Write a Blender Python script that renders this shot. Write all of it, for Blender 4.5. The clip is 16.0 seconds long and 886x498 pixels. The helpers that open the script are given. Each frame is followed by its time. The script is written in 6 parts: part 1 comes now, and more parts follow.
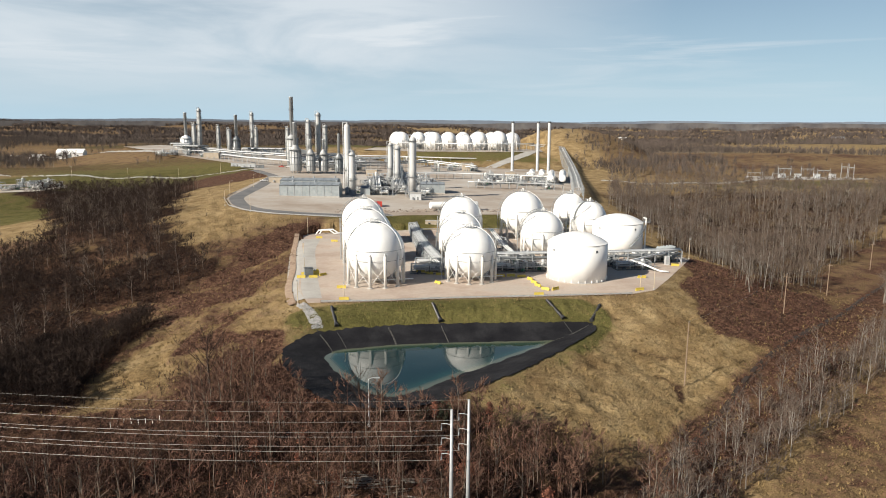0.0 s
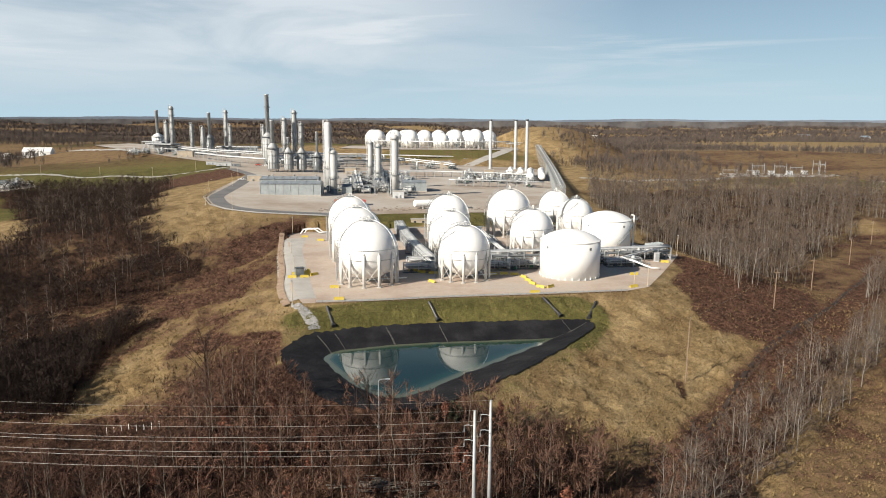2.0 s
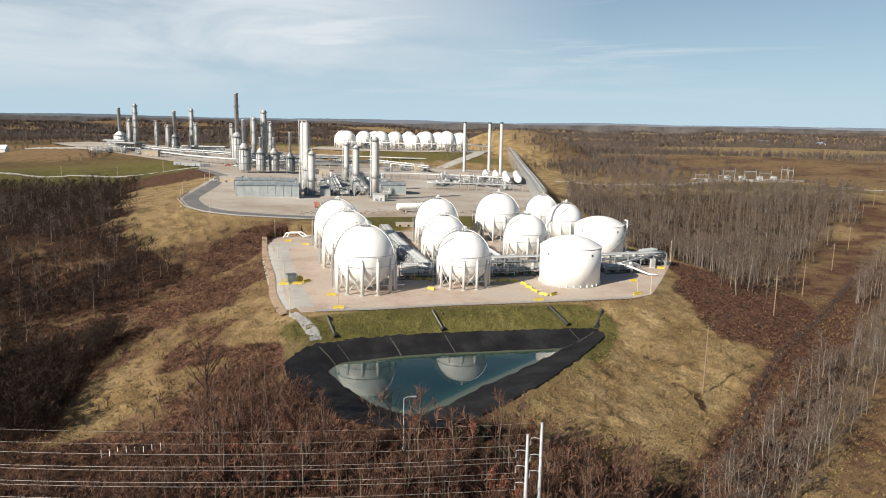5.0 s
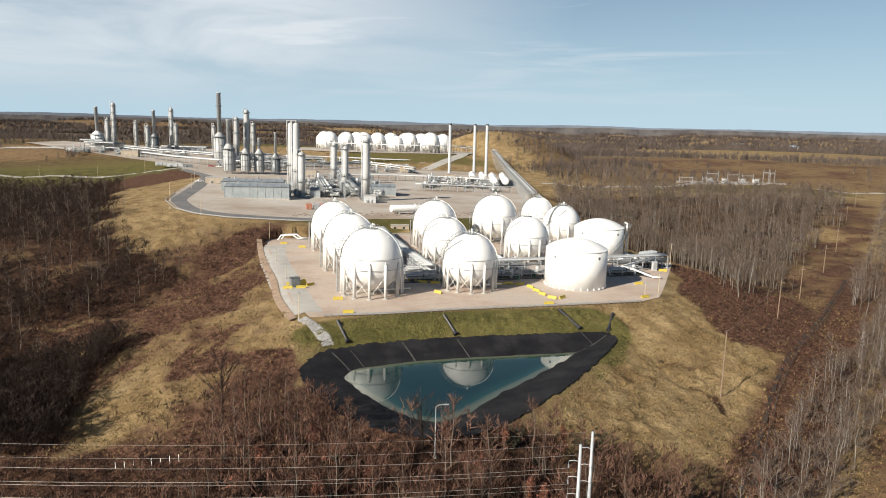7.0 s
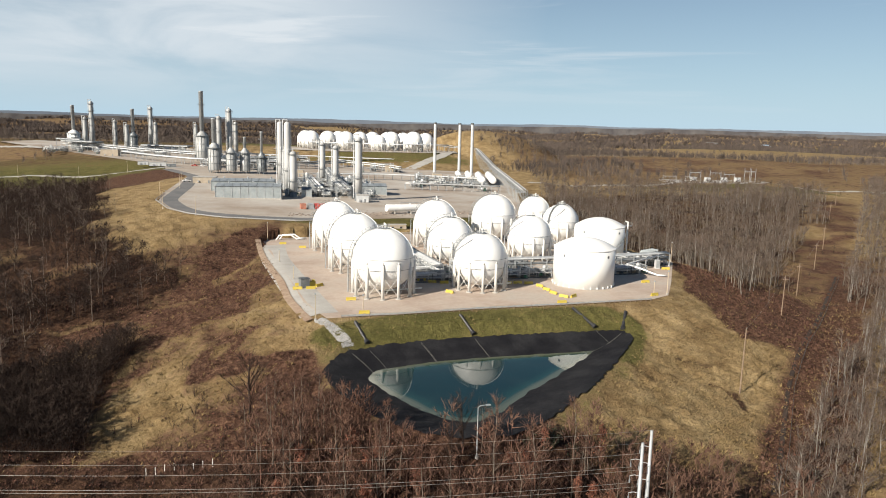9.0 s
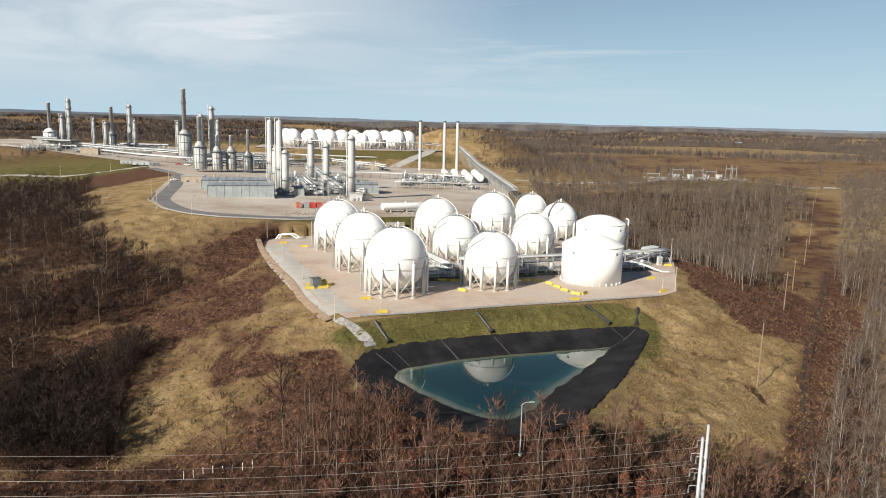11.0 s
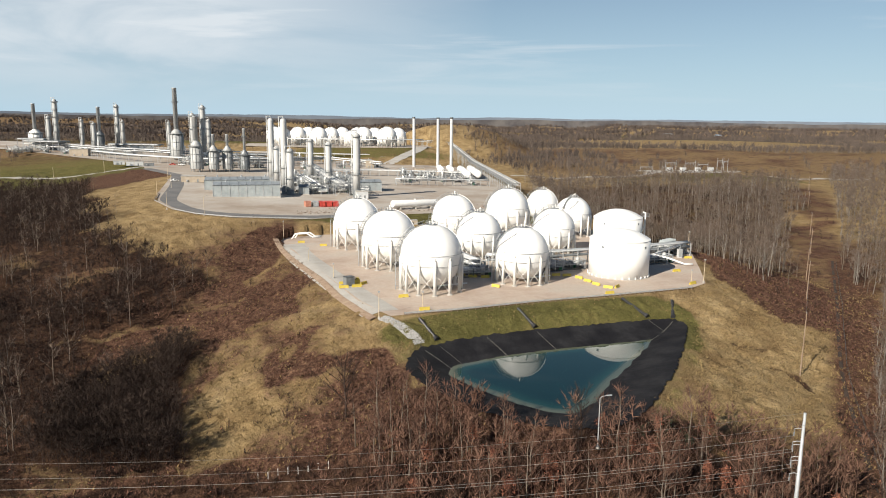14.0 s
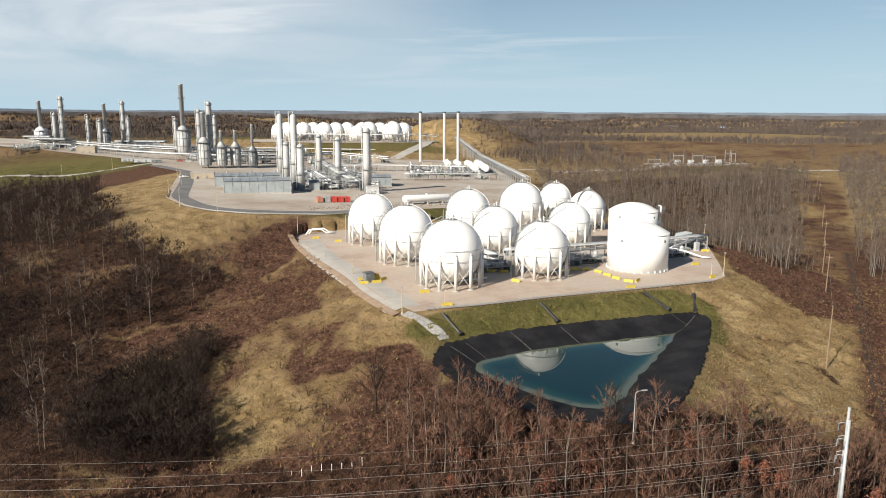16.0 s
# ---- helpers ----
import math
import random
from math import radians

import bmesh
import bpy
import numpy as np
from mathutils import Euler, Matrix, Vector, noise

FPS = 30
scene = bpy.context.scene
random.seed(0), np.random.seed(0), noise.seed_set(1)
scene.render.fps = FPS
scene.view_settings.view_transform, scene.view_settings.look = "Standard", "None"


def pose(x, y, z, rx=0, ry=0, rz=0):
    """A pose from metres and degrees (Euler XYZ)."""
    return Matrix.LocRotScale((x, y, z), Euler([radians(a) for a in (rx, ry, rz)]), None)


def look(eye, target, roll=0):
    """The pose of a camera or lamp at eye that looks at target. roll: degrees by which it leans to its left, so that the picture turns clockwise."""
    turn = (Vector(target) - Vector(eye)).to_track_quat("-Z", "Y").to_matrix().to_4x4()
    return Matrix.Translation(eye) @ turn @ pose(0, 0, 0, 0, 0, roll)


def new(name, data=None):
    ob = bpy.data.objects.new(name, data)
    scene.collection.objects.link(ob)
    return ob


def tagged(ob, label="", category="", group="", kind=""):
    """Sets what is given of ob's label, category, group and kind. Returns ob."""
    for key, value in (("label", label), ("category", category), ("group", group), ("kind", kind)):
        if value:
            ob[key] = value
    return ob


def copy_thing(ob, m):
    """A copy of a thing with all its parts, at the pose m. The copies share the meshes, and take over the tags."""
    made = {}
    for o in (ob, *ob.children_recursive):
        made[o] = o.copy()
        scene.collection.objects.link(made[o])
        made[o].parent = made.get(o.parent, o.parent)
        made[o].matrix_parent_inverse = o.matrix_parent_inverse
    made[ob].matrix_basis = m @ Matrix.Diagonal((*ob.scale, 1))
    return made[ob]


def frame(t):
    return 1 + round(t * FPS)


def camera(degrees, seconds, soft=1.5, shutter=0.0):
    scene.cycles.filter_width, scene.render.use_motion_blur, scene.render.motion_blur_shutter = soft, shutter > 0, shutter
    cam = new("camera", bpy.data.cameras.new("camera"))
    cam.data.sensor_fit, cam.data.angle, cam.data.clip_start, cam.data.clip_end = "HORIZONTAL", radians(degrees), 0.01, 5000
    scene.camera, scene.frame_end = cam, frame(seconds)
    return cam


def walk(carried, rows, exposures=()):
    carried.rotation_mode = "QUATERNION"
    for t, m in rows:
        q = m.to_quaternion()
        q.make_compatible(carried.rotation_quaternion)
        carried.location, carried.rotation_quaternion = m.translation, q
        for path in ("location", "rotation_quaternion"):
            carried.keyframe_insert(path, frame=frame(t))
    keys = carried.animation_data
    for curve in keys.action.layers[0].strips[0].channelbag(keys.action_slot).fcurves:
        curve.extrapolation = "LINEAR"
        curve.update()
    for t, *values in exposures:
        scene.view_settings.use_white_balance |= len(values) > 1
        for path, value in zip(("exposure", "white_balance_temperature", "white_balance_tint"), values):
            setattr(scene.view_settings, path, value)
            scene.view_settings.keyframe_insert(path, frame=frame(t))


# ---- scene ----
cam = camera(65.3, 16.0, 1.0)
METRES, EYE, TILT, LEAN, TURN = 83.0, 53.0, 0.0, 0.0, 0.0
ROWS = [
    (0.0, 0.0, 0.0, 0.0, 0.05, -9.7, -0.29),
    (0.5, -0.0233, 0.0044, -0.0006, -0.61, -9.73, -0.28),
    (1.0, -0.0463, 0.0094, -0.0016, -1.22, -9.75, -0.26),
    (1.5, -0.0695, 0.0158, -0.0025, -1.78, -9.79, -0.26),
    (2.0, -0.0925, 0.0246, -0.0033, -2.33, -9.84, -0.26),
    (2.5, -0.1159, 0.0368, -0.0036, -2.87, -9.86, -0.3),
    (3.0, -0.14, 0.0527, -0.0038, -3.39, -9.85, -0.42),
    (3.5, -0.1642, 0.0711, -0.0031, -3.9, -9.85, -0.53),
    (4.0, -0.1896, 0.091, -0.0023, -4.43, -9.8, -0.67),
    (6.5, -0.333, 0.1677, -0.0039, -6.92, -9.51, -1.26),
    (7.0, -0.3659, 0.1774, -0.0046, -7.44, -9.51, -1.29),
    (7.5, -0.4007, 0.186, -0.0056, -7.98, -9.5, -1.33),
    (8.0, -0.4364, 0.1935, -0.0059, -8.52, -9.52, -1.35),
    (8.5, -0.4731, 0.2003, -0.0064, -9.06, -9.52, -1.34),
    (9.0, -0.5105, 0.2062, -0.0069, -9.58, -9.54, -1.33),
    (11.5, -0.6996, 0.2337, -0.0056, -12.29, -9.73, -1.24),
    (12.0, -0.7383, 0.2412, -0.0059, -12.85, -9.77, -1.22),
    (12.5, -0.7768, 0.2485, -0.006, -13.38, -9.78, -1.2),
    (13.0, -0.8144, 0.2558, -0.006, -13.67, -9.83, -0.99),
    (13.5, -0.8474, 0.2634, -0.0065, -13.65, -9.87, -0.77),
    (14.0, -0.8743, 0.2699, -0.0067, -13.62, -9.96, -0.58),
    (14.5, -0.8962, 0.2756, -0.0067, -13.59, -10.07, -0.44),
    (15.0, -0.9144, 0.2812, -0.0062, -13.58, -10.2, -0.3),
    (15.5, -0.929, 0.2871, -0.0058, -13.55, -10.32, -0.2),
    (16.0, -0.9412, 0.2943, -0.0054, -13.53, -10.43, -0.14),
]
walk(cam, [(t, pose(0, 0, EYE, TILT, LEAN, TURN) @ pose(METRES * x, METRES * y, METRES * z, 90 + pitch, roll, yaw)) for t, x, y, z, yaw, pitch, roll in ROWS])

# ---- light ----
SUN_AZ, SUN_EL = radians(215.5), radians(29.3)      # towards the sun, from +x counter-clockwise
sun_way = Vector((math.cos(SUN_AZ) * math.cos(SUN_EL), math.sin(SUN_AZ) * math.cos(SUN_EL), math.sin(SUN_EL)))
sun_data = bpy.data.lights.new("sun", "SUN")
sun_data.energy, sun_data.angle, sun_data.color = 5.0, radians(0.53), (1.0, 0.915, 0.79)
sun = new("sun", sun_data)
sun.matrix_world = look(sun_way * 500, (0, 0, 0))
scene.view_settings.exposure = 0.78

world = bpy.data.worlds.new("sky")
scene.world = world
world.use_nodes = True
wn, wl = world.node_tree.nodes, world.node_tree.links
wn.clear()
w_out, w_bg, sky = wn.new("ShaderNodeOutputWorld"), wn.new("ShaderNodeBackground"), wn.new("ShaderNodeTexSky")
sky.sky_type, sky.sun_disc, sky.sun_elevation = "NISHITA", False, SUN_EL
sky.sun_rotation = radians(90) - SUN_AZ
sky.altitude, sky.air_density, sky.dust_density, sky.ozone_density = 300, 1.0, 0.15, 3.0
w_bg.inputs["Strength"].default_value = 0.036
w_tc, w_sep = wn.new("ShaderNodeTexCoord"), wn.new("ShaderNodeSeparateXYZ")
wl.new(w_tc.outputs["Generated"], w_sep.inputs[0])


def wmath(op, a, b=None, clamp=False):
    n = wn.new("ShaderNodeMath")
    n.operation, n.use_clamp = op, clamp
    for i, v in enumerate((a, b)):
        if v is None:
            continue
        if isinstance(v, (int, float)):
            n.inputs[i].default_value = v
        else:
            wl.new(v, n.inputs[i])
    return n.outputs[0]


# thin high cloud: soft noise, drawn out along the horizon, thicker to the west
up = wmath("MAXIMUM", w_sep.outputs[2], 0.0)


def cloud_noise(stretch, tilt, scale, detail, lo, hi, place):
    m, n, r = wn.new("ShaderNodeMapping"), wn.new("ShaderNodeTexNoise"), wn.new("ShaderNodeValToRGB")
    m.inputs["Rotation"].default_value, m.inputs["Scale"].default_value, m.inputs["Location"].default_value = (0, radians(tilt), 0), stretch, place
    n.inputs["Scale"].default_value, n.inputs["Detail"].default_value, n.inputs["Roughness"].default_value, n.inputs["Distortion"].default_value = scale, detail, 0.55, 0.5
    r.color_ramp.interpolation = "EASE"
    r.color_ramp.elements[0].position, r.color_ramp.elements[1].position = lo, hi
    wl.new(w_tc.outputs["Generated"], m.inputs[0]), wl.new(m.outputs[0], n.inputs["Vector"]), wl.new(n.outputs["Fac"], r.inputs[0])
    return r.outputs[0]


banks = cloud_noise((1.0, 1.0, 5.0), 4, 2.6, 7, 0.36, 0.62, (0.4, 0.0, 0.35))
wisps = cloud_noise((1.2, 1.2, 14.0), -7, 2.2, 6, 0.56, 0.74, (2.2, 0.0, 0.3))
side = wmath("MULTIPLY", wmath("SUBTRACT", 0.30, w_sep.outputs[0]), 2.6, True)
above = wmath("MULTIPLY", wmath("SUBTRACT", up, 0.015), 11.0, True)
cover = wmath("MULTIPLY", side, wmath("ADD", wmath("MULTIPLY", banks, 0.62), 0.26))
cover = wmath("MULTIPLY", wmath("ADD", cover, wmath("MULTIPLY", wisps, 0.42), True), above, True)
cover = wmath("MULTIPLY", cover, wmath("POWER", wmath("SUBTRACT", 1.0, wmath("MAXIMUM", wmath("SUBTRACT", up, 0.17), 0.0)), 5.0), True)
haze = wmath("MULTIPLY", wmath("POWER", wmath("SUBTRACT", 1.0, up), 5.0), 0.95, True)
w_mix, w_haze = wn.new("ShaderNodeMixRGB"), wn.new("ShaderNodeMixRGB")
w_haze.inputs[2].default_value = (8.2, 11.3, 13.6, 1)
w_mix.inputs[2].default_value = (11.7, 12.7, 13.5, 1)
wl.new(haze, w_haze.inputs[0]), wl.new(sky.outputs[0], w_haze.inputs[1])
wl.new(cover, w_mix.inputs[0]), wl.new(w_haze.outputs[0], w_mix.inputs[1])
wl.new(w_mix.outputs[0], w_bg.inputs[0]), wl.new(w_bg.outputs[0], w_out.inputs[0])

# ---- materials ----


def material(name, colors, scale=1.0, rough=0.6, metal=0.0, bump=0.0, bump_scale=None, detail=6, fine=0.0, spec=0.5, island=0.0, rand=0.0, streak=0.0):
    """colors: two or three colours, mixed by noise of that scale (per metre); fine adds grain; streak: upright streaks of dirt."""
    m = bpy.data.materials.new(name)
    m.use_nodes = True
    ns, ln = m.node_tree.nodes, m.node_tree.links
    b = ns["Principled BSDF"]
    b.inputs["Roughness"].default_value, b.inputs["Metallic"].default_value = rough, metal
    b.inputs["Specular IOR Level"].default_value = spec
    geo = ns.new("ShaderNodeTexCoord")
    tex = ns.new("ShaderNodeTexNoise")
    tex.inputs["Scale"].default_value, tex.inputs["Detail"].default_value, tex.inputs["Roughness"].default_value = scale, detail, 0.6
    vec = geo.outputs["Object"]
    if streak:
        mp = ns.new("ShaderNodeMapping")
        mp.inputs["Scale"].default_value = (1, 1, streak)
        ln.new(vec, mp.inputs[0])
        ln.new(mp.outputs[0], tex.inputs["Vector"])
    else:
        ln.new(vec, tex.inputs["Vector"])
    ramp = ns.new("ShaderNodeValToRGB")
    el = ramp.color_ramp.elements
    el[0].position, el[1].position = 0.34, 0.66
    el[0].color, el[1].color = (*colors[0], 1), (*colors[-1], 1)
    if len(colors) == 3:
        e = el.new(0.5)
        e.color = (*colors[1], 1)
    ln.new(tex.outputs["Fac"], ramp.inputs[0])
    out = ramp.outputs[0]

    def vary(value, amount, src):
        hs = ns.new("ShaderNodeHueSaturation")
        mr = ns.new("ShaderNodeMapRange")
        mr.inputs["To Min"].default_value, mr.inputs["To Max"].default_value = 1 - amount, 1 + amount
        ln.new(value, mr.inputs[0]), ln.new(mr.outputs[0], hs.inputs["Value"]), ln.new(src, hs.inputs["Color"])
        return hs.outputs[0]

    if fine:
        t2 = ns.new("ShaderNodeTexNoise")
        t2.inputs["Scale"].default_value, t2.inputs["Detail"].default_value = scale * 14, 3
        ln.new(vec, t2.inputs["Vector"])
        out = vary(t2.outputs["Fac"], fine * 2, out)
    if island:
        g = ns.new("ShaderNodeNewGeometry")
        out = vary(g.outputs["Random Per Island"], island, out)
    if rand:
        o = ns.new("ShaderNodeObjectInfo")
        out = vary(o.outputs["Random"], rand, out)
    ln.new(out, b.inputs["Base Color"])
    if bump:
        t3, bp = ns.new("ShaderNodeTexNoise"), ns.new("ShaderNodeBump")
        t3.inputs["Scale"].default_value, t3.inputs["Detail"].default_value = bump_scale or scale * 4, 5
        ln.new(vec, t3.inputs["Vector"])
        bp.inputs["Strength"].default_value, bp.inputs["Distance"].default_value = 1.0, bump
        ln.new(t3.outputs["Fac"], bp.inputs["Height"]), ln.new(bp.outputs[0], b.inputs["Normal"])
    return m


white_paint = material("white_paint", [(0.74, 0.74, 0.72), (0.80, 0.80, 0.78), (0.83, 0.83, 0.82)], 0.25, 0.42, streak=0.25)
tank_paint = material("tank_paint", [(0.77, 0.77, 0.75), (0.82, 0.82, 0.80)], 0.3, 0.45, streak=0.2)
galvanised = material("galvanised_steel", [(0.288, 0.304, 0.312), (0.400, 0.416, 0.424)], 0.8, 0.5, 0.2)
grey_steel = material("grey_steel", [(0.150, 0.165, 0.173), (0.247, 0.262, 0.270)], 0.6, 0.5, 0.3)
dark_steel = material("dark_steel", [(0.05, 0.055, 0.06), (0.12, 0.13, 0.13)], 0.6, 0.5, 0.3)
leg_paint = material("leg_paint", [(0.561, 0.552, 0.518), (0.646, 0.637, 0.612)], 0.7, 0.5, streak=0.3)
cladding = material("insulation_cladding", [(0.310, 0.318, 0.316), (0.415, 0.422, 0.415)], 0.5, 0.5, 0.05, streak=0.35)
aluminium = material("aluminium_jacket", [(0.400, 0.406, 0.402), (0.500, 0.505, 0.498)], 0.5, 0.5, 0.05, streak=0.3)
silver_pipe = material("silver_pipe", [(0.468, 0.484, 0.493), (0.612, 0.620, 0.620)], 0.4, 0.42, 0.2)
concrete = material("concrete", [(0.324, 0.310, 0.281), (0.418, 0.403, 0.374)], 0.6, 0.85, fine=0.06)
yellow_paint = material("yellow_paint", [(0.422, 0.320, 0.038), (0.503, 0.394, 0.077)], 0.7, 0.6)
red_paint = material("red_paint", [(0.38, 0.04, 0.03), (0.50, 0.07, 0.05)], 0.4, 0.55, rand=0.12)
rust_paint = material("rust_paint", [(0.32, 0.12, 0.08), (0.45, 0.22, 0.15)], 0.5, 0.7)
green_paint = material("green_paint", [(0.03, 0.12, 0.07), (0.05, 0.18, 0.10)], 0.5, 0.5)
tan_paint = material("tan_paint", [(0.317, 0.266, 0.202), (0.389, 0.331, 0.259)], 0.4, 0.7)
shed_wall = material("shed_wall", [(0.272, 0.304, 0.312), (0.368, 0.400, 0.408)], 0.25, 0.42, 0.25)
shed_roof = material("shed_roof", [(0.22, 0.25, 0.27), (0.32, 0.35, 0.37)], 0.25, 0.45, 0.3)
glass_dark = material("dark_glass", [(0.02, 0.025, 0.03), (0.04, 0.045, 0.05)], 0.5, 0.15)
wood_pole = material("weathered_pole_wood", [(0.176, 0.120, 0.080), (0.272, 0.200, 0.144)], 1.2, 0.85)
black_pipe = material("black_plastic_pipe", [(0.012, 0.012, 0.014), (0.03, 0.03, 0.032)], 1.0, 0.45)
liner_mat = material("black_liner", [(0.007, 0.007, 0.009), (0.012, 0.012, 0.014), (0.021, 0.021, 0.023)], 0.13, 0.85, spec=0.15, bump=0.22, bump_scale=0.55, fine=0.12)
gravel_pad = material("tan_gravel", [(0.330, 0.252, 0.198), (0.410, 0.335, 0.275), (0.395, 0.352, 0.302)], 0.05, 0.95, bump=0.03, bump_scale=3.0, fine=0.07, detail=9)
plant_gravel = material("pale_gravel", [(0.262, 0.205, 0.156), (0.360, 0.315, 0.266), (0.425, 0.395, 0.355)], 0.022, 0.95, fine=0.06, detail=9)
limestone_road = material("limestone_road", [(0.317, 0.302, 0.274), (0.389, 0.374, 0.346)], 0.12, 0.95, fine=0.06)
asphalt = material("grey_asphalt", [(0.108, 0.108, 0.108), (0.166, 0.162, 0.158)], 0.08, 0.9, fine=0.08)
orange_soil = material("orange_clay", [(0.226, 0.154, 0.105), (0.306, 0.231, 0.166)], 0.4, 0.95, bump=0.08, fine=0.1)
riprap_mat = material("pale_riprap", [(0.258, 0.253, 0.243), (0.337, 0.332, 0.322)], 0.6, 0.85, island=0.25)
bark = material("grey_bark", [(0.110, 0.090, 0.072), (0.180, 0.152, 0.122)], 0.3, 0.9, spec=0.15, island=0.25)
twig = material("brown_twigs", [(0.092, 0.050, 0.036), (0.150, 0.090, 0.065)], 0.05, 0.95, spec=0.1, island=0.3)
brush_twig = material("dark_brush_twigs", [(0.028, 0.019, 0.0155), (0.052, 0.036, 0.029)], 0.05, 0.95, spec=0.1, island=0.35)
russet_leaf = material("russet_leaves", [(0.140, 0.048, 0.028), (0.225, 0.090, 0.052)], 0.15, 0.85, island=0.35)
cedar_leaf = material("dark_evergreen", [(0.022, 0.030, 0.015), (0.045, 0.053, 0.026)], 0.3, 0.9, island=0.3)
straw = material("straw_grass", [(0.149, 0.098, 0.040), (0.222, 0.155, 0.065)], 0.06, 0.95, island=0.3)

# ---- geometry helpers ----


class Geo:
    """Collects points and faces of one mesh."""

    def __init__(self):
        self.v, self.f = [], []

    def add(self, verts, faces):
        n = len(self.v)
        self.v += [tuple(p) for p in verts]
        self.f += [tuple(i + n for i in f) for f in faces]
        return self

    def box(self, c, s, rz=0.0):
        """c: centre of the base; s: full sizes."""
        x, y, z = s[0] / 2, s[1] / 2, s[2]
        co, si = math.cos(rz), math.sin(rz)
        pts = [(-x, -y, 0), (x, -y, 0), (x, y, 0), (-x, y, 0), (-x, -y, z), (x, -y, z), (x, y, z), (-x, y, z)]
        pts = [(c[0] + a * co - b * si, c[1] + a * si + b * co, c[2] + h) for a, b, h in pts]
        return self.add(pts, [(3, 2, 1, 0), (4, 5, 6, 7), (0, 1, 5, 4), (1, 2, 6, 5), (2, 3, 7, 6), (3, 0, 4, 7)])

    def cyl(self, a, b, r0, r1=None, n=8, cap=True):
        a, b = Vector(a), Vector(b)
        r1 = r0 if r1 is None else r1
        w = (b - a).normalized()
        u = w.cross(Vector((0, 0, 1)) if abs(w.z) < 0.9 else Vector((1, 0, 0))).normalized()
        t = w.cross(u)
        ring = [u * math.cos(2 * math.pi * i / n) + t * math.sin(2 * math.pi * i / n) for i in range(n)]
        pts = [a + d * r0 for d in ring] + [b + d * r1 for d in ring]
        fs = [(i + n, (i + 1) % n + n, (i + 1) % n, i) for i in range(n)]
        if cap:
            fs += [tuple(range(n)), tuple(range(2 * n - 1, n - 1, -1))]
        return self.add(pts, fs)

    def tube(self, path, r, n=8):
        """One pipe swept along a path, with mitred bends."""
        path = [Vector(p) for p in path]
        pts, fs = [], []
        u = None
        for i, p in enumerate(path):
            a = (p - path[i - 1]).normalized() if i else (path[1] - p).normalized()
            b = (path[i + 1] - p).normalized() if i < len(path) - 1 else a
            w = (a + b).normalized() if (a + b).length > 0.05 else a
            if u is None:
                u = w.cross(Vector((0, 0, 1)) if abs(w.z) < 0.9 else Vector((1, 0, 0))).normalized()
            u = (u - w * u.dot(w)).normalized()
            t = w.cross(u)
            k = min(1.6, 1 / max(0.4, w.dot(a)))
            pts += [p + (u * math.cos(2 * math.pi * q / n) + t * math.sin(2 * math.pi * q / n)) * r * (1 + (k - 1) * 0.5) for q in range(n)]
            if i:
                m = (i - 1) * n
                fs += [(m + q + n, m + (q + 1) % n + n, m + (q + 1) % n, m + q) for q in range(n)]
        m = (len(path) - 1) * n
        fs += [tuple(range(n)), tuple(range(m + n - 1, m - 1, -1))]
        return self.add(pts, fs)

    def ribbed(self, a, b, r0, r1, n, k):
        """A corrugated pipe from a to b with k ribs."""
        a, b = Vector(a), Vector(b)
        w = (b - a).normalized()
        u = w.cross(Vector((0, 0, 1))).normalized()
        t = w.cross(u)
        pts, fs = [], []
        for i in range(2 * k + 1):
            r = r1 if i % 2 else r0
            p = a.lerp(b, i / (2 * k))
            pts += [p + (u * math.cos(2 * math.pi * q / n) + t * math.sin(2 * math.pi * q / n)) * r for q in range(n)]
            if i:
                m = (i - 1) * n
                fs += [(m + q + n, m + (q + 1) % n + n, m + (q + 1) % n, m + q) for q in range(n)]
        m = 2 * k * n
        fs += [tuple(range(n)), tuple(range(m + n - 1, m - 1, -1))]
        return self.add(pts, fs)

    def lathe(self, c, prof, n=24):
        """prof: (radius, height) from bottom to top, about the upright axis through c."""
        pts, fs = [], []
        for r, z in prof:
            pts += [(c[0] + r * math.cos(2 * math.pi * i / n), c[1] + r * math.sin(2 * math.pi * i / n), c[2] + z) for i in range(n)]
        for k in range(len(prof) - 1):
            for i in range(n):
                j = (i + 1) % n
                fs.append((k * n + i, k * n + j, (k + 1) * n + j, (k + 1) * n + i))
        fs.append(tuple(range(n - 1, -1, -1)))
        fs.append(tuple((len(prof) - 1) * n + i for i in range(n)))
        return self.add(pts, fs)

    def lying(self, a, b, r, n=20, head=0.35):
        """A vessel lying from a to b with domed heads."""
        a, b = Vector(a), Vector(b)
        w = (b - a).normalized()
        u = w.cross(Vector((0, 0, 1))).normalized()
        t = u.cross(w)
        prof = [(-head * r * math.cos(k), r * math.sin(k)) for k in (0.25, 0.6, 1.0, 1.35)] + [(0, r)]
        L = (b - a).length
        prof = prof + [(L - x, q) for x, q in reversed(prof)]
        pts = []
        for x, q in prof:
            pts += [a + w * x + (u * math.cos(2 * math.pi * i / n) + t * math.sin(2 * math.pi * i / n)) * q for i in range(n)]
        fs = []
        for k in range(len(prof) - 1):
            for i in range(n):
                j = (i + 1) % n
                fs.append((k * n + i, k * n + j, (k + 1) * n + j, (k + 1) * n + i))
        fs.append(tuple(range(n - 1, -1, -1)))
        fs.append(tuple((len(prof) - 1) * n + i for i in range(n)))
        return self.add(pts, fs)

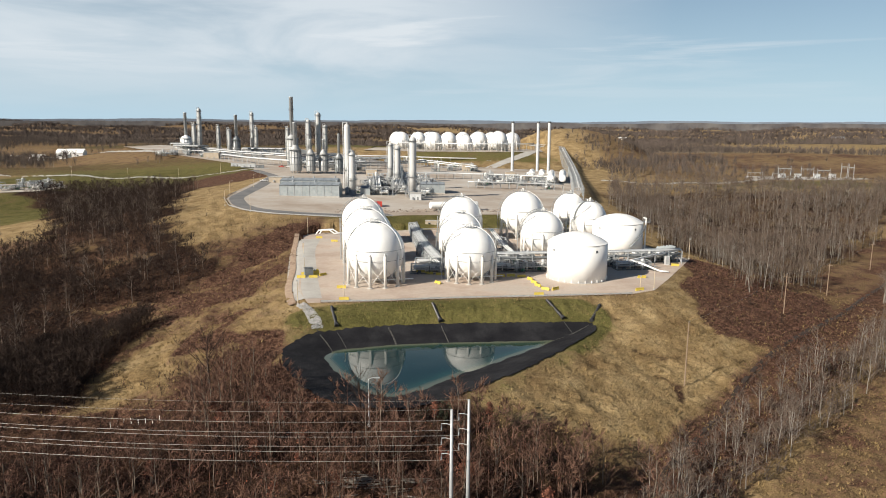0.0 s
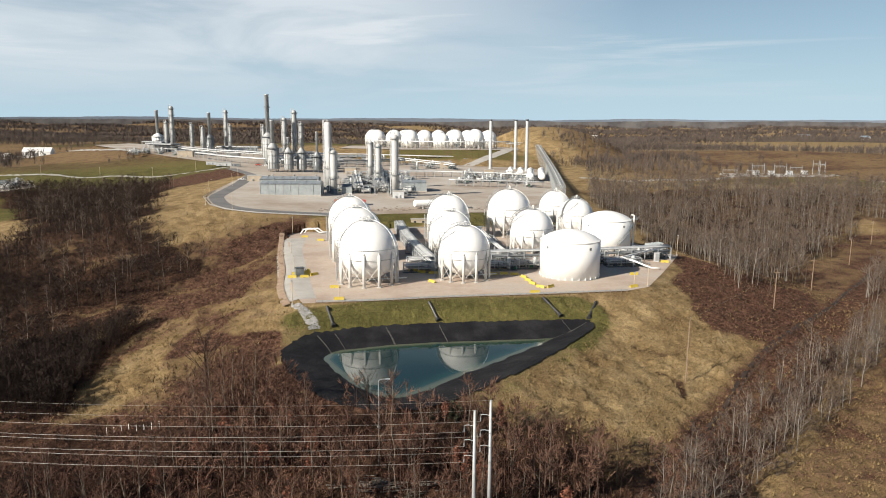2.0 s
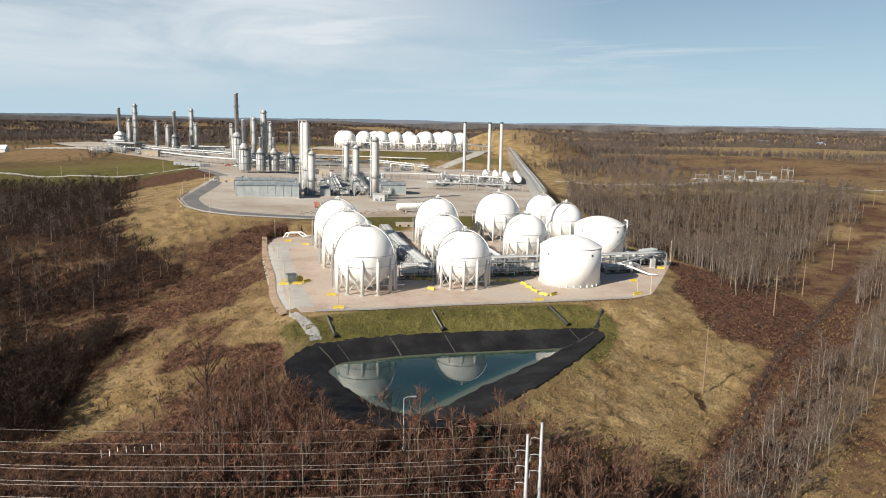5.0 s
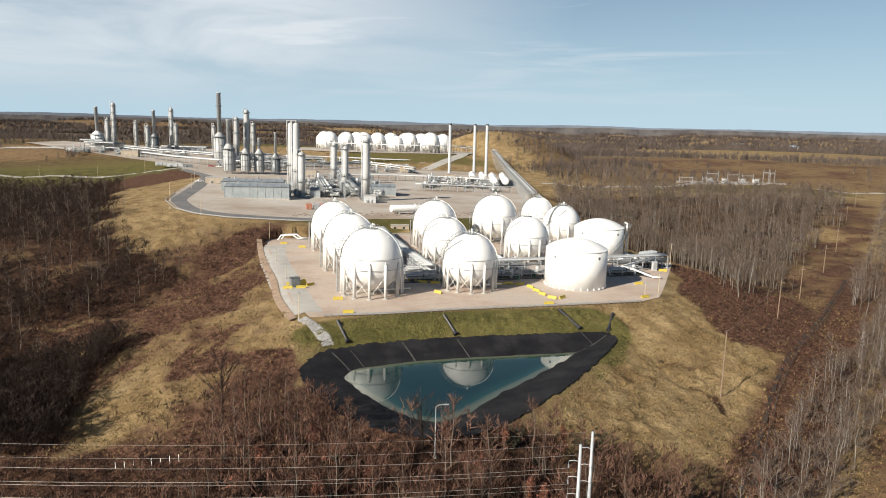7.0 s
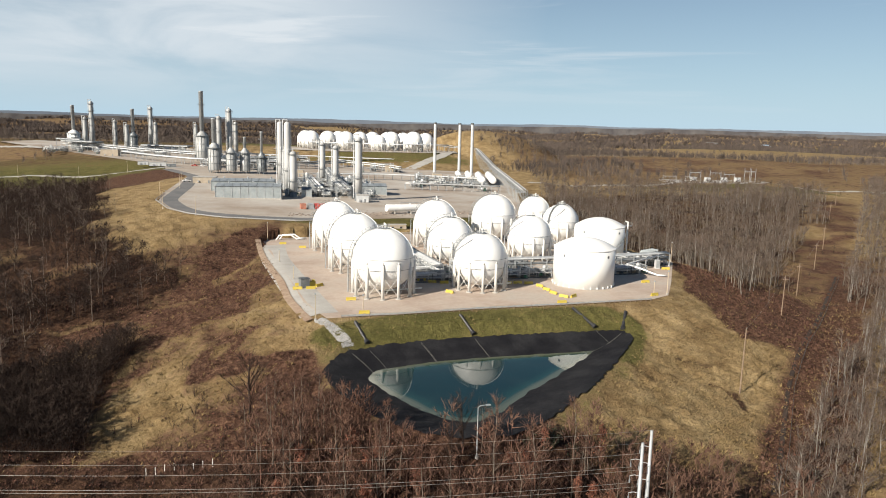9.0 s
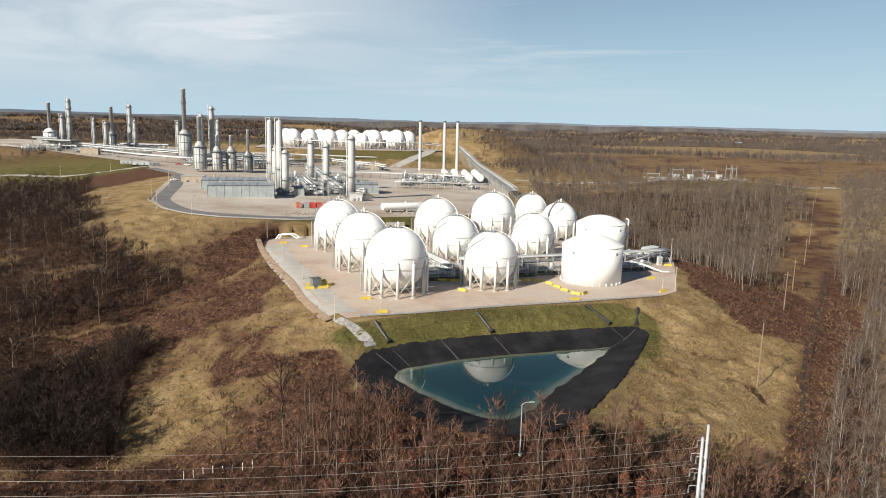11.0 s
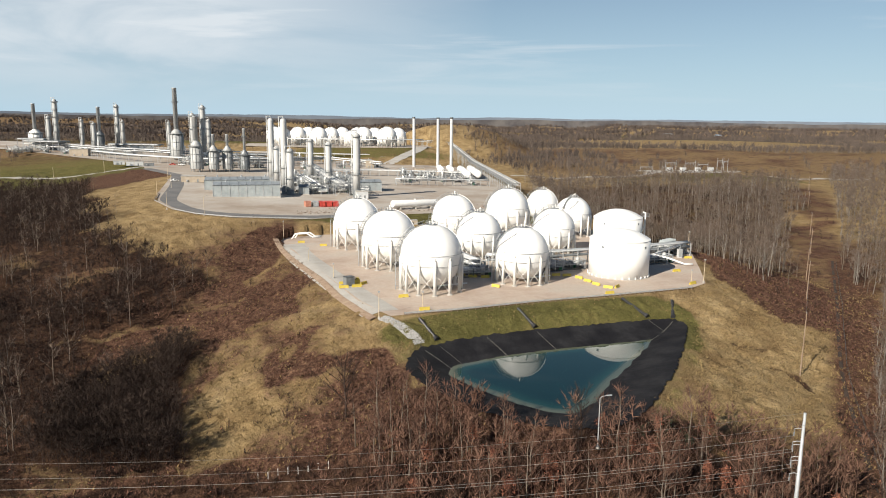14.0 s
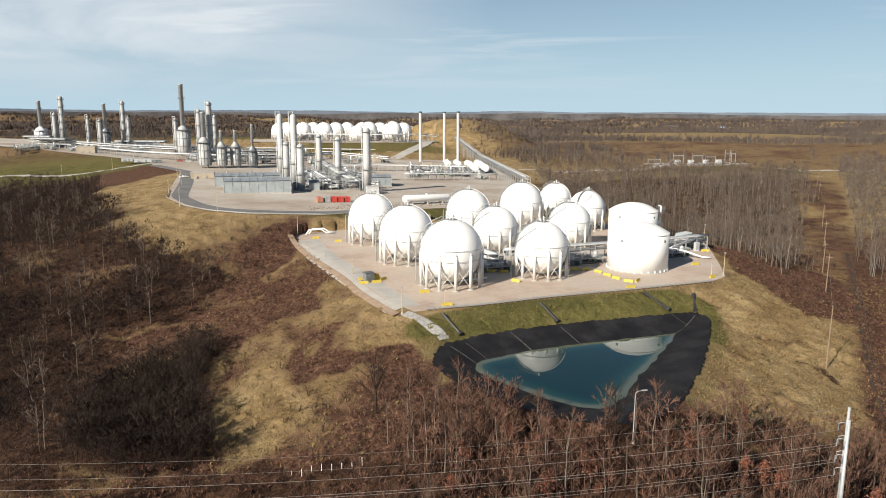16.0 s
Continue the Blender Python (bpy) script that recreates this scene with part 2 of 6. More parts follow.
    def rail(self, pts, h=1.1, every=2.0, r=0.04, closed=False):
        """A handrail along pts: posts, top and mid rail."""
        pts = [Vector(p) for p in pts]
        if closed:
            pts.append(pts[0])
        for a, b in zip(pts[:-1], pts[1:]):
            for k in (0.55, 1.0):
                self.cyl(a + Vector((0, 0, h * k)), b + Vector((0, 0, h * k)), r, r, 4, False)
            m = max(1, int((b - a).length / every))
            for i in range(m):
                p = a.lerp(b, i / m)
                self.cyl(p, p + Vector((0, 0, h)), r, r, 4, False)
        return self

    def mesh(self, name, mat, smooth=False):
        me = bpy.data.meshes.new(name)
        me.from_pydata(self.v, [], self.f)
        me.materials.append(mat)
        if smooth:
            me.polygons.foreach_set("use_smooth", [len(p.vertices) == 4 for p in me.polygons])
        me.update()
        return me


def part(name, geo, mat, parent=None, label="", smooth=False, at=None):
    ob = new(name, geo.mesh(name, mat, smooth) if isinstance(geo, Geo) else geo)
    if parent is not None:
        ob.parent = parent
    if at is not None:
        ob.location = at
    if label:
        tagged(ob, label)
    return ob


def thing(name, at, label, category, group="", rz=0.0):
    ob = new(name)
    ob.empty_display_size = 0.5
    ob.location, ob.rotation_euler = at, (0, 0, rz)
    return tagged(ob, label, category, group)


def array_mesh(name, verts, tris, mat):
    """A mesh from numpy points (n, 3) and triangles (m, 3)."""
    me = bpy.data.meshes.new(name)
    me.vertices.add(len(verts))
    me.vertices.foreach_set("co", np.asarray(verts, np.float32).ravel())
    k = tris.shape[1]
    me.loops.add(len(tris) * k)
    me.loops.foreach_set("vertex_index", np.asarray(tris, np.int32).ravel())
    me.polygons.add(len(tris))
    me.polygons.foreach_set("loop_start", np.arange(0, len(tris) * k, k, dtype=np.int32))
    me.materials.append(mat)
    me.update(calc_edges=True)
    return me


# ---- the lie of the land ----
def poly_distance(px, py, poly):
    """Signed distance to a polygon, negative inside."""
    best = np.full(px.shape, 1e18)
    inside = np.zeros(px.shape, bool)
    n = len(poly)
    for i in range(n):
        ax, ay = poly[i]
        bx, by = poly[(i + 1) % n]
        ex, ey = bx - ax, by - ay
        t = np.clip(((px - ax) * ex + (py - ay) * ey) / (ex * ex + ey * ey), 0, 1)
        best = np.minimum(best, (px - ax - t * ex) ** 2 + (py - ay - t * ey) ** 2)
        if ay != by:
            inside ^= ((ay > py) != (by > py)) & (px < (bx - ax) * (py - ay) / (by - ay) + ax)
    d = np.sqrt(best)
    return np.where(inside, -d, d)


def smooth(a, b, x):
    t = np.clip((x - a) / (b - a), 0, 1)
    return t * t * (3 - 2 * t)


def soft_max(a, b, k):
    h = np.clip(0.5 + 0.5 * (a - b) / k, 0, 1)
    return b * (1 - h) + a * h + k * h * (1 - h)


def waves(x, y, size, seed):
    """Gentle rolling: a few crossed sines, about -1 to 1."""
    r = np.random.RandomState(seed)
    out = 0
    for _ in range(6):
        a, p, q = r.uniform(0, 6.28), r.uniform(0, 6.28), r.uniform(0.6, 1.7)
        out = out + np.sin((x * math.cos(a) + y * math.sin(a)) * q * 6.28 / size + p)
    return out / 3.0


PAD = [(-42, 209), (-22, 211.5), (3, 216), (34, 219.5), (63, 223.5), (72, 229), (84, 250), (104, 287), (96, 318), (90, 345), (84, 385), (30, 374), (-14, 372), (-66, 358), (-72, 348), (-64, 310), (-53, 252), (-49, 228)]
LINER = [(-42.6, 179), (-40.3, 188), (-36.4, 193), (-30.4, 196), (-16, 200.3), (-1, 202.6), (14, 203.8), (30, 205.2), (45.5, 206.6), (45.6, 199), (38, 188), (21.5, 167), (4, 147.5), (-5.3, 140.4), (-14.7, 139.4), (-23.5, 143), (-32, 152), (-39, 165)]
PLANT = [(-109, 384), (-92, 374), (-56, 371), (-20, 388), (40, 408), (78, 424), (112, 560), (150, 760), (120, 800), (60, 800), (-60, 820), (-150, 1000), (-420, 1030), (-440, 960), (-340, 852), (-262, 770), (-190, 700), (-178, 650), (-150, 600), (-142, 470), (-136, 432), (-122, 398)]
FAR_PAD = [(-110, 960), (-30, 905), (70, 895), (130, 915), (150, 1020), (60, 1130), (-110, 1130)]

LOT = [(-360, 540), (-330, 560), (-325, 600), (-352, 640), (-400, 640), (-420, 560)]
SUBSTATION = [(286, 660), (300, 640), (380, 640), (402, 655), (398, 684), (300, 690)]


def plant_level(x, y):
    return 9.7 + 0.018 * (y - 460) - 0.032 * (x + 100)


def basin_slope(x, y):
    return 0.20 + 0.08 * smooth(165, 198, y - 0.08 * x)


def height(x, y):
    x, y = np.asarray(x, float), np.asarray(y, float)
    r = np.hypot(x, y)
    base = -15.5 + 26 * smooth(330, 800, y) + 8 * smooth(900, 1700, r) * smooth(-100, 300, y)
    base = base + 1.2 * waves(x, y, 90, 3) + 6 * waves(x, y, 700, 5) * smooth(450, 1200, r)
    base = base - 9 * np.exp(-((x + 175) / 60) ** 2 - ((y - 330) / 90) ** 2) + 5 * np.exp(-((x - 300) / 120) ** 2 - ((y - 540) / 120) ** 2)
    base = base + (7 * waves(x, y, 1500, 8) + 8) * smooth(1300, 2600, r) + 58 * smooth(2700, 4700, r) + 5 * waves(x, y, 620, 12) * smooth(2000, 4500, r)
    base = base - 13 * smooth(60, 240, x) * smooth(3000, 4600, r)
    # the round hill behind and the rise at its foot
    base = soft_max(base, 57 - 0.0032 * (np.abs(x - 185) ** 2.15) * np.where(x > 185, 0.40, 0.62) - 0.0011 * (y - 1060) ** 2, 8)
    base = soft_max(base, 30 - 0.02 * np.abs(x + 190) - 0.0006 * (y - 1120) ** 2, 6)
    mu, mv = (x - 560) * 0.86 - (y - 1040) * 0.51, (x - 560) * 0.51 + (y - 1040) * 0.86
    base = soft_max(base, 22 - 10 * (mu / 230) ** 2 - 9 * (mv / 150) ** 2, 4)
    mu, mv = (x - 820) * 0.84 - (y - 1350) * 0.54, (x - 820) * 0.54 + (y - 1350) * 0.84
    base = soft_max(base, 31 - 10 * (mu / 330) ** 2 - 10 * (mv / 170) ** 2, 5)
    # bank added out of view to shade the hollow, and a gully below it
    base = base + 8 * np.exp(-((x + 192) / 20) ** 2 - ((y - 195) / 60) ** 2) - 6 * np.exp(-((x + 150) / 17) ** 2 - ((y - 205) / 50) ** 2)
    pl = plant_level(x, y)
    d_plant = poly_distance(x, y, PLANT)
    d_pad = poly_distance(x, y, PAD)
    d_far = poly_distance(x, y, FAR_PAD)
    d_line = poly_distance(x, y, LINER)
    z = soft_max(base, np.minimum(pl, 26) - 0.17 * np.maximum(d_plant, 0), 3.0)
    z = soft_max(z, 3.0 - 0.22 * np.maximum(poly_distance(x, y, LOT), 0), 2.0)
    z = soft_max(z, 10.0 - 0.15 * np.maximum(poly_distance(x, y, SUBSTATION), 0), 2.0)
    z = soft_max(z, 26.5 - 0.22 * np.maximum(d_far, 0), 3.0)
    z = soft_max(z, 0.0 - 0.25 * np.maximum(d_pad, 0), 1.5)
    z = soft_max(z, -5.4 - 0.25 * np.maximum(d_line, 0), 0.8)
    z = np.where((d_plant < 0) & (d_far > 0), np.maximum(pl, z * 0 + pl) - 0.05, z)
    z = np.where(poly_distance(x, y, LOT) < 0, 3.0, z)
    z = np.where(poly_distance(x, y, SUBSTATION) < 0, 10.0, z)
    z = np.where(d_far < 0, 26.5, z)
    z = np.where(d_pad < 0, -0.06, z)
    cut = -5.4 + 0.62 * np.maximum(d_line, 0)
    z = np.where((d_line > 0) & (d_line < 14), np.minimum(z, cut), z)
    z = np.where(d_line <= 0, np.maximum(-5.4 + basin_slope(x, y) * d_line, -10.5), z)
    z = z + 0.30 * waves(x, y, 11, 21) * smooth(1.0, 9, d_pad) * smooth(1.0, 9, d_line) * smooth(1, 9, d_plant) * smooth(1, 9, d_far)
    return z


def ground(x, y):
    return float(height(np.array([x]), np.array([y]))[0])


def steps(start, stop, first, grow):
    out, s = [], first
    while start < stop:
        s *= grow
        start += s
        out.append(start)
    return out


xs = np.concatenate([np.arange(-180, -140, 2.0), np.arange(-140, 130, 1.0), np.arange(130, 180.1, 2.0)])
xs = np.concatenate([-np.array(steps(180, 4850, 2.4, 1.065))[::-1], xs, np.array(steps(180, 4850, 2.4, 1.065))])
ys = np.concatenate([np.arange(60, 96, 2.0), np.arange(96, 300, 1.0), np.arange(300, 400.1, 2.0)])
ys = np.concatenate([-np.array(steps(-60, 4000, 3.0, 1.16))[::-1], ys, np.array(steps(400, 4850, 2.3, 1.04))])
GX, GY = np.meshgrid(xs, ys)
GZ = height(GX, GY)
lumps = np.random.RandomState(9).normal(0, 1, GX.shape)
lumps = lumps + 0.5 * (np.roll(lumps, 1, 0) + np.roll(lumps, 1, 1))
rough_land = smooth(1.5, 5, poly_distance(GX, GY, PAD)) * smooth(1.0, 3, poly_distance(GX, GY, LINER)) * smooth(1, 6, poly_distance(GX, GY, PLANT)) * smooth(420, 300, GY)
GZ = GZ + 0.17 * lumps * rough_land + 0.22 * waves(GX, GY, 5, 22) * rough_land
GZ = GZ - 0.5 * smooth(-0.5, -2.5, poly_distance(GX, GY, LINER))
nx, ny = len(xs), len(ys)
idx = np.arange(nx * ny).reshape(ny, nx)
quads = np.stack([idx[:-1, :-1], idx[:-1, 1:], idx[1:, 1:], idx[1:, :-1]], -1).reshape(-1, 4)


def blob(x, y, cx, cy, rx, ry, turn=0.0):
    c, s = math.cos(radians(turn)), math.sin(radians(turn))
    u, v = (x - cx) * c + (y - cy) * s, -(x - cx) * s + (y - cy) * c
    return smooth(1.25, 0.75, np.sqrt((u / rx) ** 2 + (v / ry) ** 2))


def stray(x, y):
    """Plan points pushed about, so that patches get wandering edges."""
    return x + 7 * waves(x, y, 46, 61) + 3 * waves(x, y, 15, 62), y + 9 * waves(x, y, 52, 63) + 3.5 * waves(x, y, 16, 64)


NEAR_THICKET = [(-97, 229), (-98, 205), (-98, 185), (-92, 163), (-105, 157), (-124, 168), (-125, 200), (-115, 221), (-105, 231)]
HOLLOW = [(-230, 285), (-160, 262), (-130, 240), (-124, 215), (-124, 180), (-120, 166), (-150, 156), (-250, 175), (-260, 285)]
WEST_WOOD = [(-300, 605), (-240, 602), (-203, 556), (-168, 425), (-154, 384), (-150, 350), (-122, 322), (-102, 306), (-98, 268), (-110, 253), (-130, 248), (-156, 256), (-205, 284), (-214, 330), (-208, 366), (-240, 430), (-335, 560)]
RED_BANK = [(98, 292), (86, 248), (85, 214), (92, 193), (110, 196), (136, 232), (148, 268), (128, 292)]
BRAMBLES = [(-68, 348), (-82, 320), (-87, 292), (-80, 264), (-87, 242), (-80, 214), (-70, 190), (-56, 184)]


def inside(x, y, poly, soft):
    return smooth(soft, -soft, poly_distance(x, y, poly))


def line_distance(x, y, line):
    best = np.full(np.shape(x), 1e18)
    for (ax, ay), (bx, by) in zip(line[:-1], line[1:]):
        ex, ey = bx - ax, by - ay
        t = np.clip(((x - ax) * ex + (y - ay) * ey) / (ex * ex + ey * ey), 0, 1)
        best = np.minimum(best, np.hypot(x - ax - t * ex, y - ay - t * ey))
    return best


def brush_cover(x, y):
    """Where dark fallen leaves lie, with western shade painted in, 0 to 1."""
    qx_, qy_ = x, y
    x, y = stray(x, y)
    # hollow and thickets: their shaded ground is painted as dark leaves
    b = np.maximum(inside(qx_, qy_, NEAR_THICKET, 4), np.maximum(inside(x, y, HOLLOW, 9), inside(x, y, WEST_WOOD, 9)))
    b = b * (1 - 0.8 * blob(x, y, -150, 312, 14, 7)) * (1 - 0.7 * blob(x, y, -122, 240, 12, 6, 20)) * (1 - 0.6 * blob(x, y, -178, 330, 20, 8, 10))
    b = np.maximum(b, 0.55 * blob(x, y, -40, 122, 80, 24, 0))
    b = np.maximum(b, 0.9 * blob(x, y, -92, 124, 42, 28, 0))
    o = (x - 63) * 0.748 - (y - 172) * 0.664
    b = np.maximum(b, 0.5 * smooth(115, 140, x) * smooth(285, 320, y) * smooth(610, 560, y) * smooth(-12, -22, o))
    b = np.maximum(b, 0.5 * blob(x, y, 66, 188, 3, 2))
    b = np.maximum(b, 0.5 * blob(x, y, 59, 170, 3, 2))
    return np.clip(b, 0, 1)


def russet_cover(x, y):
    """Where red-brown brambles and dead weeds grow, 0 to 1."""
    bank = inside(*stray(x, y), RED_BANK, 6)
    o = (x - 63) * 0.748 - (y - 172) * 0.664
    cut = 0.66 * smooth(2, 12, o) * smooth(36, 24, o) * smooth(420, 330, y)
    x, y = stray(x, y)
    r = 0.95 * smooth(13, 5, line_distance(x, y, BRAMBLES))
    r = np.maximum(r, 0.85 * blob(x, y, -104, 262, 26, 9, -40))
    r = np.maximum(r, 0.8 * blob(x, y, -122, 240, 14, 6, 20))
    r = np.maximum(r, 0.8 * blob(x, y, -70, 255, 12, 26, 10))
    r = np.maximum(r, (0.50 + 0.13 * waves(x, y, 38, 48)) * smooth(-44, -56, x) * smooth(410, 340, y))
    r = np.maximum(r, 0.85 * blob(x, y, -60, 122, 110, 44, 0) * smooth(20, 0, x))
    r = np.maximum(r, 0.8 * blob(x, y, -48, 160, 16, 26, 14))
    r = np.maximum(r, 0.8 * blob(x, y, -205, 600, 60, 40, 40))
    r = np.maximum(r, 0.8 * blob(x, y, 24, 108, 60, 14))
    r = r * (1 - 0.6 * blob(x, y, -84, 196, 9, 36, -6)) * (1 - 0.5 * blob(x, y, -130, 350, 34, 26, 30)) * (1 - 0.5 * blob(x, y, -58, 225, 9, 34))
    r = np.maximum(np.maximum(r, bank), cut)
    r = np.maximum(r, 0.48 * smooth(24, 36, o) * smooth(240, 200, y))
    r = np.maximum(r, (0.50 + 0.16 * waves(x, y, 45, 44)) * smooth(-30, -20, o) * smooth(24, 14, o) * smooth(100, 120, x) * smooth(620, 560, y))
    r = np.maximum(r, 0.52 * smooth(110, 130, x) * smooth(300, 260, y - 0.3 * x) * smooth(230, 255, y))
    r = np.maximum(r, (0.46 + 0.16 * waves(x, y, 110, 49)) * blob(x, y, 520, 940, 330, 190, 0))
    r = np.maximum(r, 0.42 * smooth(560, 700, y) * smooth(160, 220, x) * smooth(1250, 1100, y))
    r = np.maximum(r, 0.42 * smooth(420, 600, y) * smooth(-150, -230, x) * (1 - blob(x, y, -300, 640, 165, 90, 8)))
    return np.clip(r, 0, 1)


def green_cover(x, y):
    d = poly_distance(x, y, LINER)
    x, y = stray(x, y)
    g = 0.95 * smooth(16, 9, d) * smooth(170, 195, y + 0.25 * x) * smooth(58, 44, x)
    g = np.maximum(g, 0.42 * smooth(12, 3, d))
    g = np.maximum(g, blob(x, y, -300, 640, 150, 75, 8))
    g = np.maximum(g, 0.8 * blob(x, y, -330, 500, 120, 60, 8))
    g = np.maximum(g, 0.6 * blob(x, y, -340, 735, 190, 70, -8))
    g = np.maximum(g, 0.7 * blob(x, y, 10, 393, 90, 26, 8))
    g = np.maximum(g, 0.6 * blob(x, y, 40, 880, 110, 40))
    g = np.maximum(g, 0.8 * blob(x, y, -300, 1250, 420, 200))
    g = np.maximum(g, 0.7 * blob(x, y, 1150, 2150, 520, 420))
    g = np.maximum(g, 0.7 * blob(x, y, 1700, 2000, 380, 320))
    g = np.maximum(g, 0.33 * blob(x, y, 800, 1330, 330, 150, -33))
    g = np.maximum(g, 0.7 * blob(x, y, 350, 625, 120, 14))
    g = np.maximum(g, 0.45 * blob(x, y, 160, 150, 60, 40))
    return np.clip(g, 0, 1)


ground_mat = bpy.data.materials.new("winter_grass_and_litter")
ground_mat.use_nodes = True
gn, gl = ground_mat.node_tree.nodes, ground_mat.node_tree.links
gb = gn["Principled BSDF"]
gb.inputs["Roughness"].default_value, gb.inputs["Specular IOR Level"].default_value = 1.0, 0.1
g_tc = gn.new("ShaderNodeTexCoord")


def gnoise(scale, detail=6, rough=0.6, stretch=None, turn=0.0):
    n = gn.new("ShaderNodeTexNoise")
    n.inputs["Scale"].default_value, n.inputs["Detail"].default_value, n.inputs["Roughness"].default_value = scale, detail, rough
    src = g_tc.outputs["Object"]
    if stretch:
        mp = gn.new("ShaderNodeMapping")
        mp.inputs["Scale"].default_value, mp.inputs["Rotation"].default_value = stretch, (0, 0, turn)
        gl.new(src, mp.inputs[0])
        src = mp.outputs[0]
    gl.new(src, n.inputs["Vector"])
    return n.outputs["Fac"]


def gramp(fac, stops):
    r = gn.new("ShaderNodeValToRGB")
    el = r.color_ramp.elements
    el[0].position, el[0].color = stops[0][0], (*stops[0][1], 1)
    el[1].position, el[1].color = stops[-1][0], (*stops[-1][1], 1)
    for p, c in stops[1:-1]:
        e = el.new(p)
        e.color = (*c, 1)
    gl.new(fac, r.inputs[0])
    return r.outputs[0]


def gmix(fac, a, b):
    m = gn.new("ShaderNodeMixRGB")
    gl.new(fac, m.inputs[0]), gl.new(a, m.inputs[1]), gl.new(b, m.inputs[2])
    return m.outputs[0]


def gmath(op, a, b=None, clamp=True):
    n = gn.new("ShaderNodeMath")
    n.operation, n.use_clamp = op, clamp
    for i, v in enumerate((a, b)):
        if isinstance(v, (int, float)):
            n.inputs[i].default_value = v
        elif v is not None:
            gl.new(v, n.inputs[i])
    return n.outputs[0]


def gattr(name):
    a = gn.new("ShaderNodeAttribute")
    a.attribute_name = name
    return a.outputs["Fac"]


big, mid, small, tuft = gnoise(0.018, 5), gnoise(0.11, 6), gnoise(0.9, 5, 0.7), gnoise(2.6, 3, 0.7)
gold = gramp(mid, [(0.30, (0.134, 0.088, 0.042)), (0.5, (0.238, 0.168, 0.084)), (0.72, (0.335, 0.252, 0.135))])
olive = gramp(mid, [(0.30, (0.066, 0.062, 0.020)), (0.55, (0.104, 0.094, 0.032)), (0.75, (0.155, 0.125, 0.050))])
# leaf colours run near black, holding the shade under the trees
shaded_litter = gramp(small, [(0.30, (0.008, 0.0045, 0.0034)), (0.5, (0.024, 0.013, 0.009)), (0.74, (0.066, 0.040, 0.026))])
rusty = gramp(small, [(0.30, (0.034, 0.017, 0.011)), (0.72, (0.100, 0.056, 0.033))])
russet = gramp(small, [(0.28, (0.032, 0.016, 0.011)), (0.5, (0.082, 0.043, 0.028)), (0.72, (0.165, 0.102, 0.066))])
shaded_litter = gmix(gramp(gnoise(0.035, 6), [(0.42, (0, 0, 0)), (0.58, (1, 1, 1))]), shaded_litter, rusty)


def edge(cover, fine, soft, start=1.18):
    """A ragged edge: the cover, frayed by noise."""
    return gmath("MULTIPLY", gmath("SUBTRACT", gmath("ADD", cover, gmath("MULTIPLY", fine, 1.7, False), False), start, False), soft)


ragged = gmath("ADD", gmath("MULTIPLY", mid, 0.6), gmath("MULTIPLY", small, 0.4))
col = gmix(edge(gattr("green"), ragged, 3.5), gold, olive)
col = gmix(edge(gattr("russet"), ragged, 3.0, 1.12), col, russet)
col = gmix(edge(gattr("brush"), ragged, 2.8, 1.03), col, shaded_litter)
shade = gmath("ADD", gmath("MULTIPLY", small, 1.5, False), gmath("MULTIPLY", tuft, 1.1, False), False)
hs = gn.new("ShaderNodeHueSaturation")
gl.new(gmath("ADD", shade, -0.28, False), hs.inputs["Value"]), gl.new(col, hs.inputs["Color"])
gl.new(hs.outputs[0], gb.inputs["Base Color"])
g_bump = gn.new("ShaderNodeBump")
g_bump.inputs["Strength"].default_value, g_bump.inputs["Distance"].default_value = 1.0, 0.9
gl.new(gmath("ADD", gmath("MULTIPLY", small, 0.6), gmath("MULTIPLY", tuft, 0.4)), g_bump.inputs["Height"])
gl.new(g_bump.outputs[0], gb.inputs["Normal"])

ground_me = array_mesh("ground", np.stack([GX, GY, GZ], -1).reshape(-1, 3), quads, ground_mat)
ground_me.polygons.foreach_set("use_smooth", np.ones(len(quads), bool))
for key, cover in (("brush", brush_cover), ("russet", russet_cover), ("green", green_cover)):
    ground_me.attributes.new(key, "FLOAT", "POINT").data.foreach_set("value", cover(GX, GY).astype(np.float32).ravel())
tagged(new("ground", ground_me), "rolling winter land of dry tan grass, green patches and brown brush", "ground", kind="structure")


def sheet(name, poly, level, mat, label, category, lift=0.03, cell=4.0):
    """A thin surface over the ground inside a polygon."""
    bm = bmesh.new()
    vs = [bm.verts.new((x, y, level(x, y) + lift)) for x, y in poly]
    f = bm.faces.new(vs)
    bmesh.ops.recalc_face_normals(bm, faces=[f])
    if f.normal.z < 0:
        f.normal_flip()
    bmesh.ops.triangulate(bm, faces=bm.faces[:])
    ext = bmesh.ops.extrude_face_region(bm, geom=bm.faces[:])
    for v in ext["geom"]:
        if isinstance(v, bmesh.types.BMVert):
            v.co.z += 0.04
    bmesh.ops.recalc_face_normals(bm, faces=bm.faces[:])
    me = bpy.data.meshes.new(name)
    bm.to_mesh(me)
    bm.free()
    me.materials.append(mat)
    return tagged(new(name, me), label, category, kind="structure")


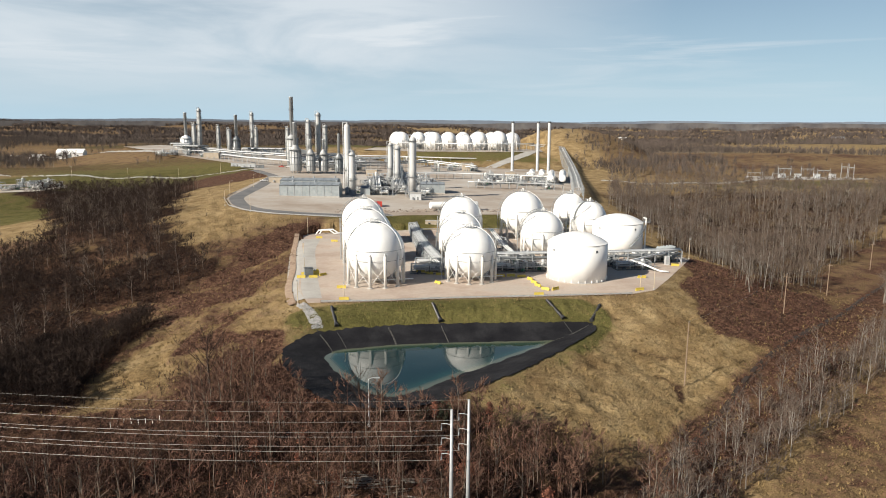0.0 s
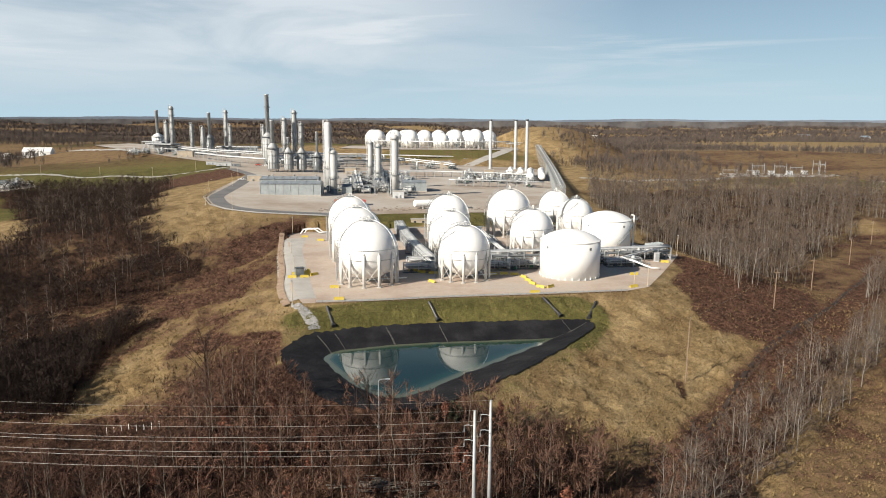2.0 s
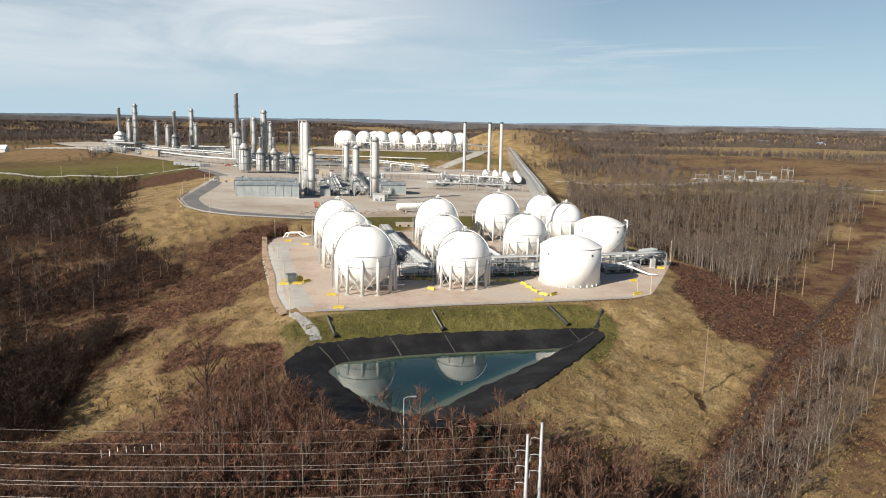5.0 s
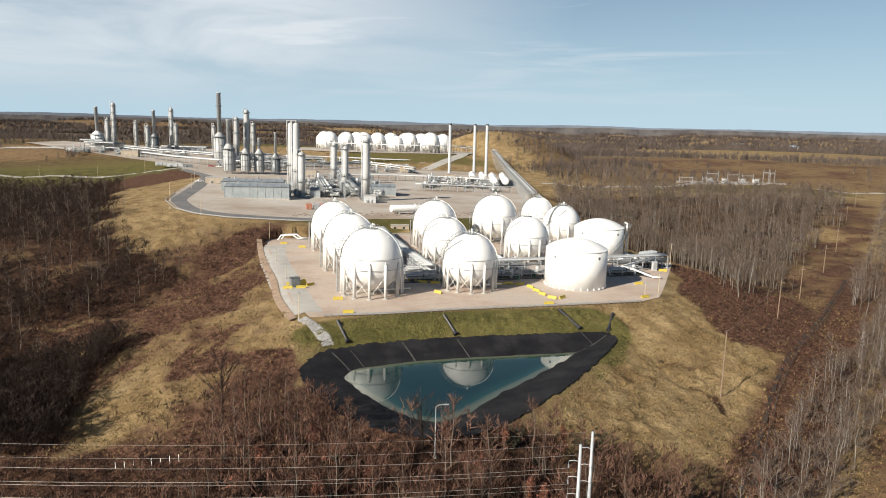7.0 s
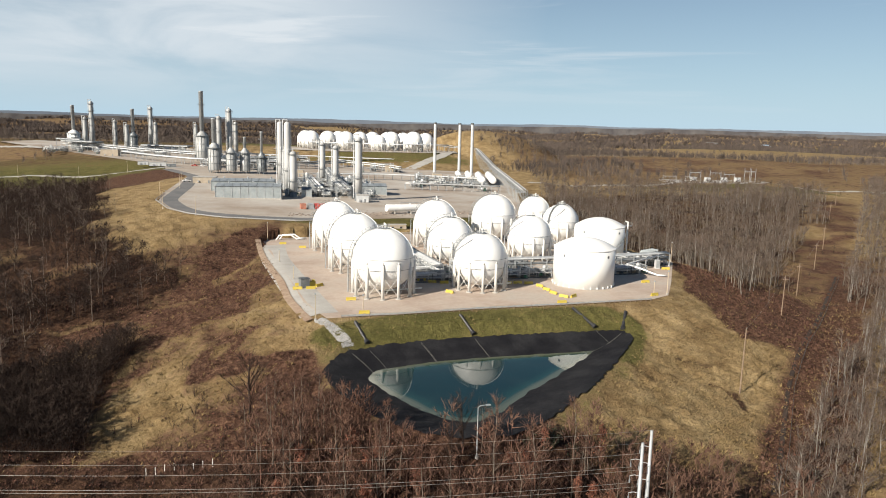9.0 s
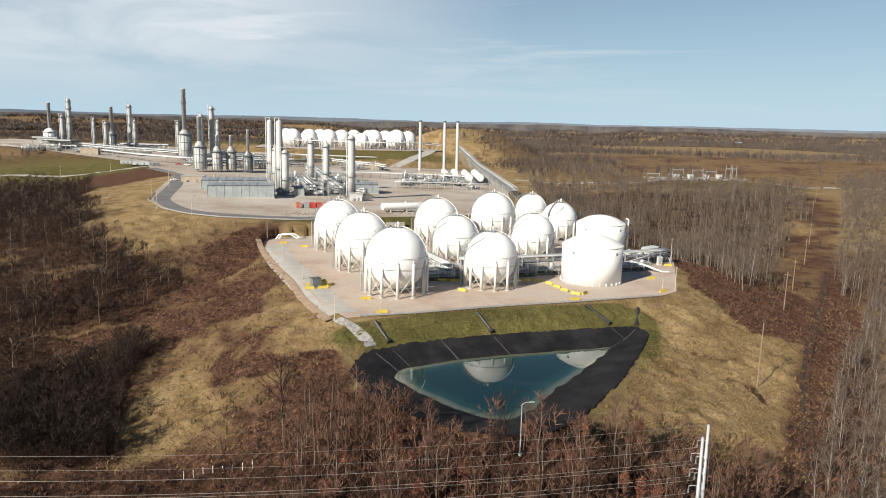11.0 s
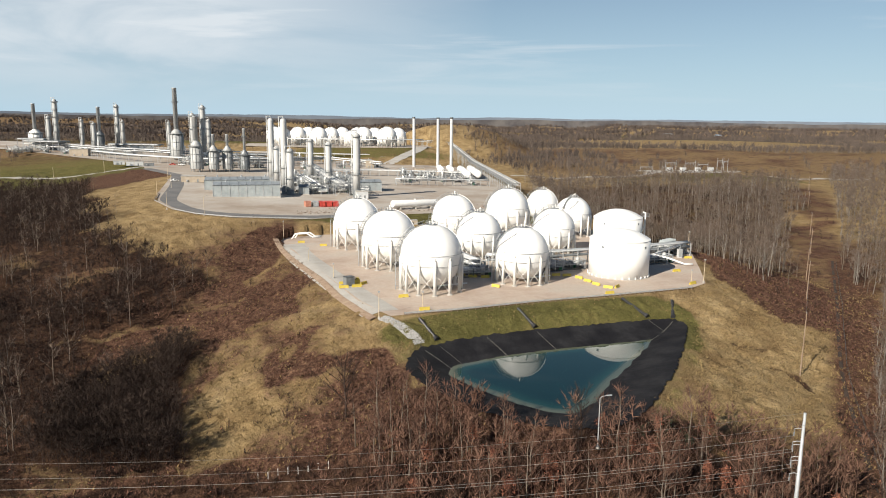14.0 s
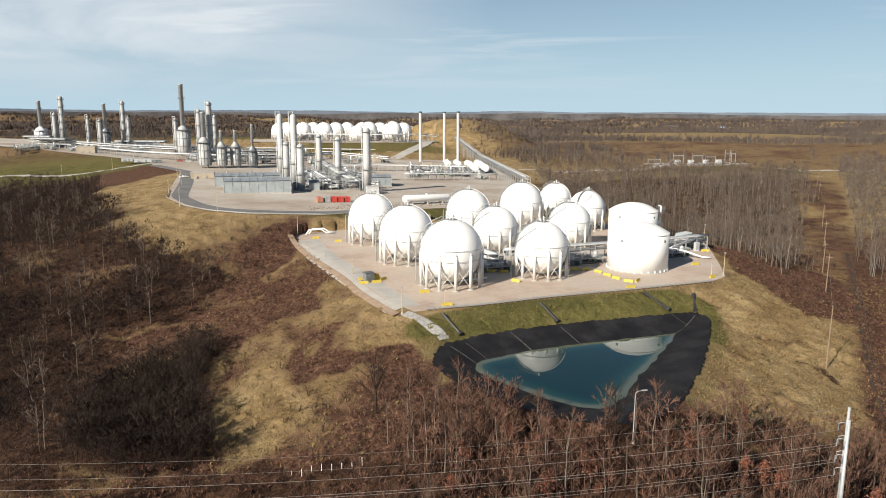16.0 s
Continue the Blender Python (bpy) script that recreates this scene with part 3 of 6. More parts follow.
def strip(name, line, width, mat, label, category, lift=0.06, follow=None, every=4.0):
    """A road or path laid over the ground along a line."""
    pts = []
    for (ax, ay), (bx, by) in zip(line[:-1], line[1:]):
        m = max(1, int(math.hypot(bx - ax, by - ay) / every))
        pts += [(ax + (bx - ax) * i / m, ay + (by - ay) * i / m) for i in range(m)]
    pts = np.array(pts + [line[-1]], float)
    for _ in range(6):
        pts[1:-1] = (pts[:-2] + 2 * pts[1:-1] + pts[2:]) / 4
    d = np.gradient(pts, axis=0)
    d /= np.linalg.norm(d, axis=1)[:, None]
    nrm = np.stack([-d[:, 1], d[:, 0]], 1)
    k = 5
    rows = []
    for i in range(k):
        q = pts + nrm * width * (i / (k - 1) - 0.5)
        rows.append(np.concatenate([q, (height(q[:, 0], q[:, 1]) + lift + (0.05 if 0 < i < k - 1 else 0))[:, None]], 1))
    v = np.stack(rows, 1).reshape(-1, 3)
    n = len(pts)
    ii = np.arange(n * k).reshape(n, k)
    q = np.stack([ii[:-1, 1:], ii[:-1, :-1], ii[1:, :-1], ii[1:, 1:]], -1).reshape(-1, 4)
    me = array_mesh(name, v, q, mat)
    return tagged(new(name, me), label, category, kind="structure"), pts

# ---- pads, roads and pond ----
flat = lambda x, y: 0.0
sheet("tank_pad", PAD, flat, gravel_pad, "flat tan gravel pad under the storage tanks", "gravel pad")
sheet("plant_pad", PLANT, plant_level, plant_gravel, "wide pale gravel yard under the process plant", "gravel yard")
sheet("sphere_terrace", FAR_PAD, lambda x, y: 26.5, plant_gravel, "pale gravel terrace under the distant spheres", "gravel yard")
strip("pad_road", [(-44, 214), (-49, 236), (-56, 270), (-63, 305), (-66, 336)], 11.0, limestone_road, "grey limestone track along the tank pad", "road", 0.14)
strip("clay_berm", [(-47, 210), (-52, 226), (-55, 240), (-57, 258), (-63, 285), (-68, 310), (-73, 342)], 2.4, orange_soil, "low orange clay berm beside the tank pad", "berm", 0.35)
strip("plant_road", [(-178, 655), (-146, 600), (-137, 520), (-134, 470), (-132, 438), (-118, 402), (-104, 387), (-80, 380), (-52, 378), (-30, 388)], 9.0, asphalt, "curved grey asphalt road round the plant yard", "road", 0.16)
strip("west_road", [(-170, 676), (-240, 662), (-300, 668), (-420, 690), (-700, 760)], 7.0, limestone_road, "pale gravel road along the grassy slope", "road", 0.25)
strip("north_west_road", [(-330, 850), (-400, 905), (-470, 955), (-640, 1010), (-900, 1080)], 10.0, limestone_road, "pale gravel road leading away past the plant", "road", 0.5)
strip("terrace_road", [(40, 800), (70, 840), (110, 900), (128, 940)], 12.0, limestone_road, "gravel ramp up to the distant sphere terrace", "road", 0.4)
strip("east_lane", [(150, 660), (260, 640), (330, 650), (430, 665), (560, 650)], 8.0, limestone_road, "gravel lane to the substation", "road", 0.4)

# pond
bound = []
for (ax, ay), (bx, by) in zip(LINER, LINER[1:] + LINER[:1]):
    m = max(2, int(math.hypot(bx - ax, by - ay) / 1.2))
    bound += [(ax + (bx - ax) * i / m, ay + (by - ay) * i / m) for i in range(m)]
bound = np.array(bound)
for _ in range(3):
    bound = (np.roll(bound, 1, 0) + 2 * bound + np.roll(bound, -1, 0)) / 4
rng = np.random.RandomState(4)
mid_line = np.stack([np.clip(bound[:, 0] * 0.45, -14, 20), 178 + 0.35 * np.clip(bound[:, 0] * 0.45, -14, 20)], 1)
rings = []
fray = rng.uniform(-0.25, 0.55, len(bound))
for k in range(26):
    s = k / 25
    q = bound + (mid_line - bound) * s * 0.97
    if k == 0:
        away = bound - mid_line
        q = bound + away / np.linalg.norm(away, axis=1)[:, None] * (0.5 + fray[:, None])
    z = height(q[:, 0], q[:, 1]) + (0.30 if k == 0 else 0.14) + 0.06 * waves(q[:, 0] * 1.3, q[:, 1], 6, 31)
    rings.append(np.concatenate([q, z[:, None]], 1))
v = np.stack(rings).reshape(-1, 3)
nb = len(bound)
ii = np.arange(len(v)).reshape(26, nb)
q = np.stack([ii[:-1], np.roll(ii, -1, 1)[:-1], np.roll(ii, -1, 1)[1:], ii[1:]], -1).reshape(-1, 4)
liner_me = array_mesh("pond_liner", v, q, liner_mat)
tagged(new("pond_liner", liner_me), "wrinkled black plastic pond liner with pale seams", "pond liner", kind="structure")

water_mat = bpy.data.materials.new("pond_water")
water_mat.use_nodes = True
nodes, links = water_mat.node_tree.nodes, water_mat.node_tree.links
wb = nodes["Principled BSDF"]
wb.inputs["Roughness"].default_value, wb.inputs["IOR"].default_value = 0.015, 1.33
tex, ramp, tcw = nodes.new("ShaderNodeTexNoise"), nodes.new("ShaderNodeValToRGB"), nodes.new("ShaderNodeTexCoord")
tex.inputs["Scale"].default_value = 0.05
att = nodes.new("ShaderNodeAttribute")
att.attribute_name = "shoal"
links.new(tcw.outputs["Object"], tex.inputs["Vector"])
add = nodes.new("ShaderNodeMath")
add.operation = "MULTIPLY_ADD"
links.new(tex.outputs["Fac"], add.inputs[0])
add.inputs[1].default_value = 0.25
links.new(att.outputs["Fac"], add.inputs[2])
links.new(add.outputs[0], ramp.inputs[0])
el = ramp.color_ramp.elements
el[0].position, el[0].color = 0.10, (0.002, 0.018, 0.020, 1)
el[1].position, el[1].color = 1.0, (0.075, 0.090, 0.070, 1)
e = el.new(0.72)
e.color = (0.008, 0.037, 0.035, 1)
links.new(ramp.outputs[0], wb.inputs["Base Color"])
wbump, wtex = nodes.new("ShaderNodeBump"), nodes.new("ShaderNodeTexNoise")
wtex.inputs["Scale"].default_value = 0.5
links.new(tcw.outputs["Object"], wtex.inputs["Vector"]), links.new(wtex.outputs["Fac"], wbump.inputs["Height"])
wbump.inputs["Strength"].default_value, wbump.inputs["Distance"].default_value = 0.05, 0.02
links.new(wbump.outputs[0], wb.inputs["Normal"])
WATER = -7.75
wx, wy = np.meshgrid(np.arange(-44, 48, 1.0), np.arange(138, 210, 1.0))
wi = np.arange(wx.size).reshape(wx.shape)
wq = np.stack([wi[:-1, :-1], wi[:-1, 1:], wi[1:, 1:], wi[1:, :-1]], -1).reshape(-1, 4)
dl = poly_distance(wx, wy, LINER)
keep = (dl.ravel()[wq].max(1) < -2)
water_me = array_mesh("pond_water", np.stack([wx, wy, np.full(wx.shape, WATER)], -1).reshape(-1, 3), wq[keep], water_mat)
depth = WATER - height(wx, wy)
water_me.attributes.new("shoal", "FLOAT", "POINT").data.foreach_set("value", smooth(1.6, 0.0, depth).astype(np.float32).ravel())
tagged(new("pond_water", water_me), "still dark teal pond water with pale shallows", "water", kind="structure")

silt = material("pale_silt", [(0.009, 0.009, 0.009), (0.085, 0.082, 0.074)], 1.6, 0.9)
for line, width in (([(46.0, 206.0), (40, 201), (33, 196), (26, 192.6)], 0.4), ([(37.4, 206.6), (38.5, 203), (39, 200.5)], 0.3), ([(-0.6, 203.2), (1.0, 197), (2.2, 192)], 0.35), ([(-16.5, 200.8), (-14.5, 196), (-13.2, 191)], 0.55), ([(-36.5, 194.5), (-32, 188), (-29, 181)], 0.4), ([(-31.2, 196), (-28, 190), (-26.5, 186)], 0.25)):
    strip("silt_streak", line, width, silt, "pale silt streak washed down the black liner", "silt streak", 0.20, every=1.2)

# ---- sphere tanks ----


def sphere_tank(r, zc, phase, stair, turn=0.0, legs=12, fine=True, label=""):
    """A sphere on legs, standing on z = 0. stair: bearing of the stair over the top; turn: winding of a stair round the shell, if any."""
    ob = thing("sphere_tank", (0, 0, 0), label or "white spherical storage tank standing on a ring of braced legs", "storage tank", "sphere tanks")
    n = 48 if fine else 28
    prof = [(max(0.02, r * math.cos(a)), zc + r * math.sin(a)) for a in [math.pi * (k / (n // 2) - 0.5) for k in range(n // 2 + 1)]]
    part("shell", Geo().lathe((0, 0, 0), prof, n), white_paint, ob, smooth=True)
    ring = [(r * 0.985 * math.cos(radians(phase + 360 * i / legs)), r * 0.985 * math.sin(radians(phase + 360 * i / legs))) for i in range(legs)]
    lr = 0.52 * r / 10
    for x, y in ring:
        leg = part("leg", Geo().cyl((0, 0, 0.35), (0, 0, zc - 0.3), lr, lr, 12 if fine else 8).lathe((0, 0, zc - 0.3), [(lr, 0), (lr * 0.5, 0.6), (0.05, 1.1)], 12 if fine else 8), leg_paint, ob, smooth=True, at=(x, y, 0))
        if fine:
            part("footing", Geo().lathe((0, 0, 0), [(0.95, 0), (0.95, 0.3), (0.85, 0.38)], 12), concrete, leg)
    for i in range(legs):
        (ax, ay), (bx, by) = ring[i], ring[(i + 1) % legs]
        zt = zc - 0.42 * r
        g = Geo()
        g.cyl((ax, ay, 0.8), (bx, by, zt), 0.09, 0.09, 5, False)
        g.cyl((bx, by, 0.8), (ax, ay, zt), 0.09, 0.09, 5, False)
        part("brace", g, leg_paint, ob)
    if not fine:
        a = radians(stair)
        g = Geo()
        path = [((r + 0.5) * math.cos(e) * math.cos(a), (r + 0.5) * math.cos(e) * math.sin(a), zc + (r + 0.5) * math.sin(e)) for e in [radians(d) for d in range(0, 86, 8)]]
        g.tube(path, 0.22, 4)
        part("stair", g, grey_steel, ob)
        part("top_platform", Geo().lathe((0, 0, zc + r), [(2.0, 0), (2.0, 0.2)], 10).rail([(2.0 * math.cos(k), 2.0 * math.sin(k), zc + r + 0.2) for k in np.arange(0, 6.2, 0.8)], 1.2, closed=True), grey_steel, ob)
        return ob
    # rings of pipe round the shell
    for name, z, off, rad in (("spray_ring", zc + 0.12 * r, 0.18, 0.06), ("lower_ring", zc - 0.22 * r, 0.22, 0.06)):
        rr = math.sqrt(r * r - (z - zc) ** 2) + off
        part(name, Geo().tube([(rr * math.cos(k), rr * math.sin(k), z) for k in np.linspace(0, 2 * math.pi, 49)], rad, 5), grey_steel, ob)
    # stair rising along a meridian, with a post below
    a = radians(stair)
    ca, sa = math.cos(a), math.sin(a)

    def on(e, side, off):
        return Vector(((r + off) * math.cos(e) * ca - side * sa, (r + off) * math.cos(e) * sa + side * ca, zc + (r + off) * math.sin(e)))

    els = [radians(d) for d in range(2, 79, 4)]
    g = Geo()
    for side in (-0.45, 0.45):
        g.tube([on(e, side, 0.35) for e in els], 0.09, 4)
        g.tube([on(e, side, 1.35) for e in els], 0.045, 4)
        for e in els[::2]:
            g.cyl(on(e, side, 0.35), on(e, side, 1.35), 0.04, 0.04, 4, False)
    for e in [radians(d) for d in np.arange(3, 78, 1.6)]:
        p0, p1 = on(e, -0.45, 0.42), on(e, 0.45, 0.42)
        g.cyl(p0, p1, 0.10, 0.10, 4, False)
    part("stair", g, grey_steel, ob)
    g = Geo()
    for side in (-0.5, 0.5):
        p = on(radians(2), side, 0.4)
        g.cyl((p.x, p.y, 0), p, 0.12, 0.12, 6)
        o = on(radians(2), side, 1.6)
        g.cyl((o.x, o.y, 0), o, 0.12, 0.12, 6)
    for k in range(12):
        z = 0.8 + k * zc / 13
        p0, p1 = on(radians(2), -0.5, 0.4), on(radians(2), 0.5, 1.6)
        g.cyl((p0.x, p0.y, z), (p1.x, p1.y, z + 0.7), 0.07, 0.07, 4, False)
    part("stair_tower", g, galvanised, ob)
    # down-comer pipe on the other side
    b = radians(stair + 165)
    path = [((r + 0.5) * math.cos(e) * math.cos(b), (r + 0.5) * math.cos(e) * math.sin(b), zc + (r + 0.5) * math.sin(e)) for e in [radians(d) for d in range(84, -4, -8)]]
    path.append((path[-1][0], path[-1][1], 1.0))
    part("down_pipe", Geo().tube(path, 0.13, 6), white_paint, ob)
    if turn:
        g = Geo()
        path, path2 = [], []
        for k in range(19):
            e, az = radians(-28 + 80 * k / 18), radians(stair - 40 + turn * k / 18)
            for lst, off, up_ in ((path, 0.35, 0), (path2, 0.45, 1.1)):
                lst.append(Vector(((r + off) * math.cos(e) * math.cos(az), (r + off) * math.cos(e) * math.sin(az), zc + (r + off) * math.sin(e) + up_)))
        g.tube(path, 0.16, 4).tube(path2, 0.05, 4)
        for p, w in zip(path, path2):
            g.cyl(p, w, 0.04, 0.04, 4, False)
        out = Vector((path[0].x, path[0].y, 0)).normalized()
        foot = Vector((path[0].x, path[0].y, 0)) + out * 0.5 - out.cross(Vector((0, 0, 1))) * 6.5 * (1 if turn > 0 else -1) * -1
        g.cyl(foot, path[0], 0.16, 0.16, 4).cyl(foot + Vector((0, 0, 1.1)), path2[0], 0.05, 0.05, 4)
        part("winding_stair", g, galvanised, ob)
    # top platform with valves
    g = Geo().lathe((0, 0, zc + r - 0.25), [(1.9, 0), (1.9, 0.3)], 16)
    part("top_platform", g, grey_steel, ob)
    part("top_rail", Geo().rail([(1.9 * math.cos(k), 1.9 * math.sin(k), zc + r) for k in np.arange(0, 6.2, 0.52)], 1.1, closed=True), galvanised, ob)
    for x, y, h in ((0.6, 0.2, 1.5), (-0.5, 0.5, 1.0), (0.1, -0.7, 1.9)):
        part("relief_valve", Geo().lathe((x, y, zc + r), [(0.16, 0), (0.16, h * 0.6), (0.3, h * 0.65), (0.3, h * 0.8), (0.1, h)], 8), white_paint, ob)
    part("bottom_pipe", Geo().tube([(0, 0, zc - r + 0.2), (0, 0, 0.9), (r + 3, 3.0, 0.9)], 0.22, 8), white_paint, ob, smooth=True)
    return ob


big_sphere = sphere_tank(10.1, 11.5, 24, 168)
big_sphere.location = (-23.6, 238.8, 0)
for x, y in ((-30.8, 279.5), (-37.7, 325.0), (8.7, 334.3)):
    copy_thing(big_sphere, pose(x, y, 0))
mid_sphere = sphere_tank(9.0, 10.1, 24, 172, 95, label="white spherical storage tank with a winding stair and braced legs")
mid_sphere.location = (10.1, 244.8, 0)
for x, y in ((7.6, 289.3), (42.9, 295.9)):
    copy_thing(mid_sphere, pose(x, y, 0))
copy_thing(mid_sphere, pose(72.2, 341.5, 0, 0, 0, 40))
broad_sphere = sphere_tank(10.7, 12.4, 10, 176, label="largest white spherical tank, on braced legs")
broad_sphere.location = (39.9, 348.4, 0)
small_sphere = sphere_tank(8.5, 11.6, 10, 150, label="smaller white spherical tank at the back of the pad")
small_sphere.location = (68.5, 373.3, 0)

far_sphere = sphere_tank(12.0, 13.0, 8, 200, fine=False, label="distant white spherical storage tank on legs")
far_sphere.location = (-61, 1009, 26.5)
for x, y, k in ((-38, 1043, 1), (-14, 964, 1), (7, 1027, 1), (30, 1098, 1), (50, 998, 1.03), (70, 1029, 1), (73, 935, 1.06), (96, 985, 1), (-22, 1075, 1), (52, 1092, 1), (30, 966, 0.84), (-70, 1060, 1)):
    far_copy = copy_thing(far_sphere, pose(x, y, 26.5, 0, 0, (x * 7) % 50) @ Matrix.Scale(k, 4))
    far_copy.scale = (k, k, k)

# ---- flat-bottomed tanks ----


def storage_tank(at, r, h, rise, label, stair):
    ob = thing("storage_tank", at, label, "storage tank", "flat-bottomed tanks")
    n = 64
    part("shell", Geo().lathe((0, 0, 0), [(r, 0), (r, h)], n), tank_paint, ob, smooth=True)
    part("base_ring", Geo().lathe((0, 0, 0), [(r + 0.35, -0.05), (r + 0.35, 0.25), (r + 0.02, 0.27)], n), concrete, ob)
    part("roof", Geo().lathe((0, 0, h), [(r + 0.12, -0.12), (r + 0.12, 0.06)] + [(max(0.05, r * math.sin(a) / math.sin(0.62)), rise * (math.cos(a) - math.cos(0.62)) / (1 - math.cos(0.62)) + 0.06) for a in np.linspace(0.62, 0.0, 12)], n), tank_paint, ob, smooth=True)
    for k in range(28):
        a = 2 * math.pi * k / 28 + 0.1
        part("anchor_chair", Geo().box(((r + 0.15) * math.cos(a), (r + 0.15) * math.sin(a), 0.25), (0.3, 0.3, 0.7), a), tank_paint, ob)
    for a, z in ((radians(-62), h - 2.6), (radians(-150), h - 2.6)):
        part("hazard_sign", Geo().box(((r + 0.03) * math.cos(a), (r + 0.03) * math.sin(a), z), (0.06, 0.9, 0.9), a), grey_steel, ob, "small grey hazard diamond")
    if stair:
        g = Geo()
        pts = []
        for k in range(15):
            a = radians(stair - 62 + 62 * k / 14)
            pts.append(Vector(((r + 0.9) * math.cos(a), (r + 0.9) * math.sin(a), 3.5 + (h - 3.0) * k / 14)))
        g.tube(pts, 0.28, 4).rail(pts, 1.1, 1.5)
        part("stair", g, grey_steel, ob)
        a = radians(stair)
        p = Vector(((r + 1.2) * math.cos(a), (r + 1.2) * math.sin(a), h + 0.4))
        part("roof_platform", Geo().box(p, (3.2, 2.6, 0.2), a).rail([p + Vector(o) for o in ((-1.5, -1.3, 0.2), (1.5, -1.3, 0.2), (1.5, 1.3, 0.2), (-1.5, 1.3, 0.2))], 1.2, closed=True), grey_steel, ob)
        q = Vector(((r + 1.1) * math.cos(a - 0.12), (r + 1.1) * math.sin(a - 0.12), 0))
        part("riser_pipe", Geo().tube([q + Vector((2.6, 0.5, 1.4)), q + Vector((0, 0, 2.2)), q + Vector((0, 0, h + 2.2)), q + Vector((-1.2, 0, h + 2.6))], 0.32, 8), tank_paint, ob)
    return ob


storage_tank((49.1, 249.0, 0), 10.8, 13.4, 3.6, "white flat-bottomed storage tank with a shallow domed roof", 0)
storage_tank((78.2, 306.0, 0), 10.8, 13.4, 3.6, "white domed storage tank with a side stair and platform", -18)

# ---- towers and stacks ----


def column(x, y, top, r, label, mat=None, base=None, bands=3, cage=True, name="process_column", taper=1.0):
    z0 = ground(x, y) if base is None else base
    h = top - z0
    ob = thing(name, (x, y, z0), label, "column", "process columns")
    part("skirt", Geo().lathe((0, 0, 0), [(r * 1.2, 0), (r * 1.2, 0.5), (r * 1.02, 0.6), (r * 1.02, h * 0.12)], 16), grey_steel, ob, smooth=True)
    dome = [(r * taper * math.cos(a), h - r * taper + r * taper * math.sin(a)) for a in np.linspace(0, 1.5, 6)]
    part("shell", Geo().lathe((0, 0, 0), [(r, h * 0.12), (r, h * 0.45), (r * taper, h * 0.52)] + dome, 18), mat or cladding, ob, smooth=True)
    for k in range(bands):
        z = h * (0.35 + 0.58 * k / max(1, bands - 1))
        part("platform", Geo().lathe((0, 0, z), [(r + 0.1, 0), (r + 1.3, 0), (r + 1.3, 0.2), (r + 0.1, 0.2)], 14).rail([((r + 1.25) * math.cos(a), (r + 1.25) * math.sin(a), z + 0.2) for a in np.arange(0, 6.2, 0.63)], 1.2, closed=True, r=0.05), grey_steel, ob)
    if cage:
        g = Geo()
        for s in (-0.35, 0.35):
            g.cyl((r + 0.45, s, 0), (r + 0.45, s, h * 0.94), 0.06, 0.06, 4)
        for k in range(int(h / 1.4)):
            g.cyl((r + 0.45, -0.35, 0.5 + k * 1.4), (r + 0.45, 0.35, 0.5 + k * 1.4), 0.05, 0.05, 4, False)
        part("ladder", g, galvanised, ob)
        part("overhead_pipe", Geo().tube([(0, 0, h + 0.2), (0, 0, h + 1.2), (-r - 0.7, -0.4, h + 1.2), (-r - 0.7, -0.4, 2.0)], 0.3, 8), silver_pipe, ob)
    return ob


def stack(x, y, top, r, label, base=None, mat=None, rings=2):
    z0 = ground(x, y) if base is None else base
    h = top - z0
    ob = thing("flare_stack", (x, y, z0), label, "stack", "stacks")
    part("pipe", Geo().lathe((0, 0, 0), [(r * 1.5, 0), (r * 1.5, 0.4), (r, 0.5), (r, h - 1.6)], 14), mat or silver_pipe, ob, smooth=True)
    part("tip", Geo().lathe((0, 0, 0), [(r * 1.05, h - 1.6), (r * 1.25, h - 1.3), (r * 1.25, h)], 14), dark_steel, ob, smooth=True)
    part("ladder", Geo().cyl((r + 0.35, 0, 0), (r + 0.35, 0, h - 3), 0.16, 0.16, 4), galvanised, ob)
    return ob


for x, y in ((76, 770), (105, 779), (113, 750)):
    stack(x, y, 63.4, 1.45, "tall slender pale steel flare stack", base=plant_level(x, y))
for x, y, top, r, n in ((-316, 888, 61, 2.3, 2), (-306, 880, 79.3, 2.3, 5), (-273, 850, 58, 1.6, 4), (-265, 866, 54.2, 2.2, 2), (-251.5, 922, 75.9, 2.2, 4), (-245, 916, 57.3, 1.9, 3),
                        (-155, 804, 65, 2.5, 3), (-145.4, 814, 73.5, 2.7, 4), (-142, 840, 59.3, 2.2, 4), (-178, 800, 56, 1.7, 2)):
    column(x, y, top, r, "tall silver insulated process column with ring platforms", bands=n)
for x, y, top, r in ((-74.2, 537, 57.9, 2.1), (-66.2, 481, 57.2, 2.1)):
    column(x, y, top, r, "tall pale clad absorber column", aluminium, bands=1, base=plant_level(x, y))
for x, y, top, r in ((-70.5, 532, 38.5, 2.3), (-62.6, 477, 38.5, 2.3), (-44.3, 584, 43, 2.2), (-34.7, 525, 41.8, 2.2), (-20.8, 472, 48.9, 2.4)):
    column(x, y, top, r, "pale clad process column with a ladder", aluminium, bands=2, base=plant_level(x, y))


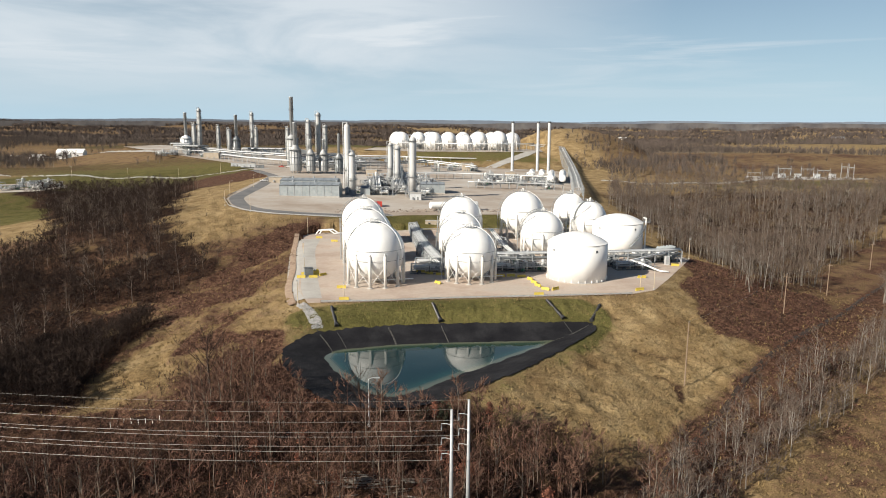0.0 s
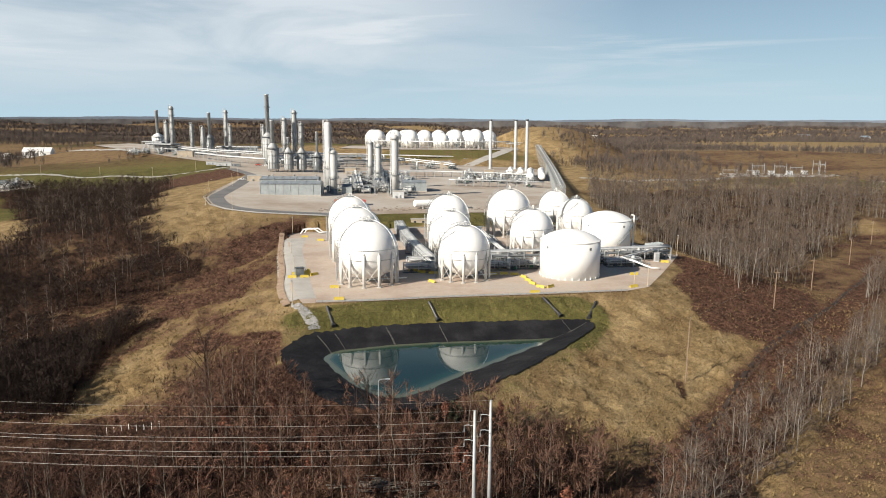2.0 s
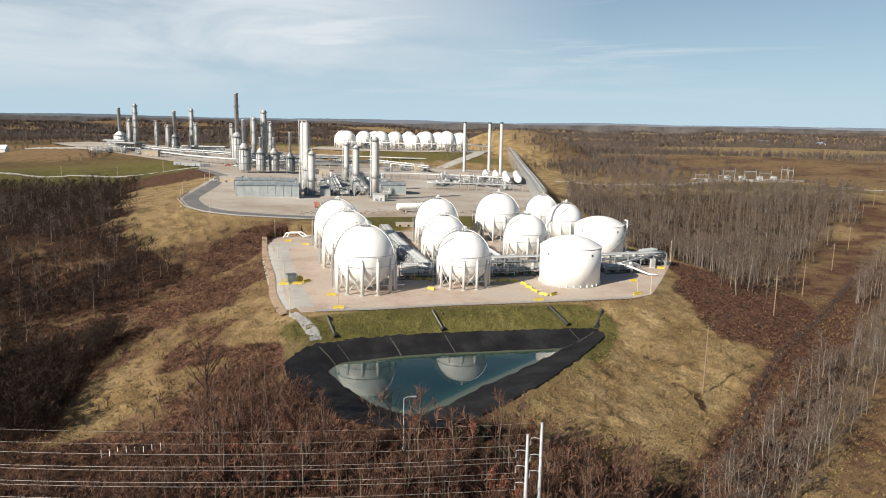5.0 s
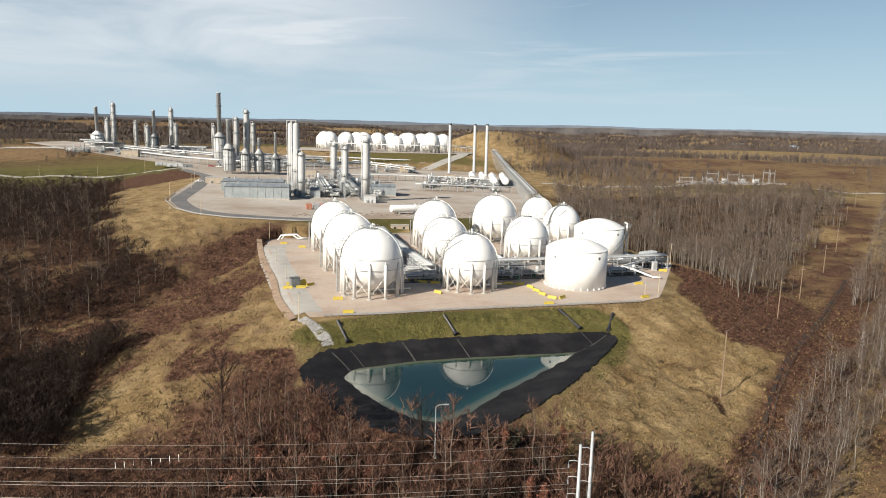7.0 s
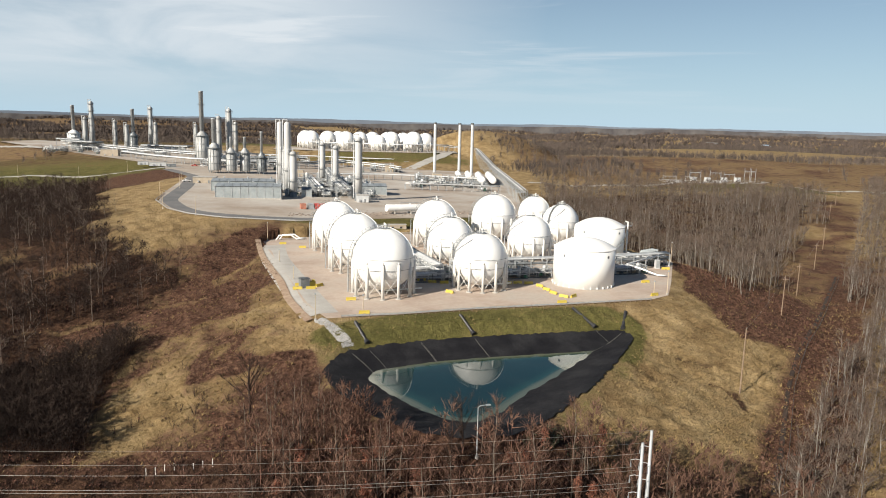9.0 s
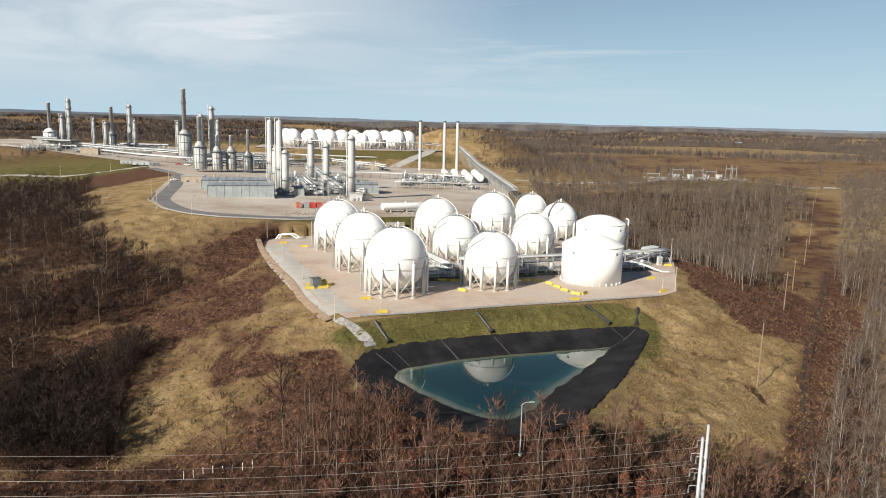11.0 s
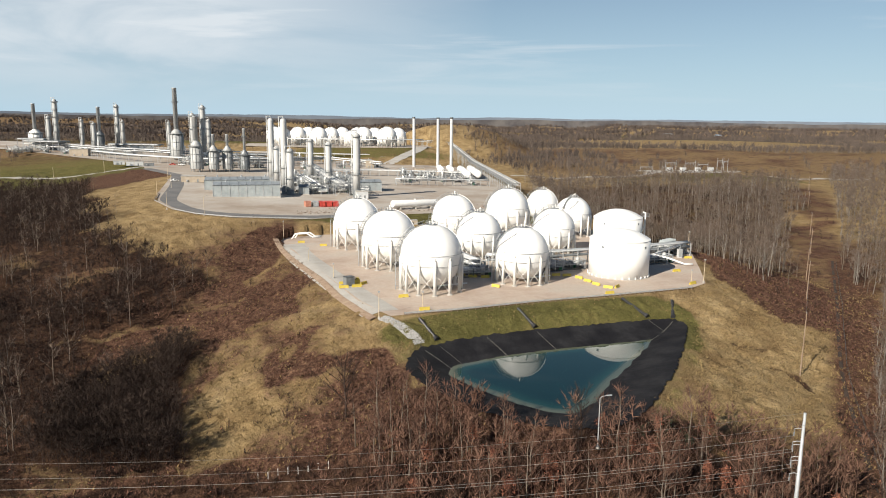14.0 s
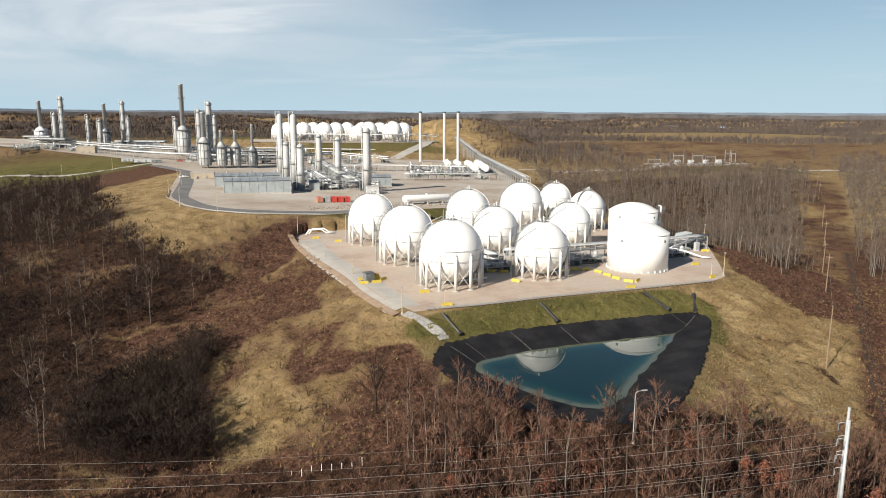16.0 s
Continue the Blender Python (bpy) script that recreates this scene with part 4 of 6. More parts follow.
def furnace(x, y, r, h, top, sr, label, mat=cladding):
    """An upright round heater with a cone and a stack on top."""
    z0 = plant_level(x, y)
    ob = thing("process_heater", (x, y, z0), label, "heater", "process heaters")
    part("shell", Geo().lathe((0, 0, 0), [(r * 0.98, 2.2), (r, 2.4), (r, h)], 20), mat, ob, smooth=True)
    for k in range(6):
        a = k * math.pi / 3
        part("leg", Geo().cyl((r * 0.85 * math.cos(a), r * 0.85 * math.sin(a), 0), (r * 0.85 * math.cos(a), r * 0.85 * math.sin(a), 2.3), 0.3, 0.3, 6), grey_steel, ob)
    for k in range(12):
        a = k * math.pi / 6
        part("rib", Geo().box((r * 1.02 * math.cos(a), r * 1.01 * math.sin(a), 2.4), (0.3, 0.3, h - 2.6), a), dark_steel if mat is grey_steel else grey_steel, ob)
    part("hood", Geo().lathe((0, 0, h), [(r * 1.06, 0), (r * 1.06, 0.3), (r * 0.78, 0.5), (r * 0.78, 1.8), (sr * 1.1, 4.3), (sr, 4.6)], 20), mat, ob, smooth=True)
    for z in (h * 0.38, h * 0.68):
        part("stiffener_ring", Geo().lathe((0, 0, z), [(r, 0), (r + 0.35, 0), (r + 0.35, 0.35), (r, 0.35)], 20), grey_steel, ob)
    part("platform", Geo().lathe((0, 0, h), [(r, -0.2), (r + 1.4, -0.2), (r + 1.4, 0.0), (r, 0.0)], 16).rail([((r + 1.35) * math.cos(a), (r + 1.35) * math.sin(a), h) for a in np.arange(0, 6.2, 0.52)], 1.2, closed=True, r=0.06), grey_steel, ob)
    hh = top - z0
    part("chimney", Geo().lathe((0, 0, 0), [(sr, h + 4.4), (sr, hh - 1), (sr * 1.08, hh - 0.9), (sr * 1.08, hh)], 14), galvanised, ob, smooth=True)
    part("chimney_platform", Geo().lathe((0, 0, hh * 0.8), [(sr, 0), (sr + 1.2, 0), (sr + 1.2, 0.2), (sr, 0.2)], 12).rail([((sr + 1.15) * math.cos(a), (sr + 1.15) * math.sin(a), hh * 0.8 + 0.2) for a in np.arange(0, 6.2, 0.8)], 1.2, closed=True, r=0.05), grey_steel, ob)
    return ob


furnace(-345, 938, 7.5, 15, 75.4, 2.0, "white process heater with a tall dark stack", white_paint)
furnace(-268, 905, 5.0, 17, 72, 2.0, "dark steel process heater with a tall stack", grey_steel)
furnace(-167.5, 774, 6.5, 26, 88.9, 2.2, "tall clad furnace with the highest stack of the plant")
furnace(-135.5, 638, 5.2, 21, 60, 1.9, "clad vertical heater with a long stack")
furnace(-122, 640, 4.2, 17.5, 45, 1.2, "clad vertical heater with a short stack")
furnace(-111, 645, 4.2, 17.5, 45, 1.2, "clad vertical heater with a short stack")
furnace(-97, 646, 4.0, 14.5, 50, 1.1, "dark vertical heater with a thin stack", grey_steel)

# ---- trees, brush and grass ----


def limb_tris(V, T, M, a, b, r0, r1, n, mat):
    a, b = np.asarray(a, float), np.asarray(b, float)
    w = (b - a) / (np.linalg.norm(b - a) + 1e-9)
    u = np.cross(w, (0, 0, 1) if abs(w[2]) < 0.9 else (1, 0, 0))
    u /= np.linalg.norm(u)
    t = np.cross(w, u)
    k = len(V)
    for p, r in ((a, r0), (b, r1)):
        for i in range(n):
            q = 2 * math.pi * i / n
            V.append(p + (u * math.cos(q) + t * math.sin(q)) * r)
    for i in range(n):
        j = (i + 1) % n
        T.append((k + i, k + j, k + n + j))
        T.append((k + i, k + n + j, k + n + i))
        M += [mat, mat]


def sliver(V, T, M, a, d, length, width, rng, mat):
    """One twig: a long thin triangle."""
    side = np.cross(d, rng.normal(size=3))
    side *= width / (np.linalg.norm(side) + 1e-9)
    k = len(V)
    V += [a - side, a + side, a + d * length]
    T.append((k, k + 1, k + 2))
    M.append(mat)


def bare_tree(seed, h, limbs, twigs, r=0.13, low=0.35, spread=0.28, leaves=0, sides=5, twig_w=0.03):
    """A leafless tree: tapered trunk, rising limbs, many twigs; leaves: clumps that still hang on it."""
    rng = np.random.RandomState(seed)
    V, T, M = [], [], []
    lean = rng.normal(0, 0.035, 2)
    pts = [np.array((lean[0] * h * s + rng.normal(0, 0.012) * h, lean[1] * h * s + rng.normal(0, 0.012) * h, h * s)) for s in (0, 0.3, 0.6, 0.82, 1.0)]
    pts[0] = np.array((0, 0, -0.6))
    rad = [r * 1.25, r, r * 0.7, r * 0.42, r * 0.12]
    for i in range(4):
        limb_tris(V, T, M, pts[i], pts[i + 1], rad[i], rad[i + 1], sides, 0)
    ends = []
    for _ in range(limbs):
        s = low + (0.95 - low) * rng.rand()
        j = min(3, int(np.searchsorted((0.3, 0.6, 0.82), s)))
        lo, hi = (0, 0.3, 0.6, 0.82)[j], (0.3, 0.6, 0.82, 1.0)[j]
        a = pts[j] + (pts[j + 1] - pts[j]) * (s - lo) / (hi - lo)
        az = rng.uniform(0, 6.28)
        reach = h * spread * (1.15 - s) * rng.uniform(0.7, 1.3)
        b = a + np.array((math.cos(az) * reach, math.sin(az) * reach, reach * rng.uniform(0.7, 1.5)))
        limb_tris(V, T, M, a, b, r * 0.42 * (1.2 - s), r * 0.10, 3, 0)
        ends.append((a, b))
    ends.append((pts[3], pts[4]))
    for _ in range(twigs):
        a, b = ends[rng.randint(len(ends))]
        p = a + (b - a) * rng.uniform(0.25, 1.0)
        d = (b - a) / np.linalg.norm(b - a) + rng.normal(0, 0.55, 3) + np.array((0, 0, 0.25))
        d /= np.linalg.norm(d)
        sliver(V, T, M, p, d, h * rng.uniform(0.06, 0.17), twig_w, rng, 1)
    for _ in range(leaves):
        a, b = ends[rng.randint(len(ends))]
        p = a + (b - a) * rng.uniform(0.3, 1.1) + rng.normal(0, 0.3, 3)
        k = len(V)
        for _ in range(3):
            V.append(p + rng.normal(0, 0.17, 3))
        T.append((k, k + 1, k + 2))
        M.append(2)
    return np.array(V), np.array(T), np.array(M)


def shrub(seed, h, stems, twigs, leaves=0, twig_w=0.03):
    rng = np.random.RandomState(seed)
    V, T, M = [], [], []
    ends = []
    for _ in range(stems):
        az, out = rng.uniform(0, 6.28), rng.uniform(0.1, 0.55)
        b = np.array((math.cos(az) * out * h, math.sin(az) * out * h, h * rng.uniform(0.55, 1.0)))
        a = np.array((math.cos(az) * 0.15, math.sin(az) * 0.15, -0.3))
        limb_tris(V, T, M, a, b, 0.05, 0.015, 3, 1)
        ends.append((a, b))
    for _ in range(twigs):
        a, b = ends[rng.randint(len(ends))]
        p = a + (b - a) * rng.uniform(0.25, 1.0)
        d = (b - a) / np.linalg.norm(b - a) + rng.normal(0, 0.7, 3)
        d /= np.linalg.norm(d)
        sliver(V, T, M, p, d, h * rng.uniform(0.15, 0.4), twig_w, rng, 1)
    for _ in range(leaves):
        a, b = ends[rng.randint(len(ends))]
        p = a + (b - a) * rng.uniform(0.2, 1.05) + rng.normal(0, 0.25, 3)
        k = len(V)
        for _ in range(3):
            V.append(p + rng.normal(0, 0.14, 3))
        T.append((k, k + 1, k + 2))
        M.append(2)
    return np.array(V), np.array(T), np.array(M)


def scatter(name, kinds, px, py, scale, mats, label, category, seed, sink=0.0):
    """One joined mesh of many plants of the given kinds."""
    rng = np.random.RandomState(seed)
    pz = height(px, py) - sink
    which, turn = rng.randint(len(kinds), size=len(px)), rng.uniform(0, 6.28, len(px))
    Vs, Ts, Ms, n = [], [], [], 0
    for k, (V, T, M) in enumerate(kinds):
        sel = np.where(which == k)[0]
        if not len(sel):
            continue
        c, s = np.cos(turn[sel])[:, None], np.sin(turn[sel])[:, None]
        S = scale[sel][:, None]
        X = (V[None, :, 0] * c - V[None, :, 1] * s) * S + px[sel][:, None]
        Y = (V[None, :, 0] * s + V[None, :, 1] * c) * S + py[sel][:, None]
        Z = V[None, :, 2] * S + pz[sel][:, None]
        Vs.append(np.stack([X, Y, Z], -1).reshape(-1, 3))
        Ts.append((T[None] + (np.arange(len(sel)) * len(V))[:, None, None]).reshape(-1, 3) + n)
        Ms.append(np.tile(M, len(sel)))
        n += len(sel) * len(V)
    me = array_mesh(name, np.concatenate(Vs), np.concatenate(Ts), mats[0])
    for m in mats[1:]:
        me.materials.append(m)
    me.polygons.foreach_set("material_index", np.concatenate(Ms).astype(np.int32))
    return tagged(new(name, me), label, category, kind="stuff")


def spread_points(n, box, cover, seed):
    """About n random points in a box, kept with the chance that cover gives."""
    rng = np.random.RandomState(seed)
    x, y = rng.uniform(box[0], box[1], n), rng.uniform(box[2], box[3], n)
    keep = rng.rand(n) < cover(x, y)
    return x[keep], y[keep]


def along_cut(x, y):
    """Along and across the pole line that crosses the eastern field."""
    return (x - 63) * 0.664 + (y - 172) * 0.748, (x - 63) * 0.748 - (y - 172) * 0.664


def clear_of_works(x, y, gap=5):
    return (poly_distance(x, y, PAD) > gap) & (poly_distance(x, y, LINER) > gap) & (poly_distance(x, y, PLANT) > gap + 6) & (poly_distance(x, y, FAR_PAD) > gap + 6)


def east_woods(x, y):
    s, o = along_cut(x, y)
    w = smooth(-9, -16, o + 7 * waves(x, y, 60, 45)) * smooth(110, 122, x - 0.03 * (y - 300)) * smooth(255, 285, y + 0.15 * x) * smooth(635, 600, y + 0.10 * (x - 150))
    w = w * (0.55 + 0.45 * smooth(-0.3, 0.5, waves(x, y, 120, 41)))
    strip_ = smooth(14, 20, o) * smooth(42 + 0.12 * np.maximum(s - 60, 0), 34 + 0.12 * np.maximum(s - 60, 0), o) * smooth(110, 150, s)
    return np.clip(np.maximum(w, 0.5 * strip_), 0, 1) * clear_of_works(x, y, 16)


def west_woods(x, y):
    w = inside(*stray(x, y), WEST_WOOD, 6) * (1 - 0.8 * blob(x, y, -150, 312, 14, 7)) * (1 - 0.7 * blob(x, y, -178, 330, 20, 8, 10))
    w = np.maximum(w * (0.6 + 0.4 * smooth(-0.5, 0.3, waves(x, y, 70, 43))), 0.55 * inside(x, y, HOLLOW, 8))
    return w * clear_of_works(x, y, 14)


def far_woods(x, y):
    r = np.hypot(x, y)
    w = smooth(-0.5, 0.0, waves(x, y, 420, 47) + 0.3 * smooth(1200, 2200, r))
    w = w * (1 - 0.98 * blob(x, y, 500, 900, 330, 210, 0)) * (1 - 0.9 * blob(x, y, -300, 1250, 420, 200)) * (1 - 0.97 * blob(x, y, 800, 1330, 330, 150, -33))
    w = np.maximum(w, blob(x, y, 265, 890, 105, 75))
    w = np.maximum(w, 0.7 * smooth(660, 720, x - 0.15 * y) * smooth(1120, 1050, y))
    w = w * (1 - blob(x, y, 220, 1060, 135, 95)) * (1 - blob(x, y, -300, 650, 230, 130)) * (1 - blob(x, y, 0, 880, 190, 120))
    w = np.maximum(w, blob(x, y, -60, 1420, 360, 130))
    near_lot = (x < -60) & (y < 760)
    return np.where(near_lot, 0, np.clip(w, 0, 1)) * clear_of_works(x, y, 22)


grey_twig = material("grey_brown_twigs", [(0.078, 0.058, 0.047), (0.135, 0.103, 0.083)], 0.05, 0.95, spec=0.1, island=0.35)
far_twig = material("far_wood_twigs", [(0.062, 0.050, 0.045), (0.112, 0.090, 0.078)], 0.01, 0.95, spec=0.1, island=0.3)
bramble = material("red_brown_bramble", [(0.070, 0.030, 0.019), (0.130, 0.066, 0.042)], 0.08, 0.95, island=0.35)
pale_bark = material("pale_bark", [(0.150, 0.134, 0.116), (0.245, 0.224, 0.196)], 0.5, 0.9)
tall = [bare_tree(s, 14, 9, 92, 0.14, 0.3, 0.36, sides=3, twig_w=0.070) for s in range(6)]
ex, ey = spread_points(14500, (110, 620, 195, 720), east_woods, 51)
rs = np.random.RandomState(52)
pale = rs.rand(len(ex)) < 0.28
scatter("east_woods", tall, ex[~pale], ey[~pale], rs.uniform(0.4, 1.15, len(ex))[~pale], [bark, grey_twig, russet_leaf], "dense leafless grey-brown woodland", "woods", 53)
scatter("east_pale_trees", tall, ex[pale], ey[pale], rs.uniform(0.6, 1.2, len(ex))[pale], [pale_bark, grey_twig, russet_leaf], "leafless trees with pale trunks through the woodland", "woods", 56)
lower = [shrub(s, 3.2, 5, 34, 0, 0.06) for s in range(10, 14)]
lx, ly = spread_points(9000, (100, 620, 195, 720), lambda x, y: np.maximum(np.maximum(0.75 * east_woods(x, y), 0.12 * inside(x, y, RED_BANK, 4)), 0.14 * smooth(150, 170, x) * (np.abs(along_cut(x, y)[1]) < 18) * smooth(0.1, 0.5, waves(x, y, 30, 46))), 54)
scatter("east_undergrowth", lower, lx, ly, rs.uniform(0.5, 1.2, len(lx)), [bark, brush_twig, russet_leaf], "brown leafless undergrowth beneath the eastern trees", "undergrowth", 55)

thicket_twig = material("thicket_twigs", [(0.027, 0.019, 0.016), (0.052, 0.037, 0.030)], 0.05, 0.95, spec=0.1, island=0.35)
dense = [bare_tree(s, 8.0, 8, 125, 0.05, 0.12, 0.45, sides=3, twig_w=0.055) for s in range(140, 146)]
small = [bare_tree(s, 9.0, 6, 84, 0.06, 0.15, 0.42, sides=3, twig_w=0.075) for s in range(20, 26)]
vx, vy = spread_points(11000, (-330, -70, 150, 610), west_woods, 61)
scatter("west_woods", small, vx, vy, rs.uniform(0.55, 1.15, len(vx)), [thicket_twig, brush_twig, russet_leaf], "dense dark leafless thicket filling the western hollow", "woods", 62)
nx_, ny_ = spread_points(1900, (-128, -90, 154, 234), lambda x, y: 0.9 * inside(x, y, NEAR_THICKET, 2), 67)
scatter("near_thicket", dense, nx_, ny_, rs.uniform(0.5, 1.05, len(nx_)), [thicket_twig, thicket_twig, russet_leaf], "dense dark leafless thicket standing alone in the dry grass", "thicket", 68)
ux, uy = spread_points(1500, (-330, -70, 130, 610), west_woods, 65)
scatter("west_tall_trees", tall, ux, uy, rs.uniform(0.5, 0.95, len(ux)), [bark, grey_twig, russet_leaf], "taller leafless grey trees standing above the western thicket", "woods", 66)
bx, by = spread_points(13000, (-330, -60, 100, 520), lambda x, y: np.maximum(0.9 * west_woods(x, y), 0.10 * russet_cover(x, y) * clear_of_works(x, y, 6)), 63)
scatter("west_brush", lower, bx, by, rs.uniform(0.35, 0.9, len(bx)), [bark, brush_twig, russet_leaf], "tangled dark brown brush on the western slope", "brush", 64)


def stroke_tree(seed):
    """A tree seen from afar: a thin trunk and rising strokes for its limbs."""
    rng = np.random.RandomState(seed)
    V, T, M = [], [], []
    for _ in range(2):
        sliver(V, T, M, np.array((rng.normal(0, 1.2), rng.normal(0, 1.2), -1.0)), np.array((rng.normal(0, 0.04), rng.normal(0, 0.04), 1.0)), 14, 0.22, rng, 0)
    for _ in range(20):
        a = np.array((rng.normal(0, 0.7), rng.normal(0, 0.7), rng.uniform(2, 8)))
        sliver(V, T, M, a, np.array((rng.normal(0, 0.38), rng.normal(0, 0.38), 1.0)), rng.uniform(4, 8), 0.20, rng, 1)
    return np.array(V), np.array(T), np.array(M)


simple = [stroke_tree(s) for s in range(30, 36)]
fx, fy = spread_points(38000, (-1000, 1800, 690, 1750), far_woods, 71)
keep = (fx < 1.08 * fy + 60) & (fx > -0.72 * fy - 60)
fx, fy = fx[keep], fy[keep]
scatter("far_woods", simple, fx, fy, rs.uniform(0.6, 1.15, len(fx)), [bark, far_twig, russet_leaf], "far leafless grey-brown woods beyond the plant", "woods", 72)


def clump_tree(seed):
    """A far tree: a few broad rough strokes."""
    rng = np.random.RandomState(seed)
    V, T, M = [], [], []
    for _ in range(14):
        sliver(V, T, M, np.array((rng.normal(0, 1.5), rng.normal(0, 1.5), rng.uniform(-1, 5))), np.array((rng.normal(0, 0.35), rng.normal(0, 0.35), 1.0)), rng.uniform(7, 12), 1.1, rng, 1)
    return np.array(V), np.array(T), np.array(M)


clump = [clump_tree(s) for s in range(36, 40)]
hx, hy = spread_points(34000, (-2600, 4000, 1600, 4300), lambda x, y: (x < 1.08 * y) * (x > -0.72 * y) * smooth(-0.6, 0.1, waves(x, y, 500, 47)) * (1 - 0.9 * blob(x, y, 1150, 2150, 480, 380)) * (1 - 0.9 * blob(x, y, 1700, 2000, 340, 280)), 73)
scatter("distant_woods", clump, hx, hy, rs.uniform(0.8, 1.3, len(hx)), [bark, far_twig, russet_leaf], "hazy brown woods rolling to the horizon", "woods", 74)

# single trees near the camera


def tree(data, label, mats, name="bare_tree", category="tree"):
    """A tree of its own, with trunk and crown."""
    V, T, M = data
    ob = thing(name, (0, 0, 0), label, category, "bare trees")
    for part_name, sel, ms in (("trunk", M == 0, [mats[0]]), ("crown", M > 0, mats[1:])):
        if not sel.any():
            continue
        used, inv = np.unique(T[sel].ravel(), return_inverse=True)
        me = array_mesh(part_name, V[used], inv.reshape(-1, 3), ms[0])
        for m in ms[1:]:
            me.materials.append(m)
        if part_name == "crown":
            me.polygons.foreach_set("material_index", (M[sel] - 1).astype(np.int32))
        part(part_name, me, None, ob)
    return ob


def plant_trees(protos, px, py, lo, hi, seed):
    rng = np.random.RandomState(seed)
    pz = height(px, py)
    for i, (x, y, z) in enumerate(zip(px, py, pz)):
        proto = protos[rng.randint(len(protos))]
        k = rng.uniform(lo, hi)
        m = pose(x, y, z, 0, 0, rng.uniform(0, 360))
        if i < len(protos):
            ob = protos[i]
            ob.matrix_basis = m
        else:
            ob = copy_thing(proto, m)
        ob.scale = (k, k, k)


strip_trees = [tree(bare_tree(80 + s, 13, 16, 330, 0.11, 0.25, 0.32, twig_w=0.03), "tall leafless tree with a pale trunk in the field hedge", [pale_bark, grey_twig]) for s in range(5)]


def hedge(x, y):
    s, o = along_cut(x, y)
    c = o - 24 - np.where(s > 0, 0.09, 0.03) * s
    return smooth(-9, -4, c) * smooth(10, 4, c) * (s > -66) * (s < 150)


tx, ty = spread_points(2300, (10, 200, 110, 300), lambda x, y: 0.75 * hedge(x, y), 81)
plant_trees(strip_trees, tx[:110], ty[:110], 0.45, 0.9, 82)
scatter("hedge_trees", tall, tx[110:], ty[110:], rs.uniform(0.4, 0.85, len(tx[110:])), [pale_bark, grey_twig, russet_leaf], "leafless grey trees crowding the field hedge", "trees", 85)
hx2, hy2 = spread_points(6500, (10, 200, 105, 300), lambda x, y: 0.9 * hedge(x, y), 83)
scatter("hedge_brush", lower, hx2, hy2, rs.uniform(0.5, 1.5, len(hx2)), [bark, grey_twig, russet_leaf], "grey-brown leafless brush along the field hedge", "brush", 84)

south_trees = [tree(bare_tree(90 + s, 8.5, 14, 230, 0.085, 0.25, 0.30, twig_w=0.026), "slender leafless tree in the thicket before the pond", [bark, twig]) for s in range(5)]
russet_trees = [tree(bare_tree(100 + s, 6.0, 14, 110, 0.07, 0.2, 0.26, leaves=420, twig_w=0.022), "young oak still holding dry russet leaves", [bark, twig, russet_leaf], "russet_oak") for s in range(4)]


def south_thicket(x, y):
    w = blob(x, y, -28, 118, 62, 17, 0)
    w = np.maximum(w, blob(x, y, -44, 140, 13, 22, 24))
    w = np.maximum(w, 0.8 * blob(x, y, 4, 126, 26, 10, 0))
    return w * clear_of_works(x, y, 3)


sx, sy = spread_points(1500, (-110, 45, 96, 175), lambda x, y: 0.85 * south_thicket(x, y), 91)
plant_trees(south_trees, sx[:120], sy[:120], 0.8, 1.55, 92)
scatter("thicket_trees", small, sx[120:], sy[120:], rs.uniform(0.6, 1.25, len(sx[120:])), [twig, twig, russet_leaf], "slender leafless trees filling the near thicket", "trees", 97)
ox, oy = spread_points(620, (-110, 45, 96, 170), lambda x, y: 0.2 * south_thicket(x, y) * smooth(-80, -30, x), 93)
plant_trees(russet_trees, ox, oy, 0.5, 1.05, 94)
qx, qy = spread_points(13500, (-130, 60, 84, 180), lambda x, y: 0.55 * np.maximum(south_thicket(x, y), 0.35 * russet_cover(x, y)) * clear_of_works(x, y, 2), 95)
under = [shrub(s, 2.4, 5, 30, 10 if s % 2 else 0, 0.045) for s in range(110, 116)]
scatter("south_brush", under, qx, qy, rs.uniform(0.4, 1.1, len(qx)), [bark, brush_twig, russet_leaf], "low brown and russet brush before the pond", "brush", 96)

# the broad bare tree west of the pond, and smaller ones by the water
broad = tree(bare_tree(120, 13, 30, 700, 0.26, 0.2, 0.55, twig_w=0.03), "broad spreading leafless tree above the pond", [brush_twig, brush_twig], "spreading_tree")
broad.location = (-59, 166, ground(-59, 166))
for x, y, k in ((-17, 136.5, 0.75), (-12, 134, 0.55), (-20, 131, 0.6)):
    ob = copy_thing(broad, pose(x, y, ground(x, y), 0, 0, 80 * k))
    ob.scale = (k * 0.8, k * 0.8, k)
cedar = tree(shrub(130, 4.5, 16, 60, 700, 0.03), "dark olive evergreen bush beside the pond", [bark, brush_twig, cedar_leaf], "evergreen_bush", "bush")
cedar.location = (0.5, 137, ground(0.5, 137))
for x, y, k in ((4, 133, 0.8), (-4, 136, 0.6)):
    ob = copy_thing(cedar, pose(x, y, ground(x, y), 0, 0, 120 * k))
    ob.scale = (k, k, k)

# tussocks of dry grass


